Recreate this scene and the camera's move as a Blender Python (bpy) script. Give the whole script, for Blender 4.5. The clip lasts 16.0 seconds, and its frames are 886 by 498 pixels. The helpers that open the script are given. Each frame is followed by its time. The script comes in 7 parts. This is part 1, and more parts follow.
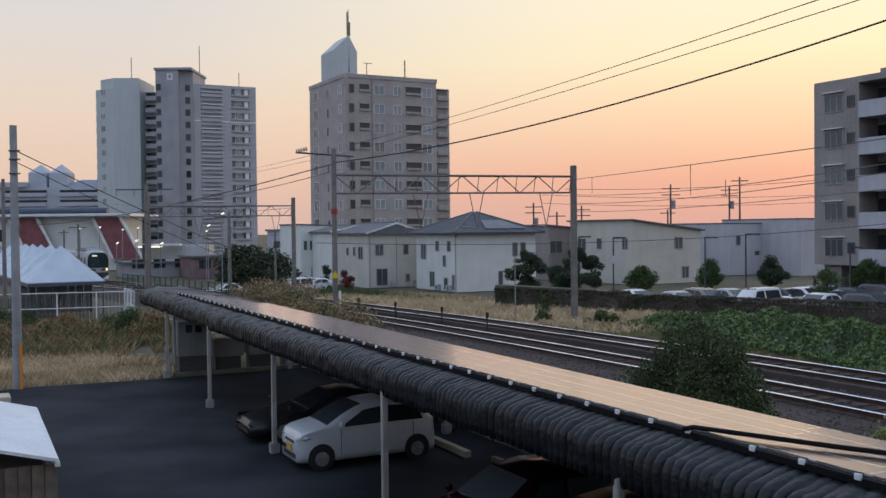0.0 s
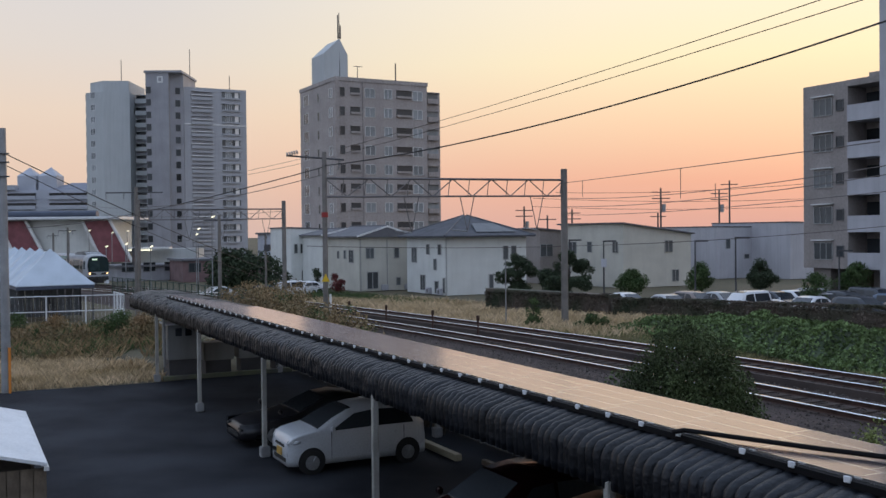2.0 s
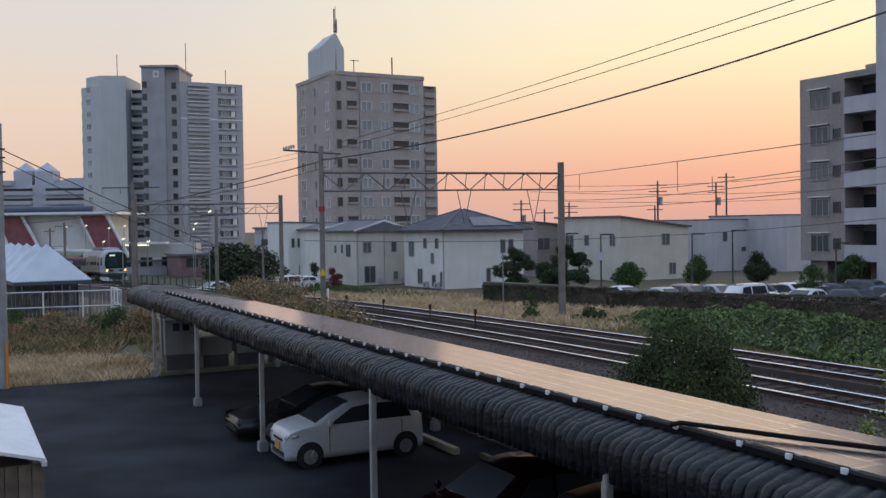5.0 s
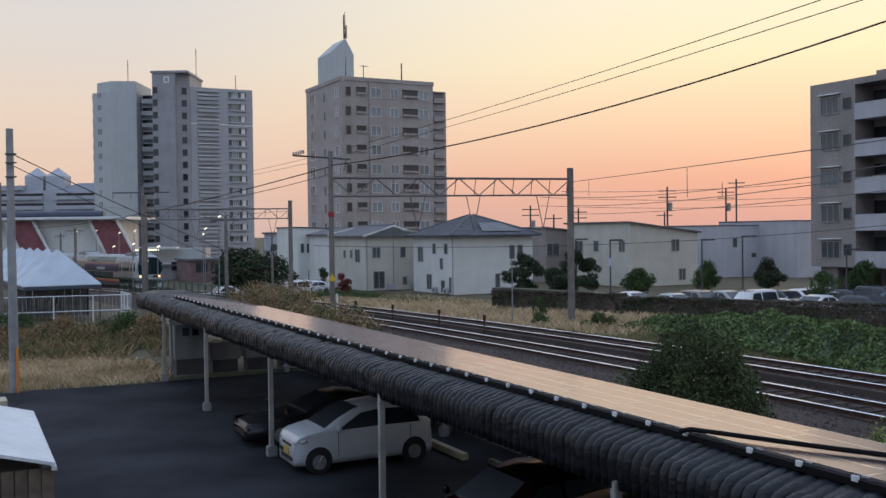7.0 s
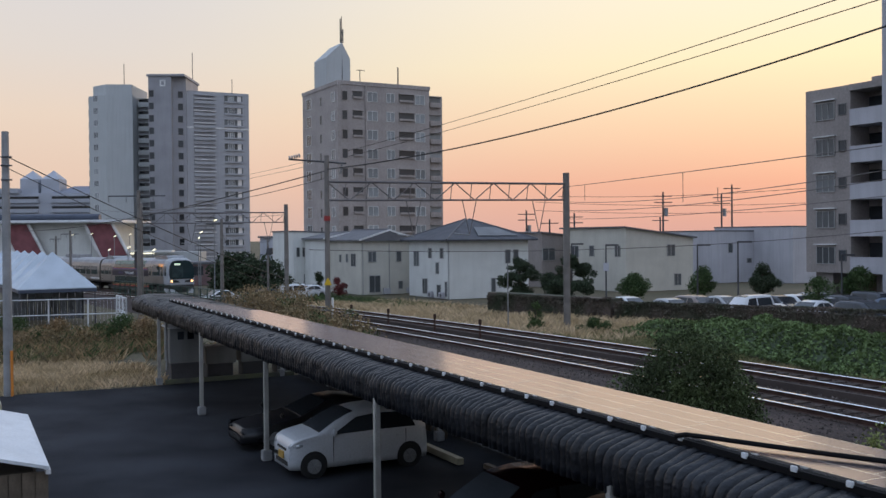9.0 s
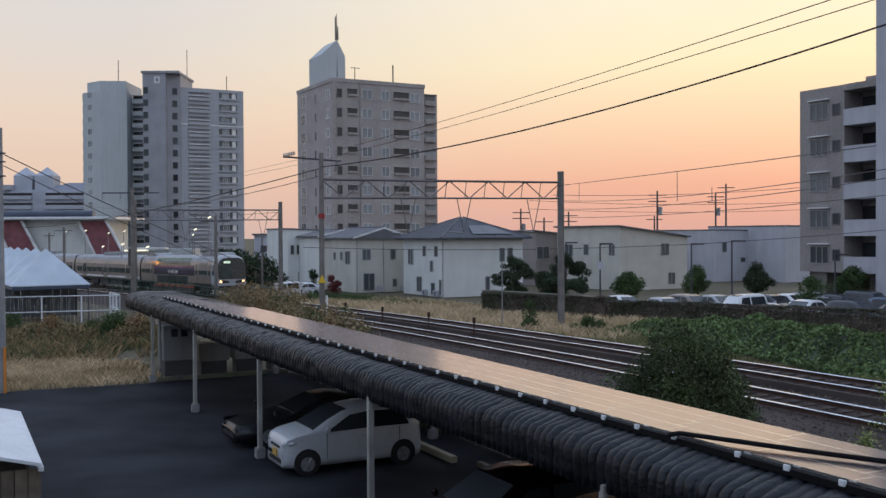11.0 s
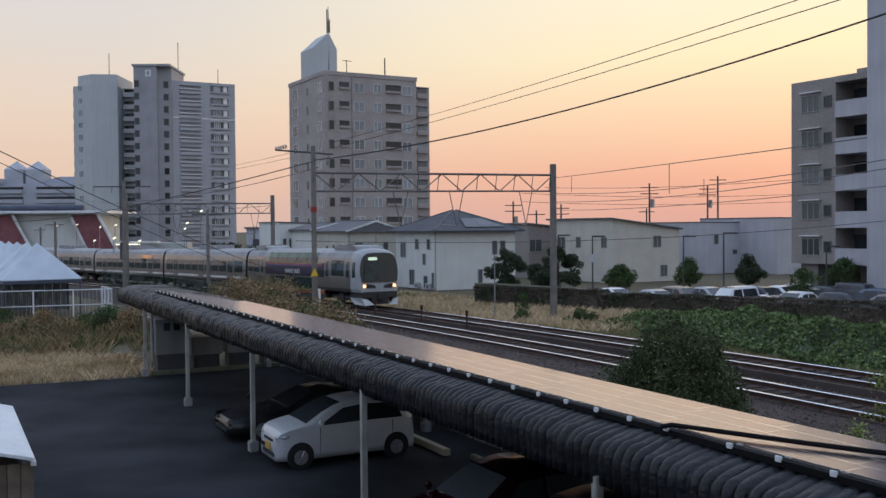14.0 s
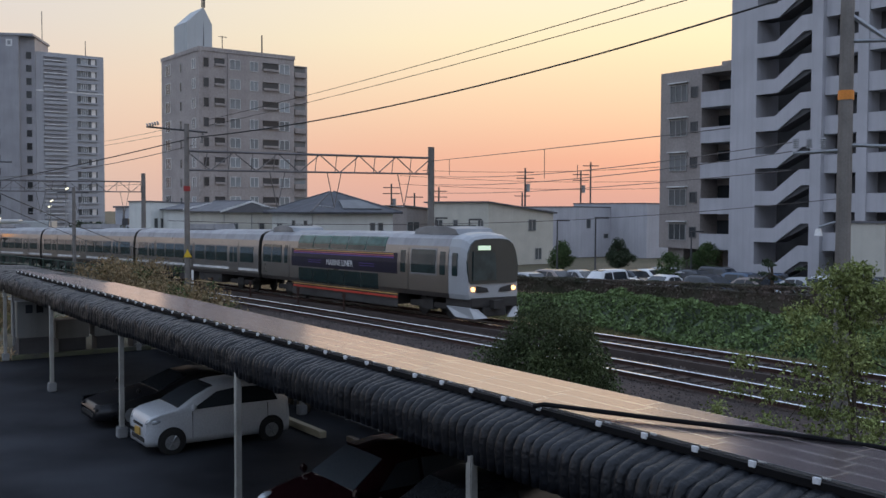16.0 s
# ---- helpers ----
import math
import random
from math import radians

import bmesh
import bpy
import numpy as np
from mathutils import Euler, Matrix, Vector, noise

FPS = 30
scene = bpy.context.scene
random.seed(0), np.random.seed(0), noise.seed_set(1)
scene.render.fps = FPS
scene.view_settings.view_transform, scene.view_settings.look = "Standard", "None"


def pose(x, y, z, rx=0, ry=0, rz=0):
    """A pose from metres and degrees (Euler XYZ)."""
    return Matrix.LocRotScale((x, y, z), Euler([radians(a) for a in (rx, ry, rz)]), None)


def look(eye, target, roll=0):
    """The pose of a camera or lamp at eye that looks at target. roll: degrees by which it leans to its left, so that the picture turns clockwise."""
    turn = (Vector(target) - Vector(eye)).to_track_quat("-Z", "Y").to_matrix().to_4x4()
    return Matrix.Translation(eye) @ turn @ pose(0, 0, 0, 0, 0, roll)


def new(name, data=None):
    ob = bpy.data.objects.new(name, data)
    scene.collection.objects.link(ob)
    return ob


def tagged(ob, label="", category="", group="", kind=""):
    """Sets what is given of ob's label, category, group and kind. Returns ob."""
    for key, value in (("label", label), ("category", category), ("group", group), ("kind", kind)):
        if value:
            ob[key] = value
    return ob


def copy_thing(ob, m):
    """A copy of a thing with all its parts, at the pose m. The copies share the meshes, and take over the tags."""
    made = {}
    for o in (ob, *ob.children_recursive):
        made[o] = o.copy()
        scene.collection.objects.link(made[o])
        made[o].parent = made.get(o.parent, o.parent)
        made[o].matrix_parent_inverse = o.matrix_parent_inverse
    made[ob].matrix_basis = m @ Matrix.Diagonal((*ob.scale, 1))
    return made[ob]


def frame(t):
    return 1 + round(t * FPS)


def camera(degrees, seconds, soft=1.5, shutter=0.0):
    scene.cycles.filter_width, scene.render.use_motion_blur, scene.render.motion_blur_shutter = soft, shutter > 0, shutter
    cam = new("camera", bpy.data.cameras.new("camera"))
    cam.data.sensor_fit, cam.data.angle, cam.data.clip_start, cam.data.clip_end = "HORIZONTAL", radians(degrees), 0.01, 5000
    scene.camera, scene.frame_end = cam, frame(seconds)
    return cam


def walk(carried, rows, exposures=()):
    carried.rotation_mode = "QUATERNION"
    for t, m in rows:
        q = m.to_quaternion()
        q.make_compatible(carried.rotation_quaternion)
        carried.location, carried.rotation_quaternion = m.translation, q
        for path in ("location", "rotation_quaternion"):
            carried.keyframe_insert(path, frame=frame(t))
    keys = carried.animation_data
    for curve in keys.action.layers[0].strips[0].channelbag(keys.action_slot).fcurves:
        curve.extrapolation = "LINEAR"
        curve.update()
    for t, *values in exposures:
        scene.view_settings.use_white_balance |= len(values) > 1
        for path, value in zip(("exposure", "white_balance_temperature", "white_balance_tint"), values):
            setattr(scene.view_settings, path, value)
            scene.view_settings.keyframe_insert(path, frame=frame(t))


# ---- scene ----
cam = camera(49.0, 16.0)
PATH = [
    (0.0, 0, 0, 5.45, 88.900, 0.6, 0.0),
    (0.5, 0, 0, 5.45, 88.783, 0.663, -0.172),
    (1.0, 0, 0, 5.45, 88.864, 0.753, -0.165),
    (1.5, 0, 0, 5.45, 88.961, 0.678, -0.338),
    (2.0, 0, 0, 5.45, 89.088, 0.582, -0.549),
    (2.5, 0, 0, 5.45, 89.122, 0.715, -0.637),
    (3.0, 0, 0, 5.45, 89.102, 0.862, -0.614),
    (3.5, 0, 0, 5.45, 88.908, 0.84, -0.804),
    (4.0, 0, 0, 5.45, 88.696, 0.861, -0.912),
    (6.5, 0, 0, 5.45, 88.928, 0.693, -0.241),
    (7.0, 0, 0, 5.45, 89.053, 0.703, -0.178),
    (7.5, 0, 0, 5.45, 89.185, 0.701, -0.138),
    (8.0, 0, 0, 5.45, 89.233, 0.609, -0.247),
    (8.5, 0, 0, 5.45, 89.259, 0.52, -0.44),
    (9.0, 0, 0, 5.45, 89.310, 0.51, -0.42),
    (11.5, 0, 0, 5.45, 89.115, 0.321, -0.838),
    (12.0, 0, 0, 5.45, 89.014, 0.414, -0.897),
    (12.5, 0, 0, 5.45, 88.933, 0.464, -0.884),
    (13.0, 0, 0, 5.45, 88.867, 0.603, -0.877),
    (13.5, 0, 0, 5.45, 88.817, 0.486, -1.022),
    (14.0, 0, 0, 5.45, 88.780, 0.46, -1.192),
    (14.5, 0, 0, 5.45, 88.703, 0.471, -1.325),
    (15.0, 0, 0, 5.45, 88.640, 0.479, -1.573),
    (15.5, 0, 0, 5.45, 88.384, 0.265, -3.215),
    (16.0, 0, 0, 5.45, 87.715, -0.243, -8.37),
]
walk(cam, [(t, pose(*p)) for t, *p in PATH])

# ---- sky and light ----
SUN_YAW = -34.0          # degrees to the right of +y
sun_way = Vector((-math.sin(radians(SUN_YAW)), math.cos(radians(SUN_YAW)), 0))
world = bpy.data.worlds.new("dusk_sky")
scene.world = world
world.use_nodes = True
wn, wl = world.node_tree.nodes, world.node_tree.links
wn.clear()


def ramp(nodes, stops):
    r = nodes.new("ShaderNodeValToRGB")
    e = r.color_ramp.elements
    while len(e) < len(stops):
        e.new(0.5)
    for i, (at, c) in enumerate(stops):
        e[i].position, e[i].color = at, (*c, 1)
    return r


def build_sky():
    tc = wn.new("ShaderNodeTexCoord")
    nrm = wn.new("ShaderNodeVectorMath"); nrm.operation = "NORMALIZE"
    wl.new(tc.outputs["Generated"], nrm.inputs[0])
    sep = wn.new("ShaderNodeSeparateXYZ")
    wl.new(nrm.outputs[0], sep.inputs[0])
    dot = wn.new("ShaderNodeVectorMath"); dot.operation = "DOT_PRODUCT"
    wl.new(nrm.outputs[0], dot.inputs[0]); dot.inputs[1].default_value = sun_way
    near = wn.new("ShaderNodeMapRange"); near.interpolation_type = "SMOOTHSTEP"
    near.inputs["From Min"].default_value, near.inputs["From Max"].default_value = 0.58, 1.0
    wl.new(dot.outputs["Value"], near.inputs["Value"])
    warm = ramp(wn, [(0.0, (0.76, 0.41, 0.34)), (0.05, (0.87, 0.45, 0.32)), (0.10, (0.95, 0.63, 0.42)), (0.17, (1.01, 0.86, 0.56)),
                     (0.28, (1.02, 0.93, 0.76)), (0.6, (0.80, 0.90, 1.14)), (1.0, (0.70, 0.90, 1.36))])
    cool = ramp(wn, [(0.0, (0.66, 0.50, 0.44)), (0.06, (0.80, 0.59, 0.47)), (0.12, (0.82, 0.66, 0.54)), (0.18, (0.76, 0.685, 0.63)), (0.27, (0.705, 0.69, 0.705)),
                     (0.5, (0.72, 0.84, 1.08)), (1.0, (0.70, 0.90, 1.30))])
    back = ramp(wn, [(0.0, (0.50, 0.54, 0.66)), (0.15, (0.60, 0.65, 0.78)), (0.35, (0.68, 0.78, 1.0)), (1.0, (0.70, 0.90, 1.28))])
    for r in (warm, cool, back):
        wl.new(sep.outputs["Z"], r.inputs[0])
    mix = wn.new("ShaderNodeMix"); mix.data_type = "RGBA"
    wl.new(near.outputs[0], mix.inputs["Factor"]); wl.new(warm.outputs[0], mix.inputs[7])
    front = wn.new("ShaderNodeMapRange"); front.interpolation_type = "SMOOTHSTEP"
    front.inputs["From Min"].default_value, front.inputs["From Max"].default_value = -0.5, 0.45
    wl.new(dot.outputs["Value"], front.inputs["Value"])
    away = wn.new("ShaderNodeMix"); away.data_type = "RGBA"
    wl.new(front.outputs[0], away.inputs["Factor"]); wl.new(back.outputs[0], away.inputs[6]); wl.new(cool.outputs[0], away.inputs[7])
    wl.new(away.outputs[2], mix.inputs[6])
    sky = wn.new("ShaderNodeTexSky"); sky.sky_type = "NISHITA"; sky.sun_disc = False
    sky.sun_elevation, sky.sun_rotation = radians(2.0), radians(-SUN_YAW)
    sky.dust_density = 4.0
    haze = wn.new("ShaderNodeBackground"); haze.inputs[1].default_value = 1.0
    clear = wn.new("ShaderNodeBackground"); clear.inputs[1].default_value = 0.012
    wl.new(mix.outputs[2], haze.inputs[0]); wl.new(sky.outputs[0], clear.inputs[0])
    add = wn.new("ShaderNodeAddShader"); out = wn.new("ShaderNodeOutputWorld")
    wl.new(haze.outputs[0], add.inputs[0]); wl.new(clear.outputs[0], add.inputs[1]); wl.new(add.outputs[0], out.inputs[0])


build_sky()
sun = new("sun", bpy.data.lights.new("sun", "SUN"))
sun.data.energy, sun.data.angle, sun.data.color = 0.5, radians(10), (1.0, 0.72, 0.45)
sun.matrix_world = look((0, 0, 60), Vector((0, 0, 60)) - (sun_way * 10 + Vector((0, 0, 0.7))))

# ---- materials ----
def mat(name, color, rough=0.75, metal=0.0, vary=0.18, scale=0.8, grain=0.1, gscale=30.0, bump=0.15, spec=0.4, tint=None, rand=0.0, island=0.0, streak=0.0):
    m = bpy.data.materials.new(name)
    m.use_nodes = True
    n, l = m.node_tree.nodes, m.node_tree.links
    b = n["Principled BSDF"]
    b.inputs["Metallic"].default_value = metal
    b.inputs["Specular IOR Level"].default_value = spec
    tc = n.new("ShaderNodeTexCoord")
    src = tc.outputs["Object"]
    big = n.new("ShaderNodeTexNoise"); big.inputs["Scale"].default_value = scale; big.inputs["Detail"].default_value = 5
    fine = n.new("ShaderNodeTexNoise"); fine.inputs["Scale"].default_value = gscale; fine.inputs["Detail"].default_value = 3
    l.new(src, big.inputs["Vector"]); l.new(src, fine.inputs["Vector"])
    c2 = tint or tuple(c * (1 - vary * 1.6) for c in color)
    mx = n.new("ShaderNodeMix"); mx.data_type = "RGBA"
    mx.inputs[6].default_value, mx.inputs[7].default_value = (*color, 1), (*c2, 1)
    mr = n.new("ShaderNodeMapRange")
    mr.inputs["From Min"].default_value, mr.inputs["From Max"].default_value = 0.35, 0.68
    l.new(big.outputs[0], mr.inputs["Value"]); l.new(mr.outputs[0], mx.inputs["Factor"])
    hsv = n.new("ShaderNodeHueSaturation")
    l.new(mx.outputs[2], hsv.inputs["Color"])
    val = n.new("ShaderNodeMapRange")
    val.inputs["From Min"].default_value, val.inputs["From Max"].default_value = 0.3, 0.7
    val.inputs["To Min"].default_value, val.inputs["To Max"].default_value = 1 - grain, 1 + grain
    l.new(fine.outputs[0], val.inputs["Value"])
    last = val.outputs[0]
    if streak:
        mp = n.new("ShaderNodeMapping"); mp.inputs["Scale"].default_value = (3.0, 3.0, 0.12)
        st = n.new("ShaderNodeTexNoise"); st.inputs["Scale"].default_value = 1.0; st.inputs["Detail"].default_value = 4
        l.new(src, mp.inputs[0]); l.new(mp.outputs[0], st.inputs["Vector"])
        s2 = n.new("ShaderNodeMapRange"); s2.inputs["From Min"].default_value, s2.inputs["From Max"].default_value = 0.45, 0.75
        s2.inputs["To Min"].default_value, s2.inputs["To Max"].default_value = 1.0, 1.0 - streak
        l.new(st.outputs[0], s2.inputs["Value"])
        mul = n.new("ShaderNodeMath"); mul.operation = "MULTIPLY"
        l.new(last, mul.inputs[0]); l.new(s2.outputs[0], mul.inputs[1]); last = mul.outputs[0]
    for amount, node, socket in ((rand, "ShaderNodeObjectInfo", "Random"), (island, "ShaderNodeNewGeometry", "Random Per Island")):
        if amount:
            oi = n.new(node)
            r2 = n.new("ShaderNodeMapRange"); r2.inputs["To Min"].default_value, r2.inputs["To Max"].default_value = 1 - amount, 1 + amount
            l.new(oi.outputs[socket], r2.inputs["Value"])
            mul = n.new("ShaderNodeMath"); mul.operation = "MULTIPLY"
            l.new(last, mul.inputs[0]); l.new(r2.outputs[0], mul.inputs[1]); last = mul.outputs[0]
    l.new(last, hsv.inputs["Value"])
    l.new(hsv.outputs[0], b.inputs["Base Color"])
    rr = n.new("ShaderNodeMapRange")
    rr.inputs["To Min"].default_value, rr.inputs["To Max"].default_value = max(0.02, rough - 0.08), min(1, rough + 0.08)
    l.new(big.outputs[0], rr.inputs["Value"]); l.new(rr.outputs[0], b.inputs["Roughness"])
    if bump:
        bp = n.new("ShaderNodeBump"); bp.inputs["Strength"].default_value = bump; bp.inputs["Distance"].default_value = 0.02
        l.new(fine.outputs[0], bp.inputs["Height"]); l.new(bp.outputs[0], b.inputs["Normal"])
    return m


def glow(name, color, strength):
    m = bpy.data.materials.new(name)
    m.use_nodes = True
    b = m.node_tree.nodes["Principled BSDF"]
    b.inputs["Base Color"].default_value = (*color, 1)
    b.inputs["Emission Color"].default_value = (*color, 1)
    b.inputs["Emission Strength"].default_value = strength
    return m


ASPHALT = mat("asphalt", (0.030, 0.033, 0.039), 0.9, vary=0.8, scale=0.35, grain=0.35, gscale=60, bump=0.3, spec=0.1, tint=(0.011, 0.012, 0.015))
EARTH = mat("earth", (0.10, 0.082, 0.048), 0.95, vary=0.3, scale=0.12, grain=0.35, gscale=6, bump=0.6, tint=(0.065, 0.058, 0.03))
BALLAST = mat("ballast", (0.050, 0.034, 0.029), 0.95, vary=0.3, scale=0.5, grain=0.6, gscale=14, bump=1.0)
STONE = mat("ballast_stone", (0.098, 0.080, 0.071), 0.9, vary=0.3, island=0.5, bump=0.2)
RAIL_HEAD = mat("polished_rail", (0.95, 0.94, 0.93), 0.16, 1.0, vary=0.1, bump=0)
RUST = mat("rust", (0.060, 0.030, 0.022), 0.85, vary=0.3, scale=3)
SLEEPER = mat("concrete_sleeper", (0.058, 0.045, 0.040), 0.9, rand=0.2)
BLACK_SHEET = mat("black_sheet_metal", (0.0075, 0.009, 0.0125), 0.42, 0.0, vary=0.4, scale=1.2, grain=0.4, spec=0.30, bump=0.9, gscale=16)
STEEL_POST = mat("galvanised_post", (0.42, 0.41, 0.38), 0.55, 0.2, vary=0.2, scale=2, streak=0.25)
STEEL = mat("galvanised_steel", (0.30, 0.31, 0.32), 0.5, 0.6, vary=0.2)
GANTRY_STEEL = mat("gantry_steel", (0.15, 0.14, 0.14), 0.6, 0.2, vary=0.2)
ROOF_SOLAR = mat("roof_solar_glass", (0.10, 0.11, 0.12), 0.4, vary=0.15, bump=0)
RED_LEAF = mat("red_leaf", (0.16, 0.03, 0.03), 0.7, vary=0.3, island=0.4, bump=0)
DARK_STEEL = mat("dark_steel", (0.08, 0.08, 0.085), 0.6, 0.3)
CONCRETE = mat("concrete", (0.31, 0.315, 0.32), 0.85, vary=0.2, scale=1.5, streak=0.2)
POLE_CONCRETE = mat("pole_concrete", (0.20, 0.185, 0.17), 0.85, vary=0.2, scale=1.5, streak=0.25)
WHITE_METAL = mat("white_sheet", (0.66, 0.68, 0.70), 0.45, vary=0.08, streak=0.12)
CANVAS = mat("tent_canvas", (0.46, 0.52, 0.58), 0.7, vary=0.1, scale=0.6)
GLASS = mat("dark_glass", (0.03, 0.035, 0.04), 0.08, vary=0.1, bump=0, spec=0.45, rand=0.5)
CURTAIN = mat("curtained_window", (0.25, 0.27, 0.28), 0.25, vary=0.2, bump=0, spec=0.6, rand=0.45)
FRAME_WHITE = mat("window_frame_white", (0.72, 0.72, 0.71), 0.5, bump=0)
# house panes greyed to carry some of the haze before them
HOUSE_GLASS = mat("house_window_glass", (0.10, 0.11, 0.115), 0.12, vary=0.2, bump=0, spec=0.6, rand=0.5)
FRAME_GREY = mat("window_frame_grey", (0.34, 0.34, 0.33), 0.5, bump=0)
FRAME_DARK = mat("window_frame_dark", (0.12, 0.12, 0.12), 0.5, bump=0)
# tan, grey and dark grey tower tiles: base colours lightened for haze
TAN_TILE = mat("tan_tile", (0.365, 0.325, 0.305), 0.7, vary=0.12, scale=0.4, grain=0.15, gscale=4, streak=0.12)
GREY_TILE = mat("grey_tile", (0.37, 0.375, 0.395), 0.7, vary=0.05, scale=0.3, streak=0.12)
DARK_TILE = mat("dark_grey_tile", (0.31, 0.31, 0.33), 0.7, vary=0.12, scale=0.3, streak=0.1)
LIGHT_GREY = mat("light_grey_paint", (0.44, 0.46, 0.462), 0.7, vary=0.04, scale=0.3, streak=0.1)
BROWN_TILE = mat("brown_tile", (0.29, 0.26, 0.245), 0.7, vary=0.12, scale=0.4, grain=0.12, gscale=5, streak=0.1)
PALE_PAINT = mat("pale_grey_paint", (0.44, 0.44, 0.47), 0.7, vary=0.08, scale=0.4, streak=0.12)
# shade inside the open stairwell and galleries, put into a dark base colour
RECESS = mat("recess_shade", (0.10, 0.10, 0.105), 0.8, bump=0)
WHITE_WALL = mat("white_render", (0.62, 0.635, 0.61), 0.8, vary=0.06, scale=0.6, streak=0.05)
BEIGE_WALL = mat("beige_siding", (0.52, 0.505, 0.445), 0.8, vary=0.08, scale=0.6, streak=0.05)
ROOF_TILE = mat("slate_roof", (0.07, 0.073, 0.085), 0.7, vary=0.2, scale=1.0)
GREY_ROOF = mat("grey_roof", (0.13, 0.13, 0.14), 0.65, vary=0.15)
LEAF = mat("leaf", (0.080, 0.115, 0.045), 0.75, spec=0.2, vary=0.3, scale=1.5, island=0.45, bump=0, tint=(0.035, 0.065, 0.02))
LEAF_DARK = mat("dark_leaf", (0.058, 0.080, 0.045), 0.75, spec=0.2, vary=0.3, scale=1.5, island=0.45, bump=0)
LEAF_IVY = mat("ivy_leaf", (0.125, 0.18, 0.065), 0.7, spec=0.25, vary=0.35, scale=0.7, island=0.55, bump=0, tint=(0.075, 0.11, 0.038))
LEAF_YOUNG = mat("young_leaf", (0.22, 0.245, 0.085), 0.7, spec=0.2, vary=0.3, scale=1.0, island=0.45, bump=0, tint=(0.13, 0.165, 0.05))
LEAF_VERGE = mat("verge_grass", (0.15, 0.17, 0.065), 0.8, vary=0.4, scale=0.6, island=0.4, bump=0, tint=(0.20, 0.16, 0.085))
LEAF_BROWN = mat("withered_leaf", (0.25, 0.165, 0.085), 0.8, vary=0.3, scale=1.0, island=0.5, bump=0, tint=(0.17, 0.14, 0.07))
DRY_GRASS = mat("dry_grass", (0.62, 0.48, 0.31), 0.9, vary=0.3, scale=0.4, island=0.4, bump=0, tint=(0.34, 0.25, 0.13))
BARK = mat("bark", (0.07, 0.055, 0.04), 0.9, vary=0.3, bump=0.5)
TRAIN_STEEL = mat("stainless_side", (0.29, 0.28, 0.27), 0.3, 0.95, vary=0.08, scale=0.6, bump=0.02)
TRAIN_ROOF = mat("train_roof", (0.33, 0.33, 0.34), 0.6, vary=0.15, scale=0.8, streak=0.2)
TRAIN_WHITE = mat("train_front_paint", (0.33, 0.345, 0.36), 0.3, vary=0.05, bump=0)
TRAIN_DARK = mat("underframe", (0.045, 0.042, 0.04), 0.8, vary=0.3)
TRAIN_NAVY = mat("navy_band", (0.014, 0.014, 0.030), 0.3, vary=0.1, bump=0, spec=0.2)
TRAIN_GLASS = mat("train_glass", (0.016, 0.032, 0.034), 0.08, vary=0.1, bump=0, spec=0.45)
TEAL_GLASS = mat("teal_glass", (0.05, 0.13, 0.115), 0.1, vary=0.3, scale=2, bump=0, spec=0.3)
STRIPE_PINK = mat("pink_stripe", (0.45, 0.10, 0.16), 0.5, bump=0)
STRIPE_PURPLE = mat("purple_stripe", (0.12, 0.07, 0.30), 0.5, bump=0)
STRIPE_GOLD = mat("gold_stripe", (0.55, 0.32, 0.10), 0.5, bump=0)
STRIPE_RED = mat("red_stripe", (0.50, 0.05, 0.03), 0.5, bump=0)
LAMP_WARM = glow("headlamp_light", (1.0, 0.50, 0.18), 4.0)
LAMP_WHITE = glow("white_lamp_light", (1.0, 0.92, 0.66), 1.3)
LAMP_SIGN = glow("destination_light", (0.75, 0.95, 0.7), 0.5)
LAMP_AMBER = glow("amber_lamp_light", (1.0, 0.40, 0.08), 6.0)
CAR_WHITE = mat("white_car_paint", (0.47, 0.49, 0.51), 0.25, vary=0.04, bump=0, spec=0.6)
CAR_BLACK = mat("black_car_paint", (0.012, 0.012, 0.014), 0.3, vary=0.1, bump=0, spec=0.3)
CAR_MAROON = mat("maroon_car_paint", (0.011, 0.003, 0.004), 0.15, vary=0.1, bump=0, spec=0.6)
TYRE = mat("tyre_rubber", (0.02, 0.02, 0.02), 0.85)
CHROME = mat("chrome", (0.6, 0.6, 0.6), 0.15, 1.0, vary=0.05, bump=0)
PLATE_YELLOW = mat("plate_yellow", (0.48, 0.30, 0.07), 0.5, bump=0)
YELLOW = mat("yellow_paint", (0.75, 0.50, 0.03), 0.5, bump=0)
ORANGE = mat("orange_guard", (0.70, 0.25, 0.04), 0.6)
RED = mat("red_paint", (0.32, 0.03, 0.03), 0.5)
GREEN_FENCE = mat("green_fence_paint", (0.03, 0.06, 0.045), 0.6)
WOOD = mat("weathered_wood", (0.17, 0.135, 0.10), 0.85, vary=0.25, scale=2, rand=0.25, streak=0.3)
CABLE = mat("cable_black", (0.02, 0.02, 0.02), 0.6, bump=0)
RAIL_BLACK = mat("matt_black_rail", (0.007, 0.007, 0.008), 0.75, bump=0, spec=0.12)
WIRE = mat("wire_grey", (0.10, 0.085, 0.08), 0.5, bump=0)


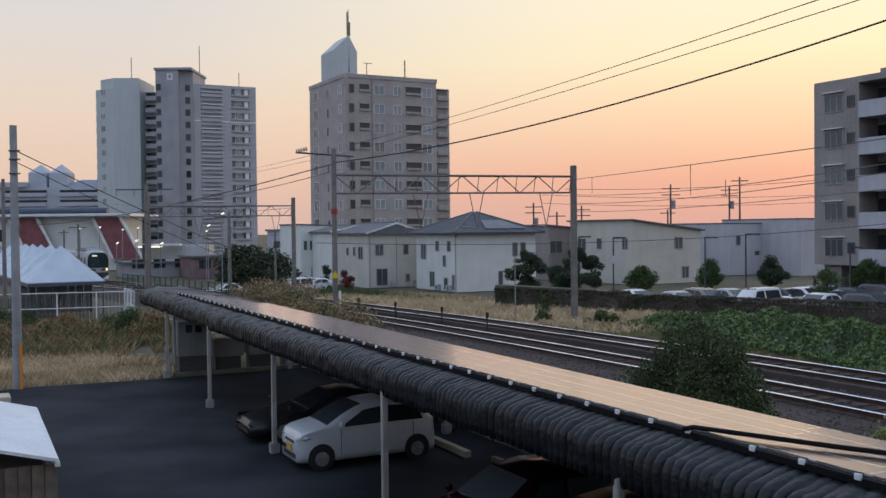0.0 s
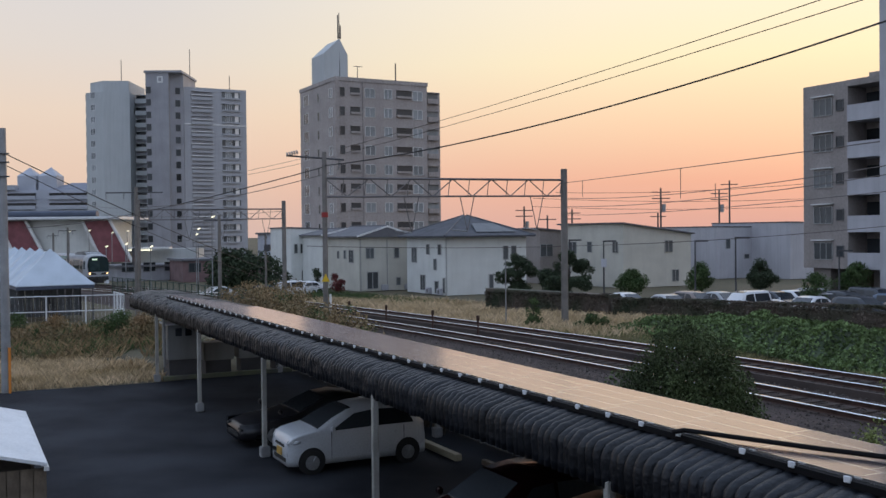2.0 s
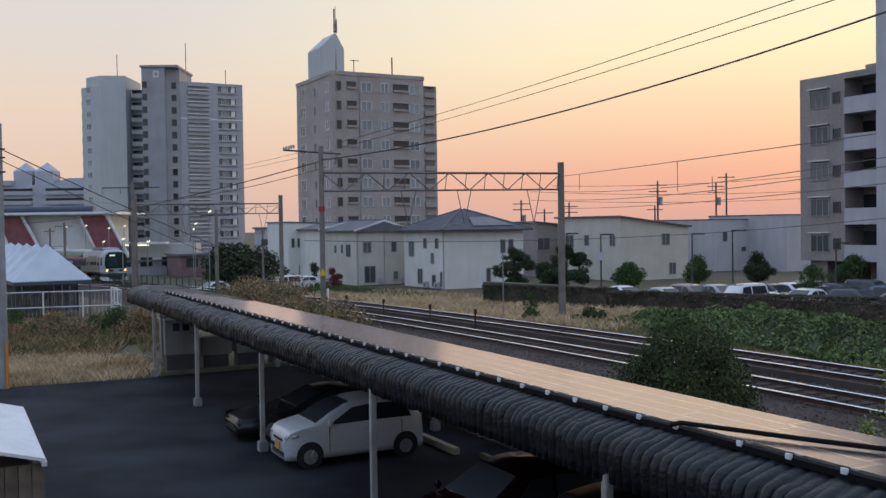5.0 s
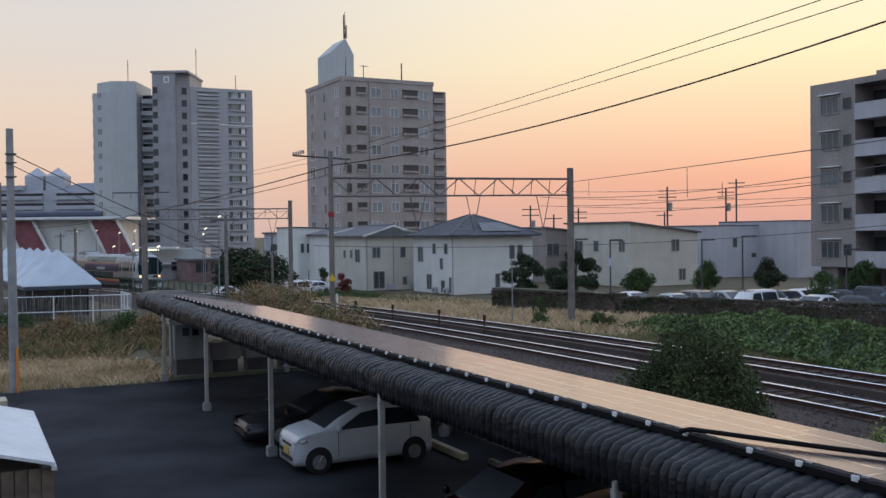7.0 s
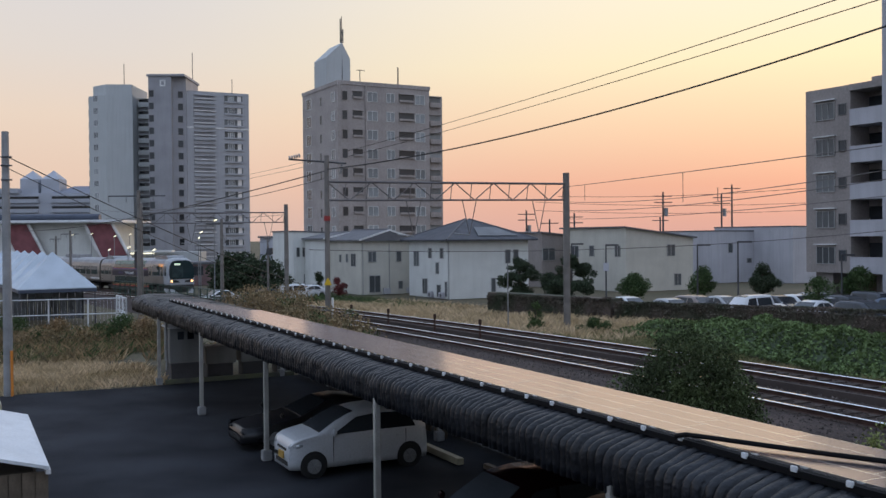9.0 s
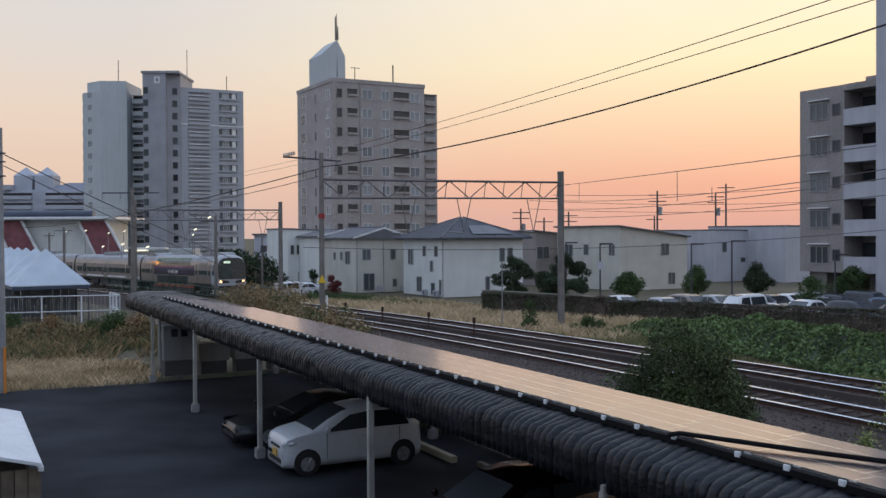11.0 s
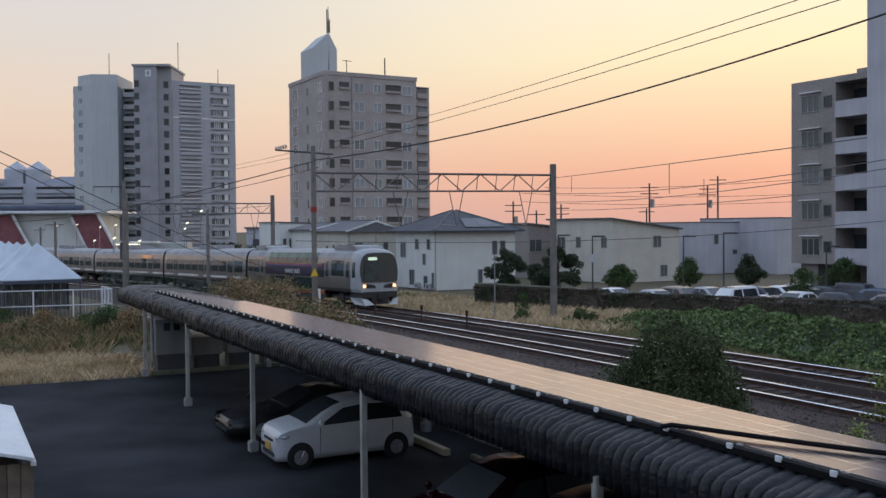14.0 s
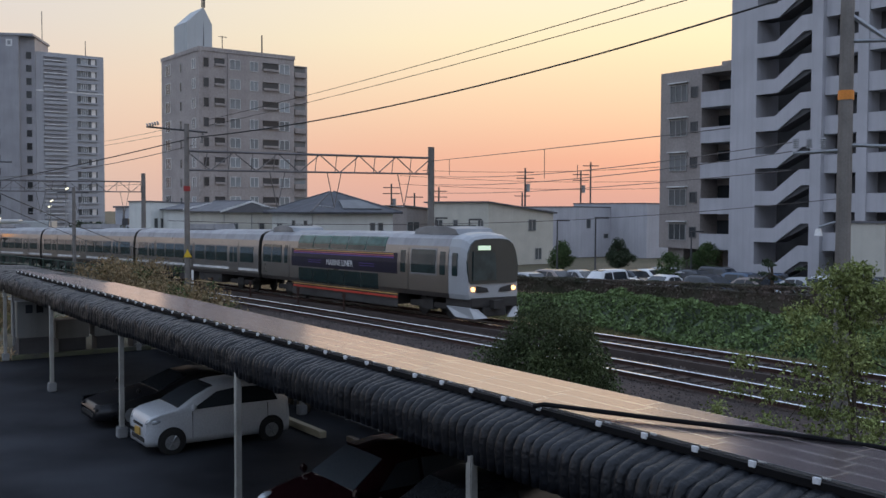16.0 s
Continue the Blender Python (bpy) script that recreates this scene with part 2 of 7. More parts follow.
def panel_material():
    m = mat("solar_cells", (0.055, 0.053, 0.052), 0.21, vary=0.15, scale=1.0, bump=0, spec=0.5, rand=0.06)
    m.node_tree.nodes["Principled BSDF"].inputs["IOR"].default_value = 2.75
    m.node_tree.nodes["Principled BSDF"].inputs["Specular Tint"].default_value = (1.0, 0.83, 0.88, 1)
    m.node_tree.nodes["Principled BSDF"].inputs["Coat Weight"].default_value = 0.7
    m.node_tree.nodes["Principled BSDF"].inputs["Coat Roughness"].default_value = 0.2
    m.node_tree.nodes["Principled BSDF"].inputs["Coat Tint"].default_value = (1.0, 0.89, 0.92, 1)
    return m


SOLAR = panel_material()
PANEL_FRAME = mat("panel_frame", (0.92, 0.90, 0.88), 0.2, 0.95, bump=0)


# ---- mesh helpers ----
def part(name, bm, material, parent=None, label="", m=None, smooth=False):
    me = bpy.data.meshes.new(name)
    bm.to_mesh(me)
    bm.free()
    for x in (material if isinstance(material, (list, tuple)) else [material]):
        me.materials.append(x)
    if smooth:
        for p in me.polygons:
            p.use_smooth = True
    ob = new(name, me)
    ob.parent = parent
    if m is not None:
        ob.matrix_basis = m
    return tagged(ob, label)


def again(ob, m, parent=None):
    c = ob.copy()
    scene.collection.objects.link(c)
    if parent is not None:
        c.parent = parent
    c.matrix_basis = m
    return c


def thing(name, label, category, m=None, group="", kind=""):
    ob = new(name)
    ob.empty_display_size = 0.1
    if m is not None:
        ob.matrix_basis = m
    return tagged(ob, label, category, group, kind)


def box(bm, x0, x1, y0, y1, z0, z1, mi=0, bevel=0.0):
    v = [bm.verts.new(c) for c in ((x0, y0, z0), (x1, y0, z0), (x1, y1, z0), (x0, y1, z0), (x0, y0, z1), (x1, y0, z1), (x1, y1, z1), (x0, y1, z1))]
    fs = [bm.faces.new([v[i] for i in q]) for q in ((3, 2, 1, 0), (4, 5, 6, 7), (0, 1, 5, 4), (1, 2, 6, 5), (2, 3, 7, 6), (3, 0, 4, 7))]
    for fa in fs:
        fa.material_index = mi
    if bevel:
        bmesh.ops.bevel(bm, geom=list({e for fa in fs for e in fa.edges}), offset=bevel, segments=2, affect="EDGES")
    return fs


def boxed(*a, bevel=0.0):
    bm = bmesh.new()
    box(bm, *a, bevel=bevel)
    return bm


def prism(bm, outline, z0, z1, mi=0):
    lo = [bm.verts.new((x, y, z0)) for x, y in outline]
    hi = [bm.verts.new((x, y, z1)) for x, y in outline]
    k = len(outline)
    fs = [bm.faces.new(lo[::-1]), bm.faces.new(hi)]
    fs += [bm.faces.new((lo[i], lo[(i + 1) % k], hi[(i + 1) % k], hi[i])) for i in range(k)]
    for fa in fs:
        fa.material_index = mi
    return fs


def tube(bm, pts, radii, sides=8, mi=0):
    """A round bar through the points, with a radius at each."""
    pts = [Vector(p) for p in pts]
    if not isinstance(radii, (list, tuple)):
        radii = [radii] * len(pts)
    rings = []
    for i, p in enumerate(pts):
        d = (pts[min(i + 1, len(pts) - 1)] - pts[max(i - 1, 0)]).normalized()
        a = d.orthogonal().normalized() if abs(d.z) > 0.9 else d.cross(Vector((0, 0, 1))).normalized()
        b = d.cross(a)
        rings.append([bm.verts.new(p + (a * math.cos(2 * math.pi * k / sides) + b * math.sin(2 * math.pi * k / sides)) * radii[i]) for k in range(sides)])
    for r, q in zip(rings, rings[1:]):
        for k in range(sides):
            bm.faces.new((r[k], r[(k + 1) % sides], q[(k + 1) % sides], q[k])).material_index = mi
    for r in (rings[0][::-1], rings[-1]):
        bm.faces.new(r).material_index = mi


def sag(p, q, drop, k=16):
    p, q = Vector(p), Vector(q)
    return [p.lerp(q, i / k) - Vector((0, 0, 4 * drop * (i / k) * (1 - i / k))) for i in range(k + 1)]


def slab_plate(bm, pts, vec, mi=0):
    """A flat slab: the outline pts, and the same moved by vec."""
    a = [bm.verts.new(p) for p in pts]
    b = [bm.verts.new(Vector(p) + Vector(vec)) for p in pts]
    k = len(pts)
    fs = [bm.faces.new(a), bm.faces.new(b[::-1])] + [bm.faces.new((a[i], b[i], b[(i + 1) % k], a[(i + 1) % k])) for i in range(k)]
    for fa in fs:
        fa.material_index = mi
    bmesh.ops.recalc_face_normals(bm, faces=fs)


def leaves(bm, spots, size, rng, tilt=1.0):
    """Small bent leaf blades at the spots."""
    for p in spots:
        s = size * rng.uniform(0.6, 1.4)
        q = Euler((rng.uniform(-1.3, 1.3) * tilt, rng.uniform(-1.3, 1.3) * tilt, rng.uniform(0, 6.28))).to_matrix()
        c = [Vector(p) + q @ Vector(v) * s for v in ((-0.5, 0, 0), (0, -0.32, 0.08), (0.5, 0, -0.05), (0, 0.32, 0.08))]
        bm.faces.new([bm.verts.new(v) for v in c])


# ---- ground ----
def smooth(a, b, x):
    k = min(1, max(0, (x - a) / (b - a)))
    return k * k * (3 - 2 * k)


def ground_z(x, y):
    return -0.9 * smooth(40, 92, y)


TH = radians(26.2)                                    # the lot and its carport lie along this heading


def lot(n, s, z=0.0):
    """A point of the lot: n metres away from the eye's line, s metres along it."""
    return Vector((n * math.cos(TH) - s * math.sin(TH), n * math.sin(TH) + s * math.cos(TH), z))


def lot_pose(n, s, z=0.0, turn=0.0):
    return pose(*lot(n, s, z), 0, 0, 26.2 + turn)


def build_ground():
    bm = bmesh.new()
    xs = [-2500, -900, -300, -150] + list(range(-100, 101, 5)) + [150, 300, 900, 2500]
    ys = [-600, -150, -40] + list(range(-20, 161, 4)) + [240, 400, 900, 2500]
    g = [[bm.verts.new((x, y, ground_z(x, y) - 0.05)) for x in xs] for y in ys]
    for i in range(len(ys) - 1):
        for j in range(len(xs) - 1):
            bm.faces.new((g[i][j], g[i][j + 1], g[i + 1][j + 1], g[i + 1][j]))
    tagged(part("ground", bm, EARTH, smooth=True), "earth and rough grass reaching to the horizon", "ground", kind="structure")
    bm = bmesh.new()
    k = [lot(-40, -25), lot(14.2, -25), lot(14.2, 37.5), lot(6.0, 37.2), lot(2.2, 37.6), lot(-0.8, 37.0), lot(-40, 37.0)]
    prism(bm, [(p.x, p.y) for p in k], -0.3, 0.0)
    tagged(part("parking_lot", bm, ASPHALT), "dark worn asphalt of the parking lot", "asphalt", kind="structure")


build_ground()

# ---- railway line ----
STEP = 0.5
S0, S1 = -60.0, 260.0


def heading(s):
    k = min(110, max(-30, s)) / 10
    return radians(25.07 + 1.425 * k + 0.03 * k * k)


def build_line():
    pts = {}
    x, y, s = 6.887, 41.487, 0.0
    pts[0] = (x, y)
    for sign in (1, -1):
        x, y = 6.887, 41.487
        for i in range(1, int((S1 if sign > 0 else -S0) / STEP) + 1):
            h = heading(sign * (i - 0.5) * STEP)
            x, y = x - sign * math.sin(h) * STEP, y + sign * math.cos(h) * STEP
            pts[sign * i] = (x, y)
    return pts


LINE = build_line()


def rail_z(s):
    return 0.827 - 0.0136 * min(80, max(-30, s))


def line(s, off=0.0, up=0.0):
    """A point of the far track: s metres up the line, off metres away from the eye's side, up metres over the rails."""
    k = s / STEP
    i = int(math.floor(k))
    (xa, ya), (xb, yb) = LINE[i], LINE[i + 1]
    f, h = k - i, heading(s)
    return Vector((xa + (xb - xa) * f + math.cos(h) * off, ya + (yb - ya) * f + math.sin(h) * off, rail_z(s) + up))


def sweep(bm, stops, section, mi=0, closed=False):
    rows = [[bm.verts.new(line(s, o, u)) for o, u in section] for s in stops]
    k = len(section)
    for a, b in zip(rows, rows[1:]):
        for j in range(k if closed else k - 1):
            bm.faces.new((a[j], a[(j + 1) % k], b[(j + 1) % k], b[j])).material_index = mi if isinstance(mi, int) else mi[j]


CANT = 0.034


def build_track():
    bm = bmesh.new()
    stops = [-58 + 2 * i for i in range(140)]
    sweep(bm, stops, [(-9.5, -1.6), (-7.2, -0.7), (-6.1, -0.24), (-1.8, -0.24), (-1.6, -0.30), (1.9, -0.24), (3.4, -0.8), (5.0, -1.8)])
    bed = tagged(part("track_bed", bm, BALLAST), "grey-brown crushed stone ballast under two tracks", "ballast", kind="structure")
    # loose stones over the near stretch
    rng = random.Random(5)
    verts, faces = [], []
    for _ in range(14000):
        s, o = rng.uniform(-24, 24), rng.uniform(-7.6, 2.6)
        u = -0.24 if -6.1 < o < 1.9 else (-0.24 - (-6.1 - o) * 0.42 if o < 0 else -0.24 - (o - 1.9) * 0.37)
        p = line(s, o, u)
        r = rng.uniform(0.03, 0.065)
        a = rng.uniform(0, 6.28)
        b = len(verts)
        for k in range(3):
            verts.append(p + Vector((math.cos(a + 2.1 * k) * r, math.sin(a + 2.1 * k) * r, -0.01)))
        verts.append(p + Vector((rng.uniform(-0.4, 0.4) * r, rng.uniform(-0.4, 0.4) * r, r * rng.uniform(0.6, 1.1))))
        faces += [(b, b + 1, b + 3), (b + 1, b + 2, b + 3), (b + 2, b, b + 3)]
    me = bpy.data.meshes.new("ballast_stones")
    me.from_pydata(verts, [], faces)
    me.materials.append(STONE)
    tagged(new("ballast_stones", me), "loose crushed stones lying on the track bed", "ballast", kind="stuff")
    for centre in (0.0, -3.9):
        tr = thing("railway_track", "railway track with rusty rails polished bright on top", "railway track", group="railway tracks", kind="structure")
        for side in (-0.5685, 0.5685):
            c = centre + side
            cz = CANT * (1 if side > 0 else -1)
            bm = bmesh.new()
            sec = [(c - 0.021, cz), (c + 0.021, cz), (c + 0.037, cz - 0.015), (c + 0.037, cz - 0.03), (c + 0.009, cz - 0.045), (c + 0.009, cz - 0.13),
                   (c + 0.06, cz - 0.15), (c - 0.06, cz - 0.15), (c - 0.009, cz - 0.13), (c - 0.009, cz - 0.045), (c - 0.037, cz - 0.03), (c - 0.037, cz - 0.015)]
            sweep(bm, stops, sec, mi=[0, 0, 0] + [1] * 7 + [0, 0], closed=True)
            part("rail", bm, [RAIL_HEAD, RUST], tr)
        bm = bmesh.new()
        box(bm, -1.0, 1.0, -0.12, 0.12, -0.40, -0.232)
        first = None
        for i in range(150):
            s = -26 + 0.62 * i
            p = line(s, centre)
            m = pose(p.x, p.y, p.z, 0, -2 if CANT else 0, math.degrees(heading(s)))
            if first is None:
                first = part("sleeper", bm, SLEEPER, tr, m=m)
            else:
                again(first, m)
    # cable trough between the tracks
    bm = bmesh.new()
    sweep(bm, stops, [(-1.56, -0.3), (-1.56, -0.06), (-1.44, -0.06), (-1.44, -0.3)], closed=True)
    tagged(part("cable_trough", bm, SLEEPER), "rust-stained cable trough between the tracks", "cable trough", kind="structure")


build_track()


# ---- carport ----
def build_carport():
    cp = thing("carport", "long carport with black ribbed metal roof and steel posts", "carport", lot_pose(6.75, 20))
    X0, Y0 = 6.75, 20.0
    # ribbed sheet: rounded eave and roof in one skin; local x is n - X0, y is s - Y0
    prof = [(6.74, 2.47), (6.735, 2.60), (6.725, 2.73), (6.73, 2.83), (6.755, 2.895), (6.80, 2.94), (6.87, 2.975), (7.0, 3.015), (7.14, 3.06), (7.4, 3.10), (8.68, 3.05), (12.0, 2.24)]
    nrm = []
    for i in range(len(prof)):
        a, b = Vector(prof[max(0, i - 1)]), Vector(prof[min(len(prof) - 1, i + 1)])
        d = (b - a).normalized()
        nrm.append(Vector((-d.y, d.x)))
    pitch = 0.155
    verts, faces = [], []
    wave = ((0.0, -0.030), (0.10, -0.004), (0.22, 0.014), (0.40, 0.024), (0.58, 0.024), (0.76, 0.012), (0.90, -0.008))
    count = int(45.5 / pitch)
    k = len(prof)
    rows = 0
    for j in range(count):
        for fr, h in wave:
            y = -2.0 + (j + fr + 0.5 * noise.noise(Vector((j * 0.57, 3, 1)))) * pitch
            wob = 0.03 * noise.noise(Vector((y * 0.8, 0, 0))) + 0.02 * noise.noise(Vector((y * 2.7, 5, 0)))
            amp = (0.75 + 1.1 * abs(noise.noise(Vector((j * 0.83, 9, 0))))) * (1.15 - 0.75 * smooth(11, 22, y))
            for i, ((n, z), v) in enumerate(zip(prof, nrm)):
                lump = 0.026 * (1 + smooth(11, 22, y)) * noise.noise(Vector((j * 0.43, i * 0.7, 2))) + 0.010 * noise.noise(Vector((y * 9, i * 1.9, 4)))
                k2 = (0.7, 0.8, 0.95, 1.15, 1.3, 1.3, 1.1, 0.75, 0.5, 0.4, 0.4, 0.4)[i]
                g = wob * (1.2 if i < 7 else 0.2)
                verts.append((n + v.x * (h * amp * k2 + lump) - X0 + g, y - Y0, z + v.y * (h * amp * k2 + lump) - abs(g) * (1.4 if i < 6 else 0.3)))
            rows += 1
    for r in range(rows - 1):
        for i in range(k - 1):
            a = r * k + i
            faces.append((a, a + k, a + k + 1, a + 1))
    me = bpy.data.meshes.new("ribbed_roof")
    me.from_pydata(verts, [], faces)
    me.materials.append(BLACK_SHEET)
    for p in me.polygons:
        p.use_smooth = True
    ob = new("ribbed_roof", me)
    ob.parent = cp
    tagged(ob, "black ribbed metal roof with rounded eave")
    sol = ob.modifiers.new("thick", "SOLIDIFY")
    sol.thickness, sol.offset = 0.012, -1
    # underside, beams and posts
    bm = bmesh.new()
    box(bm, 0.06, 0.16, -22, 23.3, 2.56, 2.72)
    part("front_beam", bm, DARK_STEEL, cp)
    bm = bmesh.new()
    box(bm, 4.7, 4.82, -22, 23.3, 2.02, 2.2)
    part("rear_beam", bm, DARK_STEEL, cp)
    for i in range(6):
        y = 9.2 + 7.05 * i - Y0 - 7.05
        bm = bmesh.new()
        b = [bm.verts.new(c) for c in ((0.16, y - 0.05, 2.5), (0.16, y + 0.05, 2.5), (0.16, y + 0.05, 2.66), (0.16, y - 0.05, 2.66),
                                       (4.7, y - 0.05, 2.02), (4.7, y + 0.05, 2.02), (4.7, y + 0.05, 2.2), (4.7, y - 0.05, 2.2))]
        for q in ((0, 1, 2, 3), (7, 6, 5, 4), (0, 4, 5, 1), (1, 5, 6, 2), (2, 6, 7, 3), (3, 7, 4, 0)):
            bm.faces.new([b[c] for c in q])
        part("rafter", bm, DARK_STEEL, cp)
        for x, h in ((0.02, 2.56), (4.76, 2.1)):
            bm = bmesh.new()
            box(bm, x - 0.055, x + 0.055, y - 0.055, y + 0.055, 0.0, h, bevel=0.012)
            po = part("post", bm, STEEL_POST, cp)
            bm = bmesh.new()
            box(bm, x - 0.115, x + 0.115, y - 0.115, y + 0.115, 0.0, 0.26, bevel=0.02)
            part("footing", bm, CONCRETE, po)
    return cp


CARPORT = build_carport()


def build_solar():
    """Four narrow rows of panels on the flat part of the roof; the rows begin one after another at the far end."""
    bm = bmesh.new()
    box(bm, 0.006, 0.309, 0.006, 1.304, -0.035, 0.0)
    bm2 = bmesh.new()
    for a in ((0, 0.315, 0, 0.006), (0, 0.315, 1.304, 1.31), (0, 0.006, 0.006, 1.304), (0.309, 0.315, 0.006, 1.304)):
        box(bm2, *a, -0.04, 0.001)
    first = None
    for r, far in enumerate((37.7, 35.2, 32.7, 30.2)):
        for i in range(int((far + 1) / 1.314)):
            s = far - 1.314 * (i + 1)
            p = lot(7.30 + 0.317 * r, s, 3.205)
            m = pose(p.x, p.y, p.z, 0, 0, 26.2) @ pose(0, 0, 0, 0, 0.06 * math.sin(i * 2.3 + r), 0)
            if first is None:
                first = thing("solar_panel", "narrow dark framed solar panel lying on the carport roof", "solar panel", m, group="solar panels")
                part("cell_sheet", bm, SOLAR, first)
                part("panel_frame", bm2, PANEL_FRAME, first)
            else:
                copy_thing(first, m)
    rail = thing("mounting_rail", "black mounting rail with white end clips under the panel edge", "rail", lot_pose(7.26, 20, 3.17))
    bm = bmesh.new()
    box(bm, -0.03, 0.03, -21, 17.75, -0.07, 0.0)
    part("bar", bm, RAIL_BLACK, rail)
    clip = None
    for i in range(55):
        s = (8.53 + 0.657 * i if i < 45 else 7.54 - 0.66 * (i - 45)) - 20.0
        m = pose(-0.045, s, 0.0)
        if clip is None:
            bm = bmesh.new()
            box(bm, 0.0, 0.03, -0.036, 0.036, -0.022, 0.034, bevel=0.003)
            clip = part("clip", bm, WHITE_METAL, rail, "white end clip", m=m)
        else:
            again(clip, m)


build_solar()


# ---- buildings ----
def facing(p, q):
    """Pose whose x runs from p to q, with y pointing into the building."""
    p, q = Vector(p), Vector(q)
    return pose(p.x, p.y, 0, 0, 0, math.degrees(math.atan2(q.y - p.y, q.x - p.x)))


def mesh_of(name, bm, *materials):
    me = bpy.data.meshes.new(name)
    bm.to_mesh(me)
    bm.free()
    for x in materials:
        me.materials.append(x)
    return me


def window_mesh(w, h, glass, frame_mat, mull=1):
    """The meshes of a window: its frame, its pane and its mullions."""
    pane = bmesh.new()
    box(pane, -w / 2, w / 2, -0.03, 0.05, 0, h)
    bm = bmesh.new()
    t = 0.06
    ring = [((-w / 2 - t, -t), (-w / 2, 0)), ((w / 2 + t, -t), (w / 2, 0)), ((w / 2 + t, h + t), (w / 2, h)), ((-w / 2 - t, h + t), (-w / 2, h))]
    loops = [[bm.verts.new((c[k][0], y, c[k][1])) for c in ring] for k, y in ((0, 0.05), (0, -0.08), (1, -0.08), (1, 0.05))]
    for a, b in zip(loops, loops[1:] + loops[:1]):
        for i in range(4):
            bm.faces.new((a[i], a[(i + 1) % 4], b[(i + 1) % 4], b[i]))
    bars = []
    for i in range(mull):
        x = -w / 2 + w * (i + 1) / (mull + 1)
        m = bmesh.new()
        box(m, x - 0.03, x + 0.03, -0.06, -0.031, 0, h)
        bars.append(mesh_of("mullion", m, frame_mat))
    return mesh_of("window_frame", bm, frame_mat), mesh_of("pane", pane, glass), *bars



def place(me, name, parent, m, label=""):
    if isinstance(me, tuple):
        ob = place(me[0], name, parent, m, label)
        place(me[1], "pane" if name == "window" else "recess", ob, pose(0, 0, 0))
        for m2 in me[2:]:
            place(m2, "mullion" if name == "window" else "lintel", ob, pose(0, 0, 0))
        return ob
    ob = new(name, me)
    ob.parent = parent
    ob.matrix_basis = m
    return tagged(ob, label)


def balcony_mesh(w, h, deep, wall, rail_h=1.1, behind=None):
    """A parapet with its slab, and a flat panel coloured like a shaded recess."""
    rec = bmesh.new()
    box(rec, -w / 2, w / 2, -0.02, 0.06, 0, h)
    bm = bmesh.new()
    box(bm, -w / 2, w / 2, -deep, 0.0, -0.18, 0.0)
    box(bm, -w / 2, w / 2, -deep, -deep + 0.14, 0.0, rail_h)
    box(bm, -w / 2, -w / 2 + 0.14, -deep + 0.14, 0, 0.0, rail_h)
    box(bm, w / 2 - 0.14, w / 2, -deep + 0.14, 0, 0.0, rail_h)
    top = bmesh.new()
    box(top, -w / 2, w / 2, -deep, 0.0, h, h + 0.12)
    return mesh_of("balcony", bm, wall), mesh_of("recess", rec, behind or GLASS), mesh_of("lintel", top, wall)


RIGHT, LEFT = Vector((0.883, 0.469, 0)), Vector((-0.469, 0.883, 0))     # the two ways in which the walls of the place run


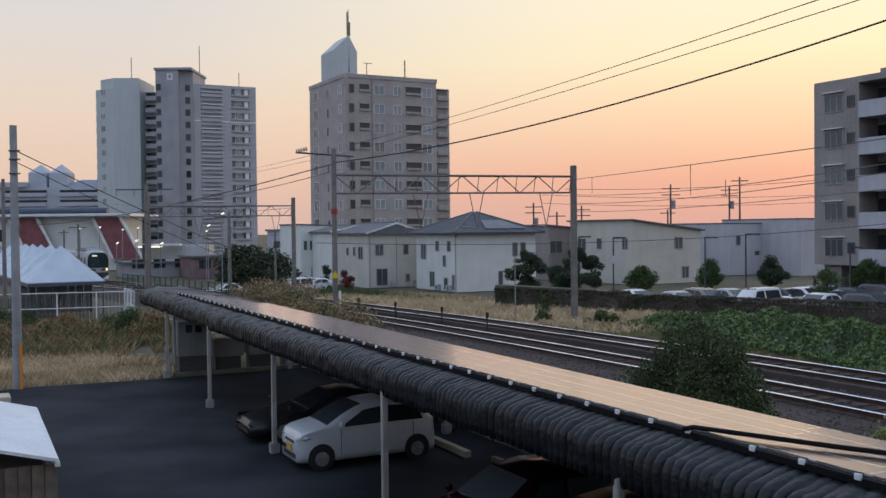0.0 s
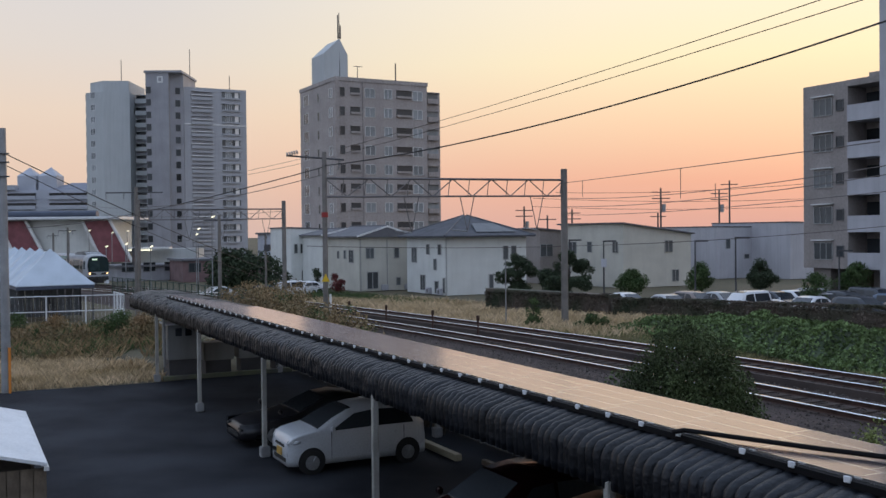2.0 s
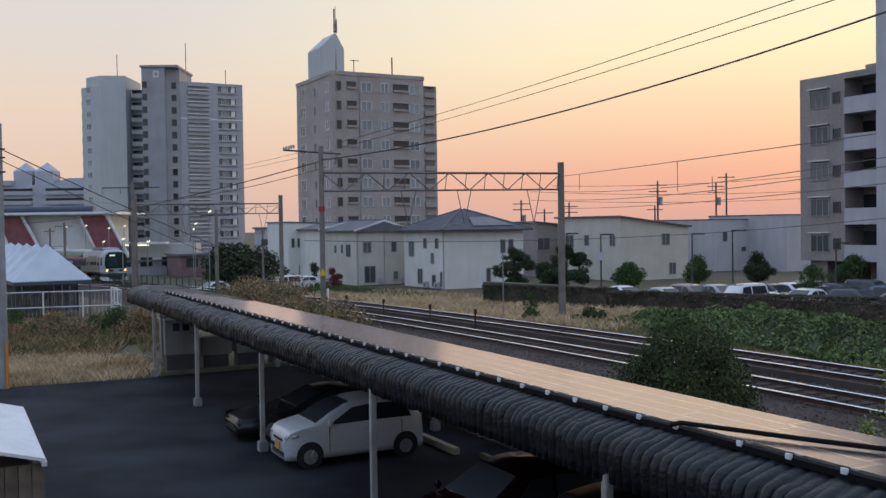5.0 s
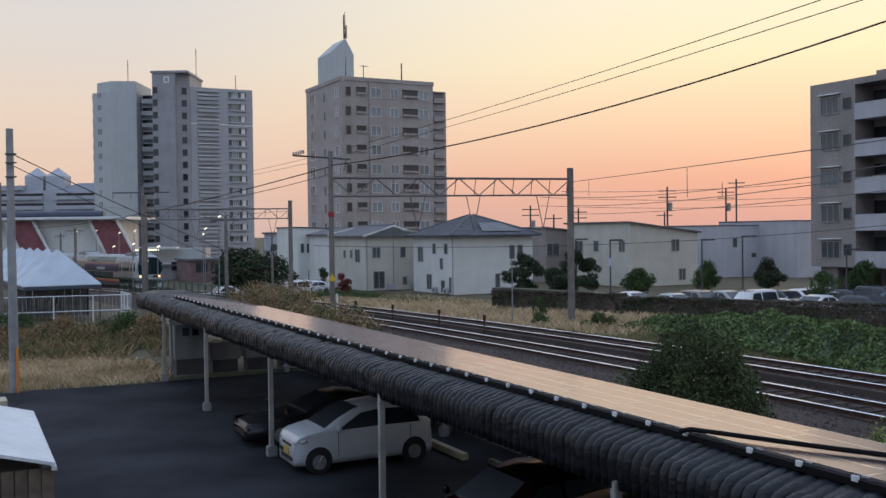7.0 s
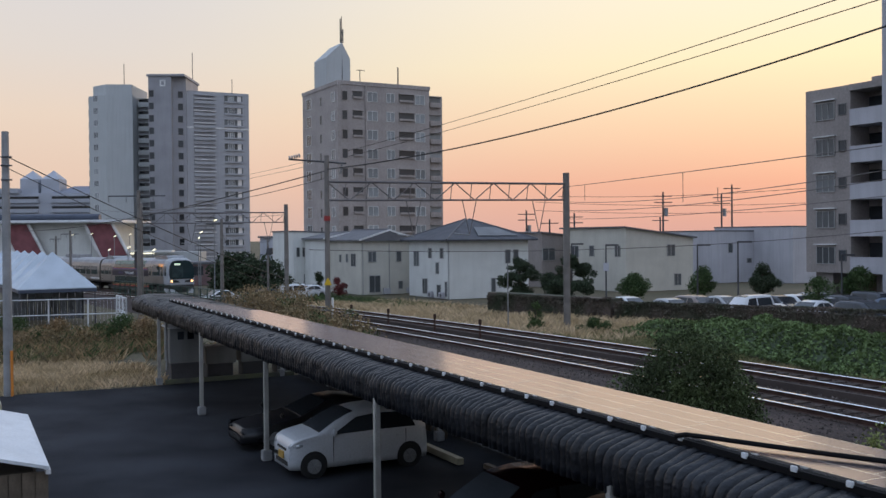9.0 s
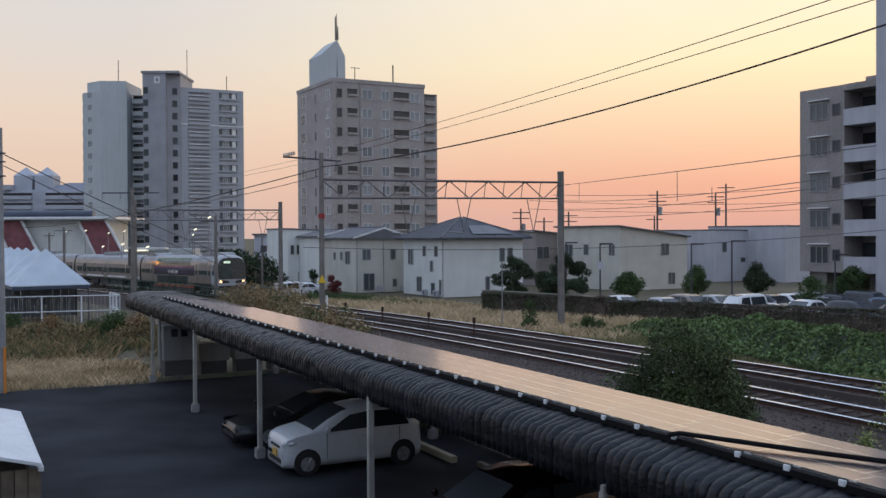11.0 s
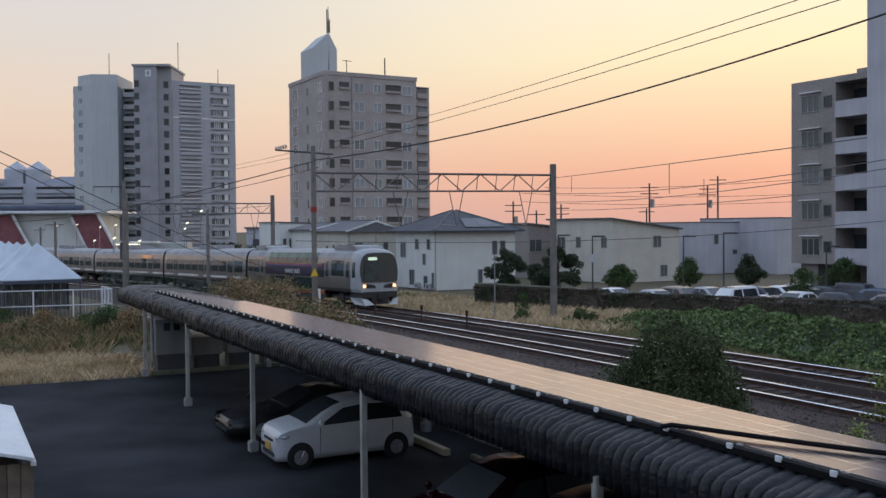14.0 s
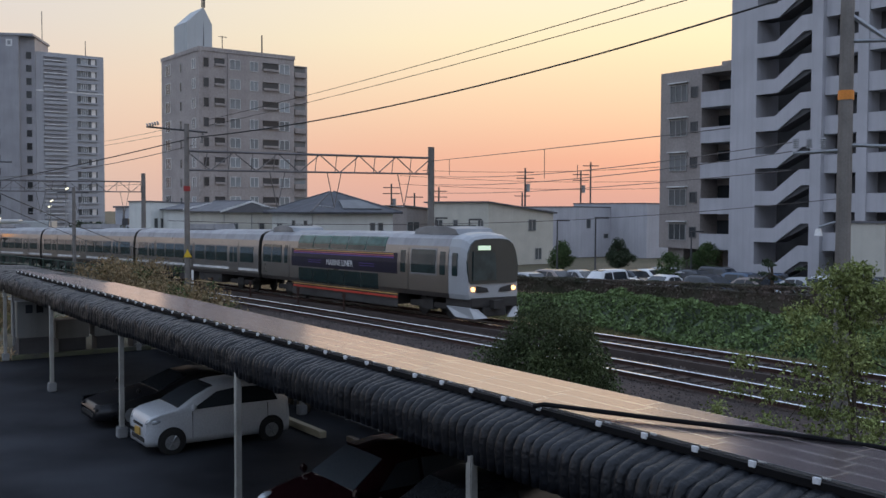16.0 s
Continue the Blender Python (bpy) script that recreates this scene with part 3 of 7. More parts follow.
def build_tower_tan():
    c = Vector((-13.69, 138, 0))
    tw = thing("tan_apartment_tower", "ten-storey tan tiled apartment tower with pale roof house", "apartment tower", pose(c.x, c.y, -0.9, 0, 0, 28))
    # local x along RIGHT, y along LEFT
    bm = bmesh.new()
    prism(bm, [(0, 0), (14.6, 0), (14.6, 14.3), (0, 14.3)], 0, 28.2)
    prism(bm, [(14.6, 1.2), (17.4, 1.2), (17.4, 12.5), (14.6, 12.5)], 0, 27.6)
    part("wall", bm, TAN_TILE, tw)
    bm = bmesh.new()
    for a in ((-0.1, 14.7, -0.1, 0.25), (-0.1, 14.7, 14.1, 14.4), (-0.1, 0.2, 0.25, 14.1), (14.4, 14.7, 0.25, 14.1)):
        box(bm, *a, 28.2, 28.75)
    part("parapet", bm, TAN_TILE, tw)
    bm = bmesh.new()
    prism(bm, [(0.9, 6.5), (4.7, 6.5), (4.7, 11.5), (0.9, 11.5)], 28.2, 33.15)
    slab_plate(bm, ((0.9, 6.5, 33.15), (4.7, 6.5, 33.15), (3.4, 6.5, 35.5)), (0, 5.0, 0))
    part("roof_house", bm, LIGHT_GREY, tw, "pale grey roof house with a sloping top")
    bm = bmesh.new()
    tube(bm, [(3.4, 6.6, 30), (3.4, 6.6, 39.4)], [0.14, 0.05], 6)
    tube(bm, [(3.2, 6.6, 35.5), (3.2, 6.6, 39.0)], 0.09, 6)
    tube(bm, [(3.6, 6.6, 35.5), (3.6, 6.6, 37.5)], 0.09, 6)
    part("roof_antenna", bm, DARK_STEEL, tw)
    bm = bmesh.new()
    tube(bm, [(5.6, 5, 28.2), (5.6, 5, 31.4)], 0.06, 6)
    tube(bm, [(5.0, 5, 31.3), (6.4, 5, 31.3)], 0.05, 6)
    part("roof_antenna", bm, DARK_STEEL, tw)
    bm = bmesh.new()
    tube(bm, [(11.4, 4, 28.2), (11.4, 4, 32.0)], 0.1, 6)
    box(bm, 10.4, 12.4, 3.6, 5, 28.7, 29.3)
    part("roof_antenna", bm, DARK_STEEL, tw)
    F = 2.74
    w1 = window_mesh(1.5, 1.3, CURTAIN, FRAME_WHITE)
    w2 = window_mesh(1.15, 1.3, CURTAIN, FRAME_WHITE)
    w3 = window_mesh(0.5, 1.2, GLASS, FRAME_GREY, 0)
    # dark pane put in for a small opening that lies in shade
    slot = window_mesh(0.75, 1.25, GLASS, TAN_TILE, 0)
    big = window_mesh(1.9, 1.55, GLASS, FRAME_WHITE, 2)
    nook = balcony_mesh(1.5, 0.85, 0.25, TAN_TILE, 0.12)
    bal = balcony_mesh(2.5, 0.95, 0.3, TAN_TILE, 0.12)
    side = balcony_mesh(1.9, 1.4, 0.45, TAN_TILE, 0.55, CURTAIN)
    for i in range(10):
        z = 28.2 - F * (i + 1) + 0.55
        for me, x in ((slot, 1.0), (w1, 5.3), (w2, 8.2), (w1, 13.0)):
            place(me, "window", tw, pose(x, 0, z))
        place(nook, "balcony", tw, pose(3.0, 0, z + 0.45))
        place(bal, "balcony", tw, pose(10.8, 0, z + 0.35))
        place(side, "balcony", tw, pose(16.1, 1.2, z))
        for me, y in ((w2, 1.8), (w3, 6.6), (big, 11.6)):
            place(me, "window", tw, pose(0, y, z - 0.1, 0, 0, -90))
    # rib where the two faces meet, and the band under the roof
    bm = bmesh.new()
    box(bm, -0.12, 0.42, -0.12, 0.0, 0, 28.2)
    part("corner_rib", bm, TAN_TILE, tw)
    bm = bmesh.new()
    box(bm, 4.15, 4.4, -0.22, 0.0, 0, 28.2)
    part("corner_rib", bm, TAN_TILE, tw)


build_tower_tan()


def build_tower_grey():
    tw = thing("grey_apartment_tower", "fourteen-storey grey tiled apartment tower with rows of balconies", "apartment tower", pose(-60, 228, -0.9))
    def L(x, y):
        return (x + 60, y - 228)
    bm = bmesh.new()
    prism(bm, [L(-84.3, 238), L(-82.4, 232.5), L(-77.4, 230), L(-71.4, 230.6), L(-71.4, 246), L(-84.3, 246)], 0, 40.6)
    prism(bm, [L(-81.8, 234), L(-77.6, 230.7), L(-71.8, 231.2), L(-71.8, 244), L(-81.8, 244)], 40.6, 43.2)
    part("left_wing", bm, LIGHT_GREY, tw, "pale grey end wing")
    bm = bmesh.new()
    prism(bm, [L(-71.4, 235), L(-66.2, 235), L(-66.2, 246), L(-71.4, 246)], 0, 39.2)
    part("link", bm, GREY_TILE, tw)
    bm = bmesh.new()
    prism(bm, [L(-66.3, 226), L(-61.0, 226), L(-61.0, 227.3), L(-58.2, 228.5), L(-58.2, 240), L(-66.3, 240)], 0, 44.2)
    box(bm, 60 - 66.6, 60 - 57.9, -2.3, 12.3, 44.2, 44.7)
    part("stair_core", bm, DARK_TILE, tw)
    bm = bmesh.new()
    prism(bm, [L(-60.0, 228), L(-45.0, 236), L(-51, 248), L(-66, 240)], 0, 41.4)
    part("main_block", bm, GREY_TILE, tw)
    F = 2.87
    d = math.degrees(math.atan2(8, 15))
    m0 = pose(*L(-60, 228), 0, 0, 0, d)
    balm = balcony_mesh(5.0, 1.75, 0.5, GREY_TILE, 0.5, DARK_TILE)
    slab = bmesh.new()
    box(slab, -2.6, 2.6, -0.75, -0.45, 0.86, 1.06)
    mc = bpy.data.meshes.new("coping"); slab.to_mesh(mc); slab.free(); mc.materials.append(FRAME_WHITE)
    w1 = window_mesh(1.4, 1.35, CURTAIN, FRAME_WHITE, 2)
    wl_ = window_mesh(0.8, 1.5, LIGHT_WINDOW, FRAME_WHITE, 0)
    ws = window_mesh(1.0, 1.4, GLASS, FRAME_DARK, 0)
    rec = balcony_mesh(4.6, 1.7, 1.2, LIGHT_GREY, 0.9)
    for i in range(14):
        z = 41.4 - F * (i + 1) + 0.1
        b = place(balm, "balcony", tw, m0 @ pose(6.2, 0, z))
        place(mc, "coping", b, pose(0, 0.22, 0.02))
        place(balcony_mesh(4.4, 1.55, 0.35, GREY_TILE, 0.2) if i == 0 else b2, "balcony", tw, m0 @ pose(13.2, 0, z + 0.5)) if i else None
        if i == 0:
            b2 = balcony_mesh(4.4, 1.55, 0.35, GREY_TILE, 0.2, HOUSE_GLASS)
            place(b2, "balcony", tw, m0 @ pose(13.2, 0, z + 0.5))
        place(w1, "window", tw, m0 @ pose(12.6, -0.06, z + 0.65))
        place(wl_, "window", tw, m0 @ pose(14.6, -0.06, z + 0.6), "opaque window pane coloured bright like the sky")
        place(ws, "window", tw, m0 @ pose(0.9, 0, z + 0.7))
        place(ws, "window", tw, pose(*L(-59.4, 227.95), z + 0.9, 0, 0, 23))
        place(ws, "window", tw, pose(*L(-65.6, 226), z + 0.9))
        place(rec, "balcony", tw, pose(*L(-68.9, 235), z - 0.2))
        place(ws, "window", tw, pose(*L(-83.52, 235.75), z + 0.5, 0, 0, -71))
        place(w1, "window", tw, pose(*L(-80.4, 231.5), z + 0.6, 0, 0, -26.6))
    bm = bmesh.new()
    box(bm, 0, 17.0, -0.08, 0.0, 0, 0.35)
    part("facade_band", bm, FRAME_WHITE, tw, "pale band across the facade", m=m0 @ pose(0, 0, 32.6))
    bm = bmesh.new()
    for a in ((0, 1.3, 0, 0.3), (0, 1.3, 1.2, 1.5), (0, 0.3, 0.3, 1.2), (1.0, 1.3, 0.3, 1.2)):
        box(bm, a[0], a[1], -0.06, 0.0, a[2], a[3])
    part("roof_mark", bm, FRAME_WHITE, tw, "plain pale square mark", m=pose(*L(-63.6, 226), 41.9))
    for x, h in ((-75, 49), (-58.5, 51.5), (-49, 45)):
        bm = bmesh.new()
        tube(bm, [(x + 60, 8, 40), (x + 60, 8, h)], 0.09, 5)
        part("roof_antenna", bm, DARK_STEEL, tw)


# opaque pale pane: the sky's brightness is put into its base colour
def painted_sky_pane():
    m = mat("sky_painted_pane", (0.75, 0.72, 0.68), 0.1, vary=0.1, bump=0, spec=0.8)
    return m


LIGHT_WINDOW = painted_sky_pane()
build_tower_grey()


def build_apartments():
    o = Vector((30.95, 81, 0))
    ap = thing("brown_apartment_block", "six-storey brown tiled apartment block with white balconies", "apartment block", pose(o.x, o.y, -0.6, 0, 0, -62))
    # local x runs toward the eye along the line, y into the block
    bm = bmesh.new()
    prism(bm, [(0, 0), (4.4, 0), (4.4, 2.2), (7.5, 2.2), (7.5, 13), (0, 13)], 2.9, 17.9)
    prism(bm, [(0.5, 0.6), (2.2, 0.6), (2.2, 12), (0.5, 12)], 0, 2.9)
    prism(bm, [(4.6, 2.8), (7.4, 2.8), (7.4, 12), (4.6, 12)], 0, 2.9)
    part("wall", bm, BROWN_TILE, ap)
    F = 2.93
    w1 = window_mesh(1.75, 1.3, HOUSE_GLASS, FRAME_GREY, 2)
    w2 = window_mesh(0.6, 0.8, GLASS, FRAME_DARK, 0)
    bm = bmesh.new()
    box(bm, -1.05, 1.05, -0.3, 0, 1.5, 1.58)
    hood = bpy.data.meshes.new("hood"); bm.to_mesh(hood); bm.free(); hood.materials.append(FRAME_WHITE)
    bm = bmesh.new()
    box(bm, 4.4, 7.5, -0.1, 0.05, 0, 1.3); box(bm, 4.4, 7.5, 0.05, 2.2, 0, 0.15)
    par = bpy.data.meshes.new("balcony"); bm.to_mesh(par); bm.free(); par.materials.append(PALE_PAINT)
    bm = bmesh.new()
    box(bm, 4.5, 7.4, 2.1, 2.25, 0.15, 2.4)
    gl = bpy.data.meshes.new("balcony_window"); bm.to_mesh(gl); bm.free(); gl.materials.append(GLASS)
    for i in range(5):
        z = 2.9 + F * i
        w = place(w1, "window", ap, pose(2.0, 0, z + 0.75))
        place(hood, "hood", w, pose(0, 0, 0))
        place(w2, "window", ap, pose(3.65, 0, z + 1.0))
        b = place(par, "balcony", ap, pose(0, 0, z))
        place(gl, "balcony_window", b, pose(0, 0, 0))
    bm = bmesh.new()
    box(bm, 4.4, 7.5, -0.1, 2.2, 17.4, 17.9)
    box(bm, 5.2, 7.5, 1.5, 5, 17.9, 18.5)
    part("roof_edge", bm, BROWN_TILE, ap)

    st = thing("white_apartment_tower", "tall pale apartment tower with open zigzag stairs", "apartment tower", pose(o.x, o.y, -0.6, 0, 0, -62))
    X0, X1 = 7.52, 15.6
    bm = bmesh.new()
    F = 2.87
    floors = 14
    top = F * floors + 1.5
    box(bm, X0, X0 + 2.4, -0.3, 8, 0, top)
    part("wide_pier", bm, PALE_PAINT, st)
    bm = bmesh.new()
    box(bm, X1 - 0.9, X1, -0.3, 8, 0, top)
    part("narrow_pier", bm, PALE_PAINT, st)
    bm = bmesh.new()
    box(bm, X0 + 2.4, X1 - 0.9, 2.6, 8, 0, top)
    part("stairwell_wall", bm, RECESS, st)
    bm = bmesh.new()
    xa, xb, xm = X0 + 2.4, X1 - 0.9, X0 + 4.3
    xk = xb - 0.7
    v = [(xa, -0.1), (xm, -0.1), (xk, 1.4), (xb, 1.4), (xb, 2.6), (xk - 0.2, 2.6), (xm - 0.2, 1.0), (xa, 1.0)]
    lo = [bm.verts.new((x, -0.3, z)) for x, z in v]
    hi = [bm.verts.new((x, -0.14, z)) for x, z in v]
    for q in ((0, 1, 6, 7), (1, 2, 5, 6), (2, 3, 4, 5)):
        bm.faces.new([lo[i] for i in q]); bm.faces.new([hi[i] for i in q[::-1]])
    for i in range(8):
        bm.faces.new((lo[i], lo[(i + 1) % 8], hi[(i + 1) % 8], hi[i]))
    para = bpy.data.meshes.new("stair_parapet"); bm.to_mesh(para); bm.free(); para.materials.append(PALE_PAINT)
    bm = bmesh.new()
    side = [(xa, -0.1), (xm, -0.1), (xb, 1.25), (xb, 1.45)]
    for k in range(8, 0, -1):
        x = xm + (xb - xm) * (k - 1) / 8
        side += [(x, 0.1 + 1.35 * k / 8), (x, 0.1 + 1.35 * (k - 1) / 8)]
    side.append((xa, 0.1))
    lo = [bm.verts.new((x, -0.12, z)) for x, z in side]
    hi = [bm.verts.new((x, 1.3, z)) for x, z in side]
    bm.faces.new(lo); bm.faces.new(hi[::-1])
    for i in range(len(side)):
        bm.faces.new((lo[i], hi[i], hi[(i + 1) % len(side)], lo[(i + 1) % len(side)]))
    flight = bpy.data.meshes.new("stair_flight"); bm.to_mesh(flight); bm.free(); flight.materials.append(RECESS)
    for i in range(floors):
        z = F * i + 0.9
        place(para, "stair_parapet", st, pose(0, 0, z))
        place(flight, "stair_flight", st, pose(0, 0, z))
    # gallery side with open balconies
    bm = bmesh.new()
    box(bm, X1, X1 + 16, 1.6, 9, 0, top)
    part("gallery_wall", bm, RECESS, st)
    bm = bmesh.new()
    box(bm, X1, X1 + 16, 0.1, 0.3, 0, 1.35); box(bm, X1, X1 + 16, 0.3, 1.6, 0, 0.18)
    gal = bpy.data.meshes.new("gallery_parapet"); bm.to_mesh(gal); bm.free(); gal.materials.append(PALE_PAINT)
    for i in range(floors):
        place(gal, "gallery_parapet", st, pose(0, 0, F * i + 0.3))
    bm = bmesh.new()
    box(bm, X1 + 2.6, X1 + 3.4, 0.0, 1.6, 0, top)
    box(bm, X1 + 9, X1 + 9.8, 0.0, 1.6, 0, top)
    part("gallery_pier", bm, PALE_PAINT, st)


build_apartments()


def house(name, label, corner, a, b, z_eave, wall, roof, rise, hip=True, over=0.6, base=-0.9):
    """A house with its near corner at a place, a metres along RIGHT and b along LEFT."""
    h = thing(name, label, "house", pose(corner[0], corner[1], base, 0, 0, 28))
    e = z_eave - base
    bm = bmesh.new()
    prism(bm, [(0, 0), (a, 0), (a, b), (0, b)], 0, e)
    if hip == "mono":
        for v in bm.verts:
            if v.co.z > 1 and v.co.x < 0.01:
                v.co.z += rise
    part("wall", bm, wall, h)
    bm = bmesh.new()
    x0, x1, y0, y1 = -over, a + over, -over, b + over
    lo = [bm.verts.new(v) for v in ((x0, y0, e), (x1, y0, e), (x1, y1, e), (x0, y1, e))]
    ed = [bm.verts.new(v) for v in ((x0, y0, e + 0.16), (x1, y0, e + 0.16), (x1, y1, e + 0.16), (x0, y1, e + 0.16))]
    if hip == "mono":
        for v in (ed[0], ed[3], lo[0], lo[3]):
            v.co.z += rise
        fs = [(0, 1, 2, 3)]
        tops = ed
    elif hip:
        k = min(a, b) / 2 + over
        r = [bm.verts.new((x0 + k, y0 + k, e + rise)), bm.verts.new((x1 - k, y1 - k, e + rise))]
        if (r[0].co - r[1].co).length < 0.05:
            bm.verts.remove(r[1]); tops = ed + [r[0]]; fs = [(0, 1, 4), (1, 2, 4), (2, 3, 4), (3, 0, 4)]
        elif a > b:
            tops = ed + r; fs = [(0, 1, 5, 4), (1, 2, 5), (2, 3, 4, 5), (3, 0, 4)]
        else:
            tops = ed + r; fs = [(0, 1, 4), (1, 2, 5, 4), (2, 3, 5), (3, 0, 4, 5)]
    else:
        r = [bm.verts.new(((x0 + x1) / 2, y0, e + rise)), bm.verts.new(((x0 + x1) / 2, y1, e + rise))]
        tops = ed + r; fs = [(0, 1, 4), (1, 2, 5, 4), (2, 3, 5), (3, 0, 4, 5)]
    for q in fs:
        bm.faces.new([tops[i] for i in q])
    for i in range(4):
        bm.faces.new((lo[i], lo[(i + 1) % 4], ed[(i + 1) % 4], ed[i]))
    bm.faces.new(lo[::-1])
    up = Vector((0, 0, 0.03))
    corner_tops = [v.co.copy() for v in ed]
    ridge = [v.co.copy() for v in tops[4:]]
    cover = part("roof", bm, roof, h)
    if hip is True:
        for c in corner_tops:
            bm = bmesh.new()
            tube(bm, [c + up, min(ridge, key=lambda q: (q - c).length) + up], 0.08, 6)
            part("ridge_cap", bm, GREY_ROOF, cover)
    elif not hip:
        for c in corner_tops[:2]:
            bm = bmesh.new()
            slab_plate(bm, (c + up, ridge[0] + up, ridge[0] - up * 6, c - up * 6), (0, -0.06, 0))
            part("barge_board", bm, FRAME_WHITE, cover, "white barge board")
        bm = bmesh.new()
        tube(bm, [ridge[0] + up, ridge[1] + up], 0.08, 6)
        part("ridge_cap", bm, GREY_ROOF, cover)
    return h


def wins(h, items, side="front"):
    """Windows on the front (x, z, w, h) or on the left side (y, z, w, h)."""
    for x, z, w, hh in items:
        me = window_mesh(w * 0.9, hh * 0.9, HOUSE_GLASS, FRAME_GREY, 1 if w > 0.9 else 0)
        place(me, "window", h, pose(x, 0, z) if side == "front" else pose(0, x, z, 0, 0, -90))


def build_houses():
    h = house("white_house", "white two-storey house with a grey hipped roof", (1.36, 99), 9.6, 9.2, 5.05, WHITE_WALL, ROOF_TILE, 2.35, True, 0.75)
    wins(h, [(7.0, 3.6, 0.6, 1.5), (8.0, 3.6, 0.6, 1.5), (5.2, 0.3, 0.5, 1.9)])
    wins(h, [(1.6, 4.2, 0.7, 1.1), (4.2, 4.2, 0.7, 1.1), (7.4, 3.3, 1.2, 1.7), (2.6, 2.6, 0.6, 1.2), (5.4, 0.4, 1.1, 1.7), (2.3, 0.2, 0.8, 1.3), (0.7, 0.3, 0.4, 1.6)], "left")
    bm = bmesh.new()
    slab_plate(bm, ((2.9, -0.45, 6.02), (8.9, -0.45, 6.02), (8.3, 0.0, 6.24), (3.2, 0.0, 6.24)), (0, -0.03, 0.08))
    part("roof_solar_panel", bm, ROOF_SOLAR, h, "dark solar panel on the roof")
    bm = bmesh.new()
    slab_plate(bm, ((3.4, -0.05, 6.42), (8.2, -0.05, 6.42), (6.6, 1.9, 7.32), (4.0, 1.9, 7.32)), (0, -0.03, 0.08))
    part("roof_solar_panel", bm, ROOF_SOLAR, h, "dark solar panel on the roof")
    for y in (0.9, 3.4):
        bm = bmesh.new(); box(bm, -0.42, -0.06, y, y + 0.8, 0.05, 0.68, bevel=0.03); unit = part("air_conditioner_unit", bm, PALE_PAINT, h, "pale outdoor air conditioner")
        bm = bmesh.new(); tube(bm, [(-0.43, y + 0.32, 0.36), (-0.40, y + 0.32, 0.36)], 0.22, 14); part("fan_grille", bm, FRAME_DARK, unit)
    bm = bmesh.new(); tube(bm, [(-0.08, 0.1, 0), (-0.08, 0.1, 5.8)], 0.05, 8); part("downpipe", bm, FRAME_GREY, h)
    h = house("beige_house", "beige two-storey house with a low grey gable roof", (-8.3, 108), 6.5, 9.5, 5.1, BEIGE_WALL, GREY_ROOF, 1.3, False, 0.5)
    wins(h, [(1.3, 3.7, 1.0, 1.2), (4.6, 3.7, 0.6, 1.2), (1.6, 0.3, 1.4, 2.0), (4.8, 0.6, 0.5, 0.9)])
    wins(h, [(2.2, 3.2, 1.3, 1.5), (4.0, 3.6, 0.6, 1.0), (6.0, 3.6, 0.5, 0.9)], "left")
    for x in (0.15, 3.4):
        bm = bmesh.new(); tube(bm, [(x, -0.07, 0), (x, -0.07, 5.8)], 0.05, 8); part("downpipe", bm, FRAME_GREY, h)
    for x in (2.6, 5.5):
        bm = bmesh.new(); box(bm, x, x + 0.8, -0.42, -0.06, 0.05, 0.68, bevel=0.03); part("air_conditioner_unit", bm, PALE_PAINT, h, "pale outdoor air conditioner")
    h = house("beige_annex", "white two-storey house wing with a flat grey roof", (-13.2, 116.0), 6.0, 9.0, 5.3, WHITE_WALL, GREY_ROOF, 0.9, False, 0.4)
    wins(h, [(1.0, 3.6, 0.7, 1.2), (2.0, 3.6, 0.5, 1.2), (3.4, 3.6, 1.2, 1.4)])
    h = house("narrow_white_house", "narrow white house with small windows and a flat roof", (-17.8, 121.5), 4.6, 8.0, 6.1, WHITE_WALL, GREY_ROOF, 0.2, "mono", 0.1)
    wins(h, [(0.6, 4.1, 0.4, 1.2), (1.4, 4.1, 0.4, 1.2), (2.2, 4.1, 0.4, 1.2), (3.4, 4.1, 0.9, 1.2), (1.8, 0.4, 0.9, 1.6)])
    h = house("beige_warehouse", "beige two-storey clinic building with a sloping grey roof", (21.3, 109), 10.0, 12.0, 5.1, BEIGE_WALL, GREY_ROOF, 1.25, "mono", 0.35)
    wins(h, [(6.6, 4.0, 1.2, 1.4), (7.6, 0.6, 1.0, 1.4), (0.8, 0.6, 0.8, 1.2)])
    wins(h, [(1.4, 4.0, 1.0, 1.3), (6.2, 4.0, 0.9, 1.3), (9.6, 3.8, 1.7, 1.5)], "left")
    h = house("beige_block", "beige two-storey building beside the pale tower", (37.8, 58.6), 9.0, 3.0, 4.6, BEIGE_WALL, GREY_ROOF, 0.1, "mono", 0.1)
    wins(h, [(0.9, 3.2, 0.5, 0.7), (4.0, 3.2, 0.5, 0.7)])
    h = house("low_brown_house", "low brown house half hidden behind the white one", (13.2, 121), 6.0, 9.0, 5.3, BROWN_TILE, GREY_ROOF, 0.6, "mono", 0.3)
    wins(h, [(1.0, 3.4, 2.0, 1.6)])
    h = house("white_box_building", "white flat-roofed building behind the parking lot", (37.5, 128), 13.0, 14.0, 5.8, PALE_PAINT, GREY_ROOF, 0.1, "mono", 0.05)
    wins(h, [(1.8, 4.0, 0.8, 1.3), (5.2, 2.6, 0.9, 0.6), (8.6, 0.4, 3.0, 2.6)])
    h = house("tall_white_box", "taller white flat-roofed building behind the parking lot", (46.0, 125), 9.5, 14.0, 6.3, PALE_PAINT, GREY_ROOF, 0.1, "mono", 0.05)
    wins(h, [(6.5, 4.2, 2.4, 0.8)])


build_houses()


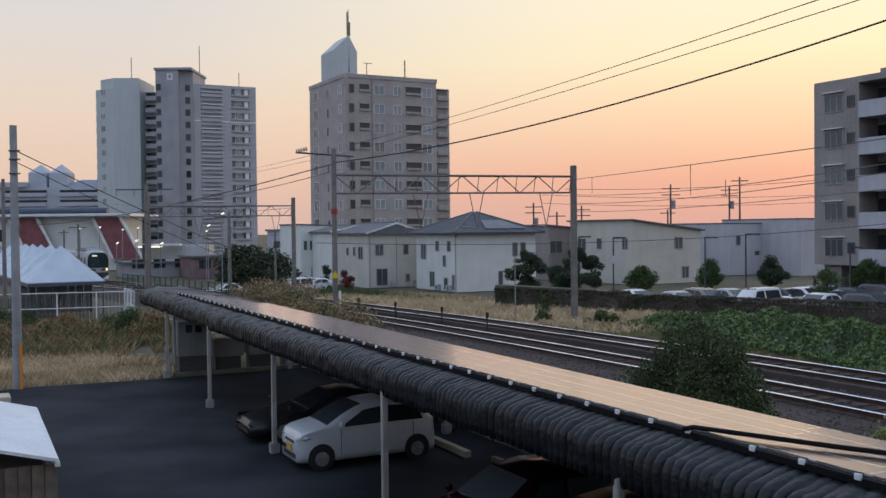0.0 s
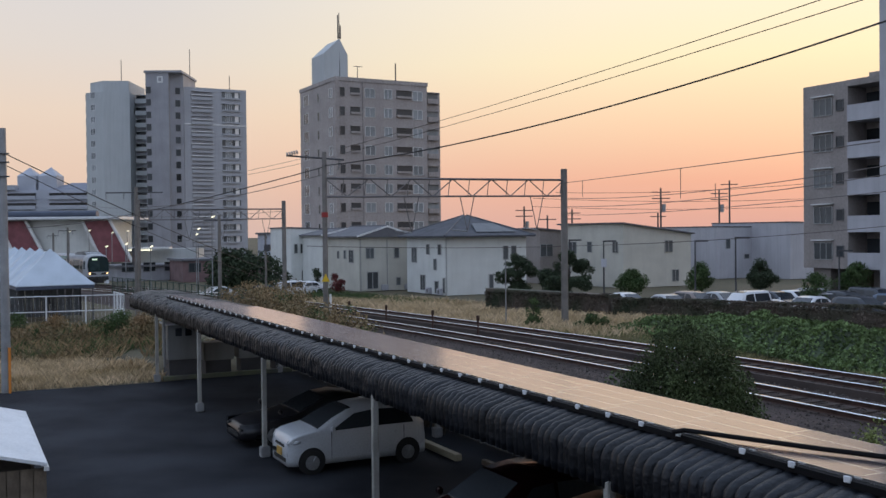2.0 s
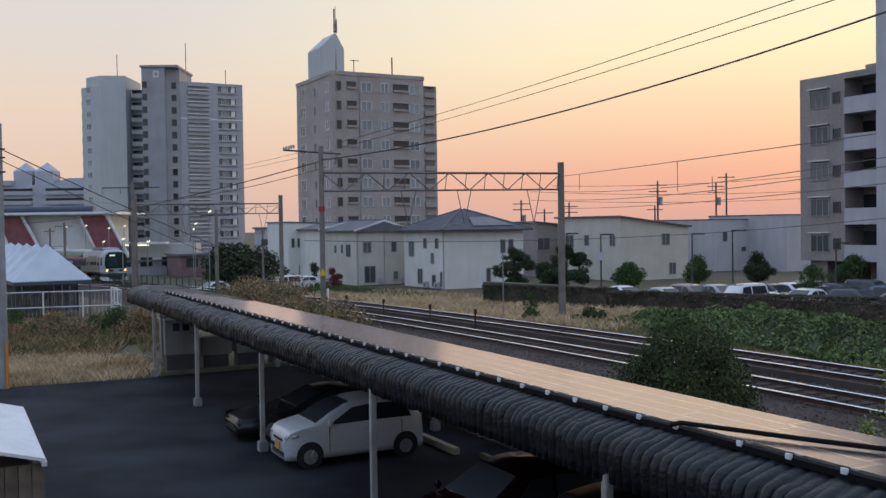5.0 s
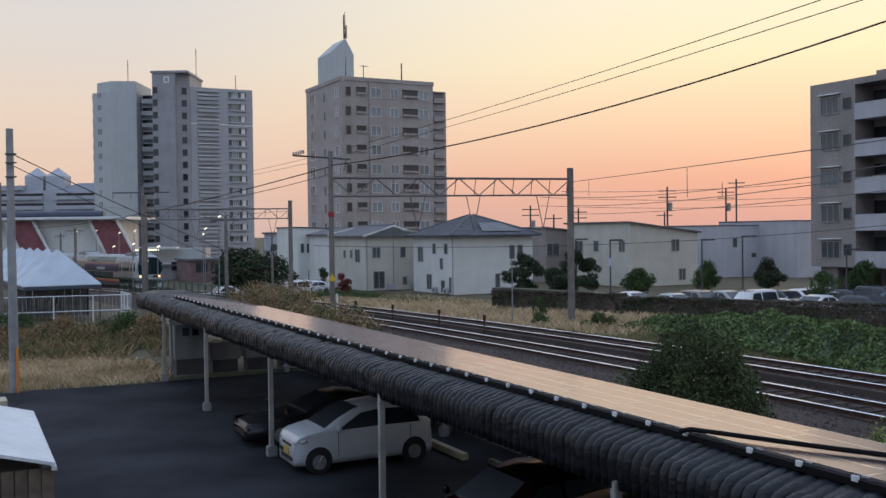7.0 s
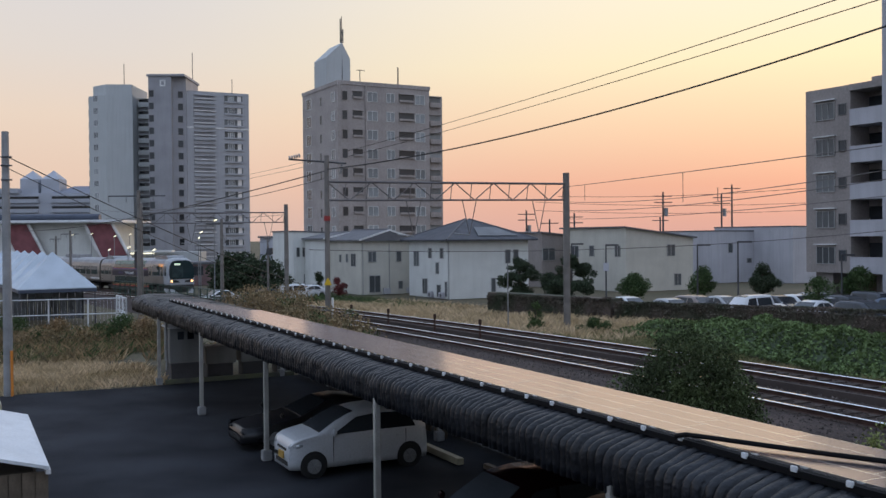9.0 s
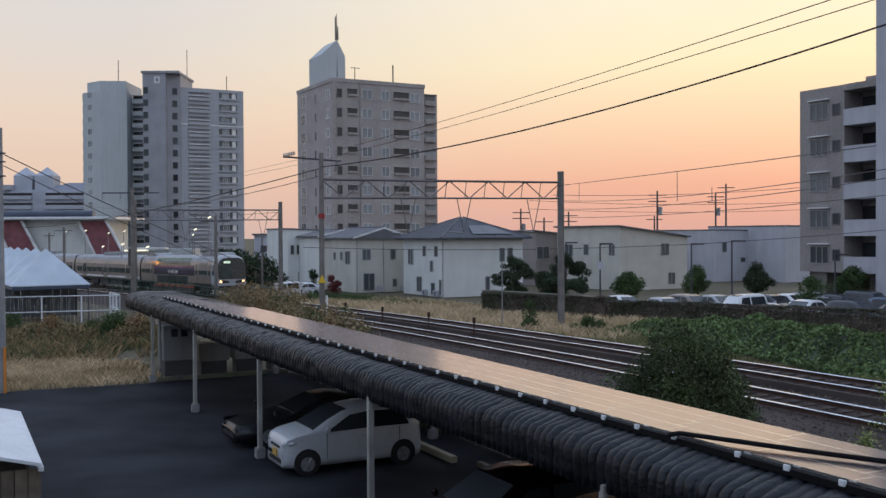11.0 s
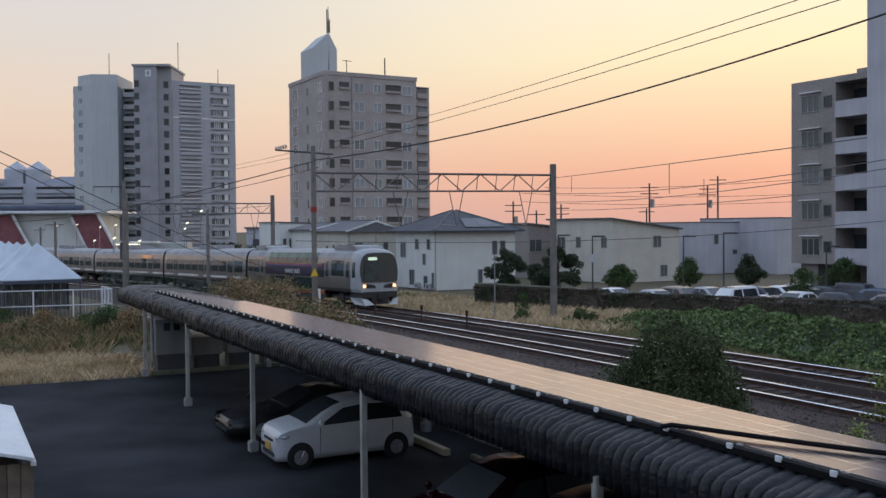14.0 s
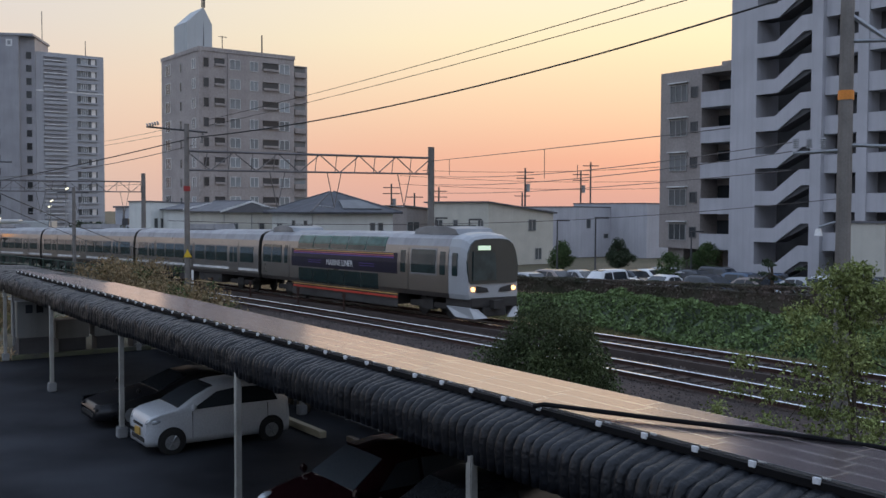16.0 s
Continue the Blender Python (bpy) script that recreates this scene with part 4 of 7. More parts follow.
# ---- train ----
def car_profile():
    """Half section of a car body: across, up."""
    return [(1.36, 0.95), (1.43, 1.15), (1.43, 2.3), (1.40, 2.75), (1.34, 3.1), (1.20, 3.42), (0.9, 3.60), (0.45, 3.68), (0.0, 3.70)]


def car_body(bm, y0, y1):
    half = car_profile()
    sec = [(-x, z) for x, z in half] + [(x, z) for x, z in half[-2::-1]]
    a = [bm.verts.new((x, y0, z)) for x, z in sec]
    b = [bm.verts.new((x, y1, z)) for x, z in sec]
    k = len(sec)
    for i in range(k - 1):
        f = bm.faces.new((a[i], a[i + 1], b[i + 1], b[i]))
        f.material_index = 1 if 4 <= i <= 11 else 0
    f = bm.faces.new((a[-1], a[0], b[0], b[-1])); f.material_index = 2
    bm.faces.new(a[::-1]).material_index = 0
    bm.faces.new(b).material_index = 0


def add_bogies(car):
    for y in (-6.9, 6.9):
        bm = bmesh.new()
        for sx in (-1, 1):
            box(bm, sx * 0.98 - 0.09, sx * 0.98 + 0.09, y - 1.5, y + 1.5, 0.42, 0.68, bevel=0.03)
            box(bm, sx * 0.98 - 0.14, sx * 0.98 + 0.14, y - 0.4, y + 0.4, 0.35, 0.8)
        box(bm, -0.9, 0.9, y - 0.3, y + 0.3, 0.45, 0.85)
        bg = part("bogie", bm, TRAIN_DARK, car)
        for dy in (-1.05, 1.05):
            bm = bmesh.new()
            for sx in (-1, 1):
                tube(bm, [(sx * 0.56 - 0.06, y + dy, 0.43), (sx * 0.56 + 0.06, y + dy, 0.43)], 0.43, 16)
            tube(bm, [(-0.56, y + dy, 0.43), (0.56, y + dy, 0.43)], 0.08, 8)
            part("wheelset", bm, TRAIN_DARK, bg)
    bm = bmesh.new()
    for x0, x1, ya, yb, z0 in ((-1.3, -0.5, -4.6, -1.2, 0.4), (-1.3, -0.4, -0.4, 2.0, 0.35), (-1.3, -0.5, 2.6, 4.8, 0.45), (0.4, 1.3, -4, 4.5, 0.4)):
        box(bm, x0, x1, ya, yb, z0, 0.96, bevel=0.03)
    part("equipment_box", bm, TRAIN_DARK, car)


def panel_on_side(car, name, y0, y1, z0, z1, material, lift=0.012, x=1.43, label=""):
    for sx in (-1, 1):
        bm = bmesh.new()
        zs = [z0] + [z for _, z in car_profile() if z0 < z < z1] + [z1]

        def skin(z):
            pr = car_profile()
            for (xa, za), (xb, zb) in zip(pr, pr[1:]):
                if za <= z <= zb:
                    return xa + (xb - xa) * (z - za) / (zb - za)
            return x

        r = [[bm.verts.new((sx * (skin(z) + e), y, z)) for z in zs for e in (-0.03, lift)] for y in (y0, y1)]
        for i in range(len(zs) - 1):
            a, b = 2 * i, 2 * i + 2
            bm.faces.new((r[0][a + 1], r[1][a + 1], r[1][b + 1], r[0][b + 1]))
        for row in r:
            for i in range(len(zs) - 1):
                bm.faces.new((row[2 * i], row[2 * i + 1], row[2 * i + 3], row[2 * i + 2]))
        bm.faces.new((r[0][0], r[0][1], r[1][1], r[1][0]))
        bm.faces.new((r[0][-1], r[0][-2], r[1][-2], r[1][-1]))
        part(name, bm, material, car, label)


def build_plain_car():
    car = thing("train_carriage", "stainless steel commuter carriage with green-tinted windows", "train carriage", group="train carriages")
    bm = bmesh.new()
    car_body(bm, -9.85, 9.85)
    part("body", bm, [TRAIN_STEEL, TRAIN_ROOF, TRAIN_DARK], car)
    panel_on_side(car, "waist_band", -9.8, 9.8, 1.28, 1.42, FRAME_WHITE, label="white waist band")
    for y in (-6.6, 0.0, 6.6):
        panel_on_side(car, "door", y - 0.65, y + 0.65, 1.12, 2.95, TRAIN_STEEL, 0.02)
        panel_on_side(car, "door_window", y - 0.5, y - 0.06, 1.75, 2.65, TRAIN_GLASS, 0.03)
        panel_on_side(car, "door_window", y + 0.06, y + 0.5, 1.75, 2.65, TRAIN_GLASS, 0.03)
    for y0, y1 in ((-5.7, -0.9), (0.9, 5.7), (-9.2, -7.5), (7.5, 9.2)):
        panel_on_side(car, "window_band", y0, y1, 1.78, 2.68, TRAIN_GLASS)
    for y in (-4.1, -2.5, 2.5, 4.1):
        panel_on_side(car, "mullion", y - 0.05, y + 0.05, 1.78, 2.68, TRAIN_STEEL, 0.025)
    bm = bmesh.new()
    box(bm, -0.75, 0.75, -2.4, 2.4, 3.62, 4.02, bevel=0.08)
    part("air_conditioner", bm, TRAIN_ROOF, car)
    bm = bmesh.new()
    box(bm, -0.85, 0.85, 9.85, 10.12, 1.1, 3.3); box(bm, -0.85, 0.85, -10.12, -9.85, 1.1, 3.3)
    part("gangway", bm, TRAIN_DARK, car)
    add_bogies(car)
    return car


def build_lead_car():
    car = thing("train_lead_car", "silver double-deck driving car with navy band and panoramic windows", "train carriage", group="train carriages")
    bm = bmesh.new()
    car_body(bm, -8.9, 9.85)
    part("body", bm, [TRAIN_STEEL, TRAIN_ROOF, TRAIN_DARK], car)
    # rounded cab: sections shrink towards the front
    bm = bmesh.new()
    half = car_profile()
    rings = []
    for y, kx, top in ((-8.9, 1.0, 3.70), (-9.3, 1.0, 3.70), (-9.6, 0.99, 3.67), (-9.85, 0.955, 3.58), (-10.0, 0.89, 3.43)):
        sec = [(-x * kx, 0.95 + (z - 0.95) * (top - 0.95) / 2.75) for x, z in half] + [(x * kx, 0.95 + (z - 0.95) * (top - 0.95) / 2.75) for x, z in half[-2::-1]]
        rings.append([bm.verts.new((x, y - 0.18 * (1 - (z / 3.7)) * (1 if y < -9 else 0), z)) for x, z in sec])
    for a, b in zip(rings, rings[1:]):
        for i in range(len(a) - 1):
            bm.faces.new((a[i], b[i], b[i + 1], a[i + 1]))
        bm.faces.new((a[0], a[-1], b[-1], b[0]))
    bm.faces.new(rings[-1])
    part("cab", bm, TRAIN_WHITE, car, "silver-white rounded cab", smooth=False)
    # windscreen, recessed black mask
    bm = bmesh.new()
    out = [(-1.16, 1.58), (1.16, 1.58), (1.25, 1.68), (1.30, 2.1), (1.29, 2.5), (1.22, 2.9), (1.08, 3.2), (0.82, 3.38), (0.4, 3.43), (-0.4, 3.43), (-0.82, 3.38), (-1.08, 3.2), (-1.22, 2.9), (-1.29, 2.5), (-1.30, 2.1), (-1.25, 1.68)]
    f0 = [bm.verts.new((x, -10.06 - 0.18 * (1 - z / 3.7) , z)) for x, z in out]
    f1 = [bm.verts.new((x * 0.99, -9.5, z)) for x, z in out]
    bm.faces.new(f0[::-1])
    for i in range(len(out)):
        bm.faces.new((f0[i], f0[(i + 1) % len(out)], f1[(i + 1) % len(out)], f1[i]))
    ws = part("windscreen", bm, TRAIN_GLASS, car, "large dark windscreen")
    # teal plate over one half of the glass: a painted reflection
    bm = bmesh.new()
    slab_plate(bm, ((-1.1, -10.18, 1.72), (0.12, -10.18, 1.72), (0.12, -10.13, 2.9), (-1.02, -10.13, 2.9)), (0, -0.02, 0))
    part("windscreen_reflection", bm, SCREEN_TEAL, ws)
    bm = bmesh.new()
    box(bm, -0.75, -0.15, -10.15, -10.08, 2.96, 3.14)
    part("destination_sign", bm, LAMP_SIGN, ws, "lit destination sign")
    for sx in (-1, 1):
        bm = bmesh.new()
        tube(bm, [(sx * 1.05, -10.0, 1.36), (sx * 1.05, -10.17, 1.36)], [0.10, 0.085], 14)
        part("headlight", bm, LAMP_WARM, car, "glowing warm headlight")
        bm = bmesh.new()
        slab_plate(bm, ((sx * 0.90, -10.14, 1.22), (sx * 0.25, -10.14, 1.22), (sx * 0.35, -10.14, 1.40), (sx * 0.90, -10.14, 1.50)), (0, -0.02, 0))
        part("lamp_housing", bm, TRAIN_DARK, car)
        bm = bmesh.new()
        slab_plate(bm, ((sx * 1.32, -8.6, 0.62), (sx * 1.28, -10.2, 0.62), (sx * 1.15, -10.35, 0.16), (sx * 1.30, -9.2, 0.2)), (-sx * 0.06, 0, 0))
        slab_plate(bm, ((sx * 1.28, -10.2, 0.60), (sx * 0.92, -10.3, 0.55), (sx * 0.50, -10.42, 0.18), (sx * 1.15, -10.35, 0.16)), (0, 0.06, 0))
        part("skirt", bm, CAR_WHITE, car, "white pilot skirt")
    bm = bmesh.new()
    box(bm, -1.22, 1.22, -10.2, -8.4, 0.60, 1.0, bevel=0.04)
    box(bm, -0.6, 0.6, -10.22, -9.9, 0.22, 0.62, bevel=0.03)
    box(bm, -0.25, 0.25, -10.5, -10.0, 0.55, 0.9)
    part("coupler", bm, TRAIN_DARK, car)
    # side: navy band over the double-deck part
    panel_on_side(car, "navy_band", -4.9, 5.9, 1.80, 2.74, TRAIN_NAVY, 0.012, label="navy band with coloured stripes")
    for z, st in ((2.66, STRIPE_GOLD), (2.57, STRIPE_PINK), (2.49, STRIPE_PURPLE)):
        panel_on_side(car, "stripe", -4.6, 5.6, z, z + 0.05, st, 0.022)
    for z in (2.16, 2.05):
        panel_on_side(car, "stripe", 2.5, 3.9, z, z + 0.025, STRIPE_PURPLE, 0.022)
        panel_on_side(car, "stripe", -2.9, -1.5, z, z + 0.025, STRIPE_PURPLE, 0.022)
    panel_on_side(car, "lower_skirt", -4.9, 5.9, 0.30, 0.96, TRAIN_DARK, -0.01, label="dark skirt of the lower deck")
    panel_on_side(car, "stripe", -4.9, 5.7, 0.86, 0.91, STRIPE_GOLD, 0.012)
    panel_on_side(car, "stripe", -4.9, 5.7, 0.70, 0.80, STRIPE_RED, 0.012)
    for i in range(5):
        y0 = -3.8 + 1.81 * i
        panel_on_side(car, "upper_window", y0, y0 + 1.74, 2.78, 3.46, TEAL_GLASS, 0.02, label="curved upper deck window")
        # darker glass strip along the bottom of each upper window
        panel_on_side(car, "dark_lower_strip", y0 + 0.04, y0 + 1.70, 2.80, 3.02, TRAIN_GLASS, 0.026)
    for i in range(5):
        y0 = -3.2 + 1.66 * i
        panel_on_side(car, "lower_window", y0, y0 + 1.58, 1.0, 1.74, TRAIN_GLASS, 0.02)
    for y in (-5.4, -8.5):
        panel_on_side(car, "door", y - 0.42, y + 0.42, 1.0, 2.98, TRAIN_STEEL, 0.02)
        panel_on_side(car, "door_window", y - 0.2, y + 0.2, 1.9, 2.88, TRAIN_GLASS, 0.03)
    panel_on_side(car, "window_frame", -8.05, -6.0, 1.85, 3.0, STEEL, 0.014)
    panel_on_side(car, "window", -7.98, -6.07, 1.93, 2.94, TRAIN_GLASS, 0.024)
    panel_on_side(car, "window", -9.55, -9.2, 1.9, 2.85, TRAIN_GLASS, 0.03)
    panel_on_side(car, "door", 6.2, 7.0, 1.0, 2.98, TRAIN_STEEL, 0.02)
    panel_on_side(car, "door_window", 6.4, 6.8, 1.9, 2.88, TRAIN_GLASS, 0.03)
    panel_on_side(car, "window", 7.2, 9.6, 1.9, 2.88, TRAIN_GLASS, 0.02)
    panel_on_side(car, "mullion", 8.37, 8.43, 1.9, 2.88, TRAIN_STEEL, 0.03)
    for y0, y1 in ((-9.0, -5.6), (6.6, 9.3)):
        bm = bmesh.new()
        body = [(y0, 3.60), (y0 + 0.25, 3.82), (y0 + 0.9, 3.93), (y1 - 0.9, 3.95), (y1 - 0.1, 3.80), (y1, 3.60)]
        slab_plate(bm, [(-0.95, y, z) for y, z in body], (1.9, 0, 0))
        unit = part("air_conditioner", bm, STEEL, car)
        for x in (-0.7, 0.1):
            bm = bmesh.new()
            box(bm, x, x + 0.6, y0 + 1.0, y0 + 2.0, 3.93, 3.97)
            part("fan_grille", bm, TRAIN_DARK, unit)
    # lettering of the train's name on the navy band
    cu = bpy.data.curves.new("lettering", "FONT")
    cu.body, cu.size, cu.extrude, cu.align_x = "MARINE LINER", 0.42, 0.004, "CENTER"
    tmp = bpy.data.objects.new("lettering", cu)
    me = bpy.data.meshes.new_from_object(tmp)
    bpy.data.objects.remove(tmp)
    me.materials.append(LETTER_WHITE)
    t = new("lettering", me)
    t.parent = car
    t.matrix_basis = Matrix.Translation((-1.462, 0.5, 1.97)) @ pose(0, 0, 0, 90, 0, -90)
    add_bogies(car)
    return car


LETTER_WHITE = mat("white_lettering", (0.8, 0.8, 0.8), 0.5, bump=0)
SCREEN_TEAL = mat("screen_reflection", (0.035, 0.062, 0.064), 0.15, vary=0.4, scale=1.5, bump=0, spec=0.3)
CAR_LENGTH = 20.2
LEAD = build_lead_car()
PLAIN = build_plain_car()
TRAIN = [LEAD, PLAIN] + [copy_thing(PLAIN, pose(0, 0, 0)) for _ in range(4)]


def front_at(t):
    """How far up the line the train's front is."""
    return max(-2.2, 0.00088 * t ** 4 - 0.03958 * t ** 3 + 0.15511 * t ** 2 - 1.8498 * t + 92.0)


def car_pose(s_mid):
    a, b = line(s_mid - 6.9), line(s_mid + 6.9)
    mid, d = (a + b) / 2, b - a
    return pose(mid.x, mid.y, mid.z, math.degrees(math.asin(d.z / d.length)), 0, math.degrees(math.atan2(-d.x, d.y)))


def motions():
    for k, car in enumerate(TRAIN):
        walk(car, [(0.5 * i, car_pose(front_at(0.5 * i) + 10.0 + CAR_LENGTH * k)) for i in range(33)])


# ---- cars ----
def ring_at(x, prof, w, belt):
    """Half ring of a car body at x: (across, up) from sill to roof."""
    xs = [p[0] for p in prof]
    top = float(np.interp(x, xs, [p[1] for p in prof]))
    end = float(np.interp(x, [xs[0], xs[0] + 0.08, xs[0] + 0.22, xs[0] + 0.5, xs[-1] - 0.25, xs[-1]], [0.80, 0.89, 0.96, 1.0, 1.0, 0.90]))
    hw = w / 2 * end
    b = min(belt, top - 0.05)
    lean = 0.17 * max(0.0, (top - belt)) / 0.6
    return [(hw * 0.95, 0.20), (hw, 0.34), (hw, 0.62), (hw * 0.985, b), (hw - lean, top - 0.07 if top > belt + 0.1 else top - 0.025), (hw - lean - 0.10, top - 0.015), (0, top)], top


def make_car(name, label, paint, length, w, prof, belt, wheels, side_glass, screen, rear, lamp_x=0.12, plate=None, m=None, group="", r=0.27, seams=()):
    """A car along x with its front at -x; prof: (x, height) along the roof line."""
    car = thing(name, label, "car", m, group)
    bm = bmesh.new()
    st = sorted({round(float(v), 3) for v in np.linspace(prof[0][0], prof[-1][0], 26)} | {round(p[0], 3) for p in prof})
    rows = []
    for x in st:
        half, _ = ring_at(x, prof, w, belt)
        rows.append([bm.verts.new((x, -y, z)) for y, z in half] + [bm.verts.new((x, y, z)) for y, z in half[-2::-1]])
    for a, b in zip(rows, rows[1:]):
        for i in range(len(a) - 1):
            bm.faces.new((a[i], b[i], b[i + 1], a[i + 1]))
        bm.faces.new((a[-1], b[-1], b[0], a[0]))
    bm.faces.new(rows[0]); bm.faces.new(rows[-1][::-1])
    part("body", bm, paint, car, smooth=True)

    def side_panel(nm, x0, x1, lo, hi, material, lift, x0t=None, x1t=None):
        for sy in (-1, 1):
            bm = bmesh.new()
            pts = []
            for x, f in ((x0, lo), (x1, lo), (x1 if x1t is None else x1t, hi), (x0 if x0t is None else x0t, hi)):
                half, _ = ring_at(x, prof, w, belt)
                (ya, za), (yb, zb) = half[3], half[4]
                pts.append(Vector((x, sy * (ya + (yb - ya) * f + lift), za + (zb - za) * f)))
            slab_plate(bm, pts, (0, -sy * 0.02, 0))
            part(nm, bm, material, car)

    for x0, x1, x0t, x1t in side_glass:
        side_panel("side_window", x0, x1, 0.08, 0.86, GLASS, 0.008, x0t, x1t)
    for sy in (-1, 1):
        for x in seams:
            bm = bmesh.new()
            box(bm, x - 0.006, x + 0.006, sy * (w / 2 - 0.006) - 0.008, sy * (w / 2 - 0.006) + 0.008, 0.32, belt - 0.01)
            part("door_seam", bm, TYRE, car)
        for x in seams[1:]:
            bm = bmesh.new()
            box(bm, x - 0.24, x - 0.08, sy * (w / 2) - 0.02, sy * (w / 2) + 0.02, belt - 0.16, belt - 0.12, bevel=0.008)
            part("door_handle", bm, paint, car)
    for nm, (x0, x1) in (("windscreen", screen), ("rear_window", rear)):
        bm = bmesh.new()
        cuts = sorted({x0, x1} | {p[0] for p in prof if x0 < p[0] < x1})
        for xa, xb in zip(cuts, cuts[1:]):
            pts = []
            for x in (xa, xb):
                half, top = ring_at(x, prof, w, belt)
                for sy in (-1, 1):
                    pts.append(Vector((x, sy * (half[5][0] - 0.02), top + 0.008)))
            slab_plate(bm, [pts[i] for i in (0, 1, 3, 2)], (0, 0, -0.03))
        part(nm, bm, GLASS, car)
    for x in wheels:
        for sy in (-1, 1):
            y = sy * (w / 2 - 0.07)
            bm = bmesh.new()
            tube(bm, [(x, y - sy * 0.1, r + 0.03), (x, y + sy * 0.074, r + 0.03)], r + 0.045, 24)
            part("wheel_arch", bm, TYRE, car)
            bm = bmesh.new()
            tube(bm, [(x, y - sy * 0.08, r), (x, y + sy * 0.085, r)], r, 20)
            wh = part("wheel", bm, TYRE, car)
            bm = bmesh.new()
            tube(bm, [(x, y, r), (x, y + sy * 0.095, r)], [r * 0.66, r * 0.62], 14)
            for k in range(6):
                a = k * 1.047
                tube(bm, [(x, y + sy * 0.10, r), (x + math.cos(a) * r * 0.6, y + sy * 0.098, r + math.sin(a) * r * 0.6)], 0.02, 5)
            part("rim", bm, STEEL, wh)
    x0 = prof[0][0]
    for sy in (-1, 1):
        bm = bmesh.new()
        hw = w / 2
        low = prof[1][1] < 0.6
        if low:
            box(bm, x0 + 0.0, x0 + 0.1, sy * (hw * 0.70) - 0.14, sy * (hw * 0.70) + 0.14, 0.46, 0.52, bevel=0.02)
        else:
            bmesh.ops.create_uvsphere(bm, u_segments=16, v_segments=10, radius=1.0, matrix=pose(x0 + 0.19, sy * hw * 0.76, 0.735, 0, -12, sy * 28) @ Matrix.Diagonal((0.21, 0.135, 0.105, 1)))
        part("headlight", bm, TYRE if low else LENS, car, "clear headlight")
        bm = bmesh.new()
        box(bm, x0 + 0.95, x0 + 1.05, sy * (hw + 0.07) - 0.07, sy * (hw + 0.07) + 0.07, belt + 0.02, belt + 0.15, bevel=0.03)
        part("mirror", bm, paint, car)
    bm = bmesh.new()
    box(bm, x0 - 0.012, x0 + 0.06, -w * 0.22, w * 0.22, *((0.34, 0.40) if low else (0.60, 0.66)), bevel=0.01)
    box(bm, x0 - 0.012, x0 + 0.06, -w * 0.3, w * 0.3, 0.27, 0.37, bevel=0.01)
    part("grille", bm, TYRE, car)
    if plate:
        bm = bmesh.new()
        box(bm, x0 - 0.03, x0 + 0.0, -0.165, 0.165, 0.40, 0.565)
        part("number_plate", bm, plate, car, "plain plate")
    return car


KEI = [(-1.70, 0.52), (-1.695, 0.66), (-1.67, 0.77), (-1.60, 0.855), (-1.46, 0.915), (-1.25, 0.96), (-1.0, 1.01), (-0.62, 1.225), (-0.25, 1.385), (0.1, 1.455), (0.5, 1.48), (0.9, 1.475), (1.3, 1.44), (1.5, 1.38), (1.60, 1.22), (1.67, 0.95), (1.70, 0.6)]
COUPE = [(-2.2, 0.46), (-2.1, 0.56), (-1.6, 0.66), (-1.0, 0.74), (-0.7, 0.80), (0.15, 1.16), (0.6, 1.21), (1.1, 1.14), (1.8, 0.90), (2.1, 0.86), (2.2, 0.6)]
SEDAN = [(-2.15, 0.6), (-2.05, 0.74), (-1.2, 0.90), (-0.95, 0.95), (-0.2, 1.40), (0.3, 1.47), (0.9, 1.44), (1.5, 1.10), (2.0, 1.02), (2.15, 0.6)]
WAGON = [(-1.95, 0.62), (-1.85, 0.80), (-1.2, 0.96), (-0.95, 1.02), (-0.25, 1.48), (0.2, 1.55), (1.4, 1.53), (1.75, 1.42), (1.9, 1.0), (1.95, 0.6)]
VAN = [(-1.75, 0.62), (-1.70, 0.85), (-1.25, 1.0), (-0.75, 1.62), (-0.3, 1.72), (1.5, 1.72), (1.68, 1.55), (1.74, 1.0), (1.75, 0.6)]


LENS = mat("lamp_lens", (0.42, 0.45, 0.47), 0.15, 0.4, vary=0.2, scale=6, bump=0, spec=0.6)


def build_lot_cars():
    make_car("kei_car", "small white hatchback parked under the carport", CAR_WHITE, 3.4, 1.475, KEI, 0.93, (-1.17, 1.21),
             [(-0.72, 0.36, -0.10, 0.36), (0.43, 1.38, 0.43, 1.24)], (-1.0, -0.14), (1.54, 1.61), plate=PLATE_YELLOW, m=lot_pose(8.38, 21.75), seams=(-0.70, 0.40, 1.12))
    make_car("coupe", "low black coupe parked under the carport", CAR_BLACK, 4.4, 1.7, COUPE, 0.82, (-1.35, 1.2),
             [(-0.4, 0.5, 0.15, 0.55)], (-0.65, 0.1), (1.15, 1.7), m=lot_pose(8.65, 25.1), r=0.3)
    make_car("maroon_car", "dark maroon hatchback parked under the carport", CAR_MAROON, 3.9, 1.69, WAGON, 0.98, (-1.25, 1.25),
             [(-0.5, 0.3, -0.1, 0.3), (0.38, 1.3, 0.38, 1.2)], (-0.9, -0.3), (1.5, 1.72), m=lot_pose(8.3, 13.9), r=0.29)
    make_car("black_wagon", "black station wagon parked under the carport", CAR_BLACK, 3.9, 1.69, WAGON, 0.98, (-1.25, 1.25),
             [(-0.5, 0.3, -0.1, 0.3), (0.38, 1.3, 0.38, 1.2)], (-0.9, -0.3), (1.5, 1.72), m=lot_pose(8.4, 11.5), r=0.29)


build_lot_cars()


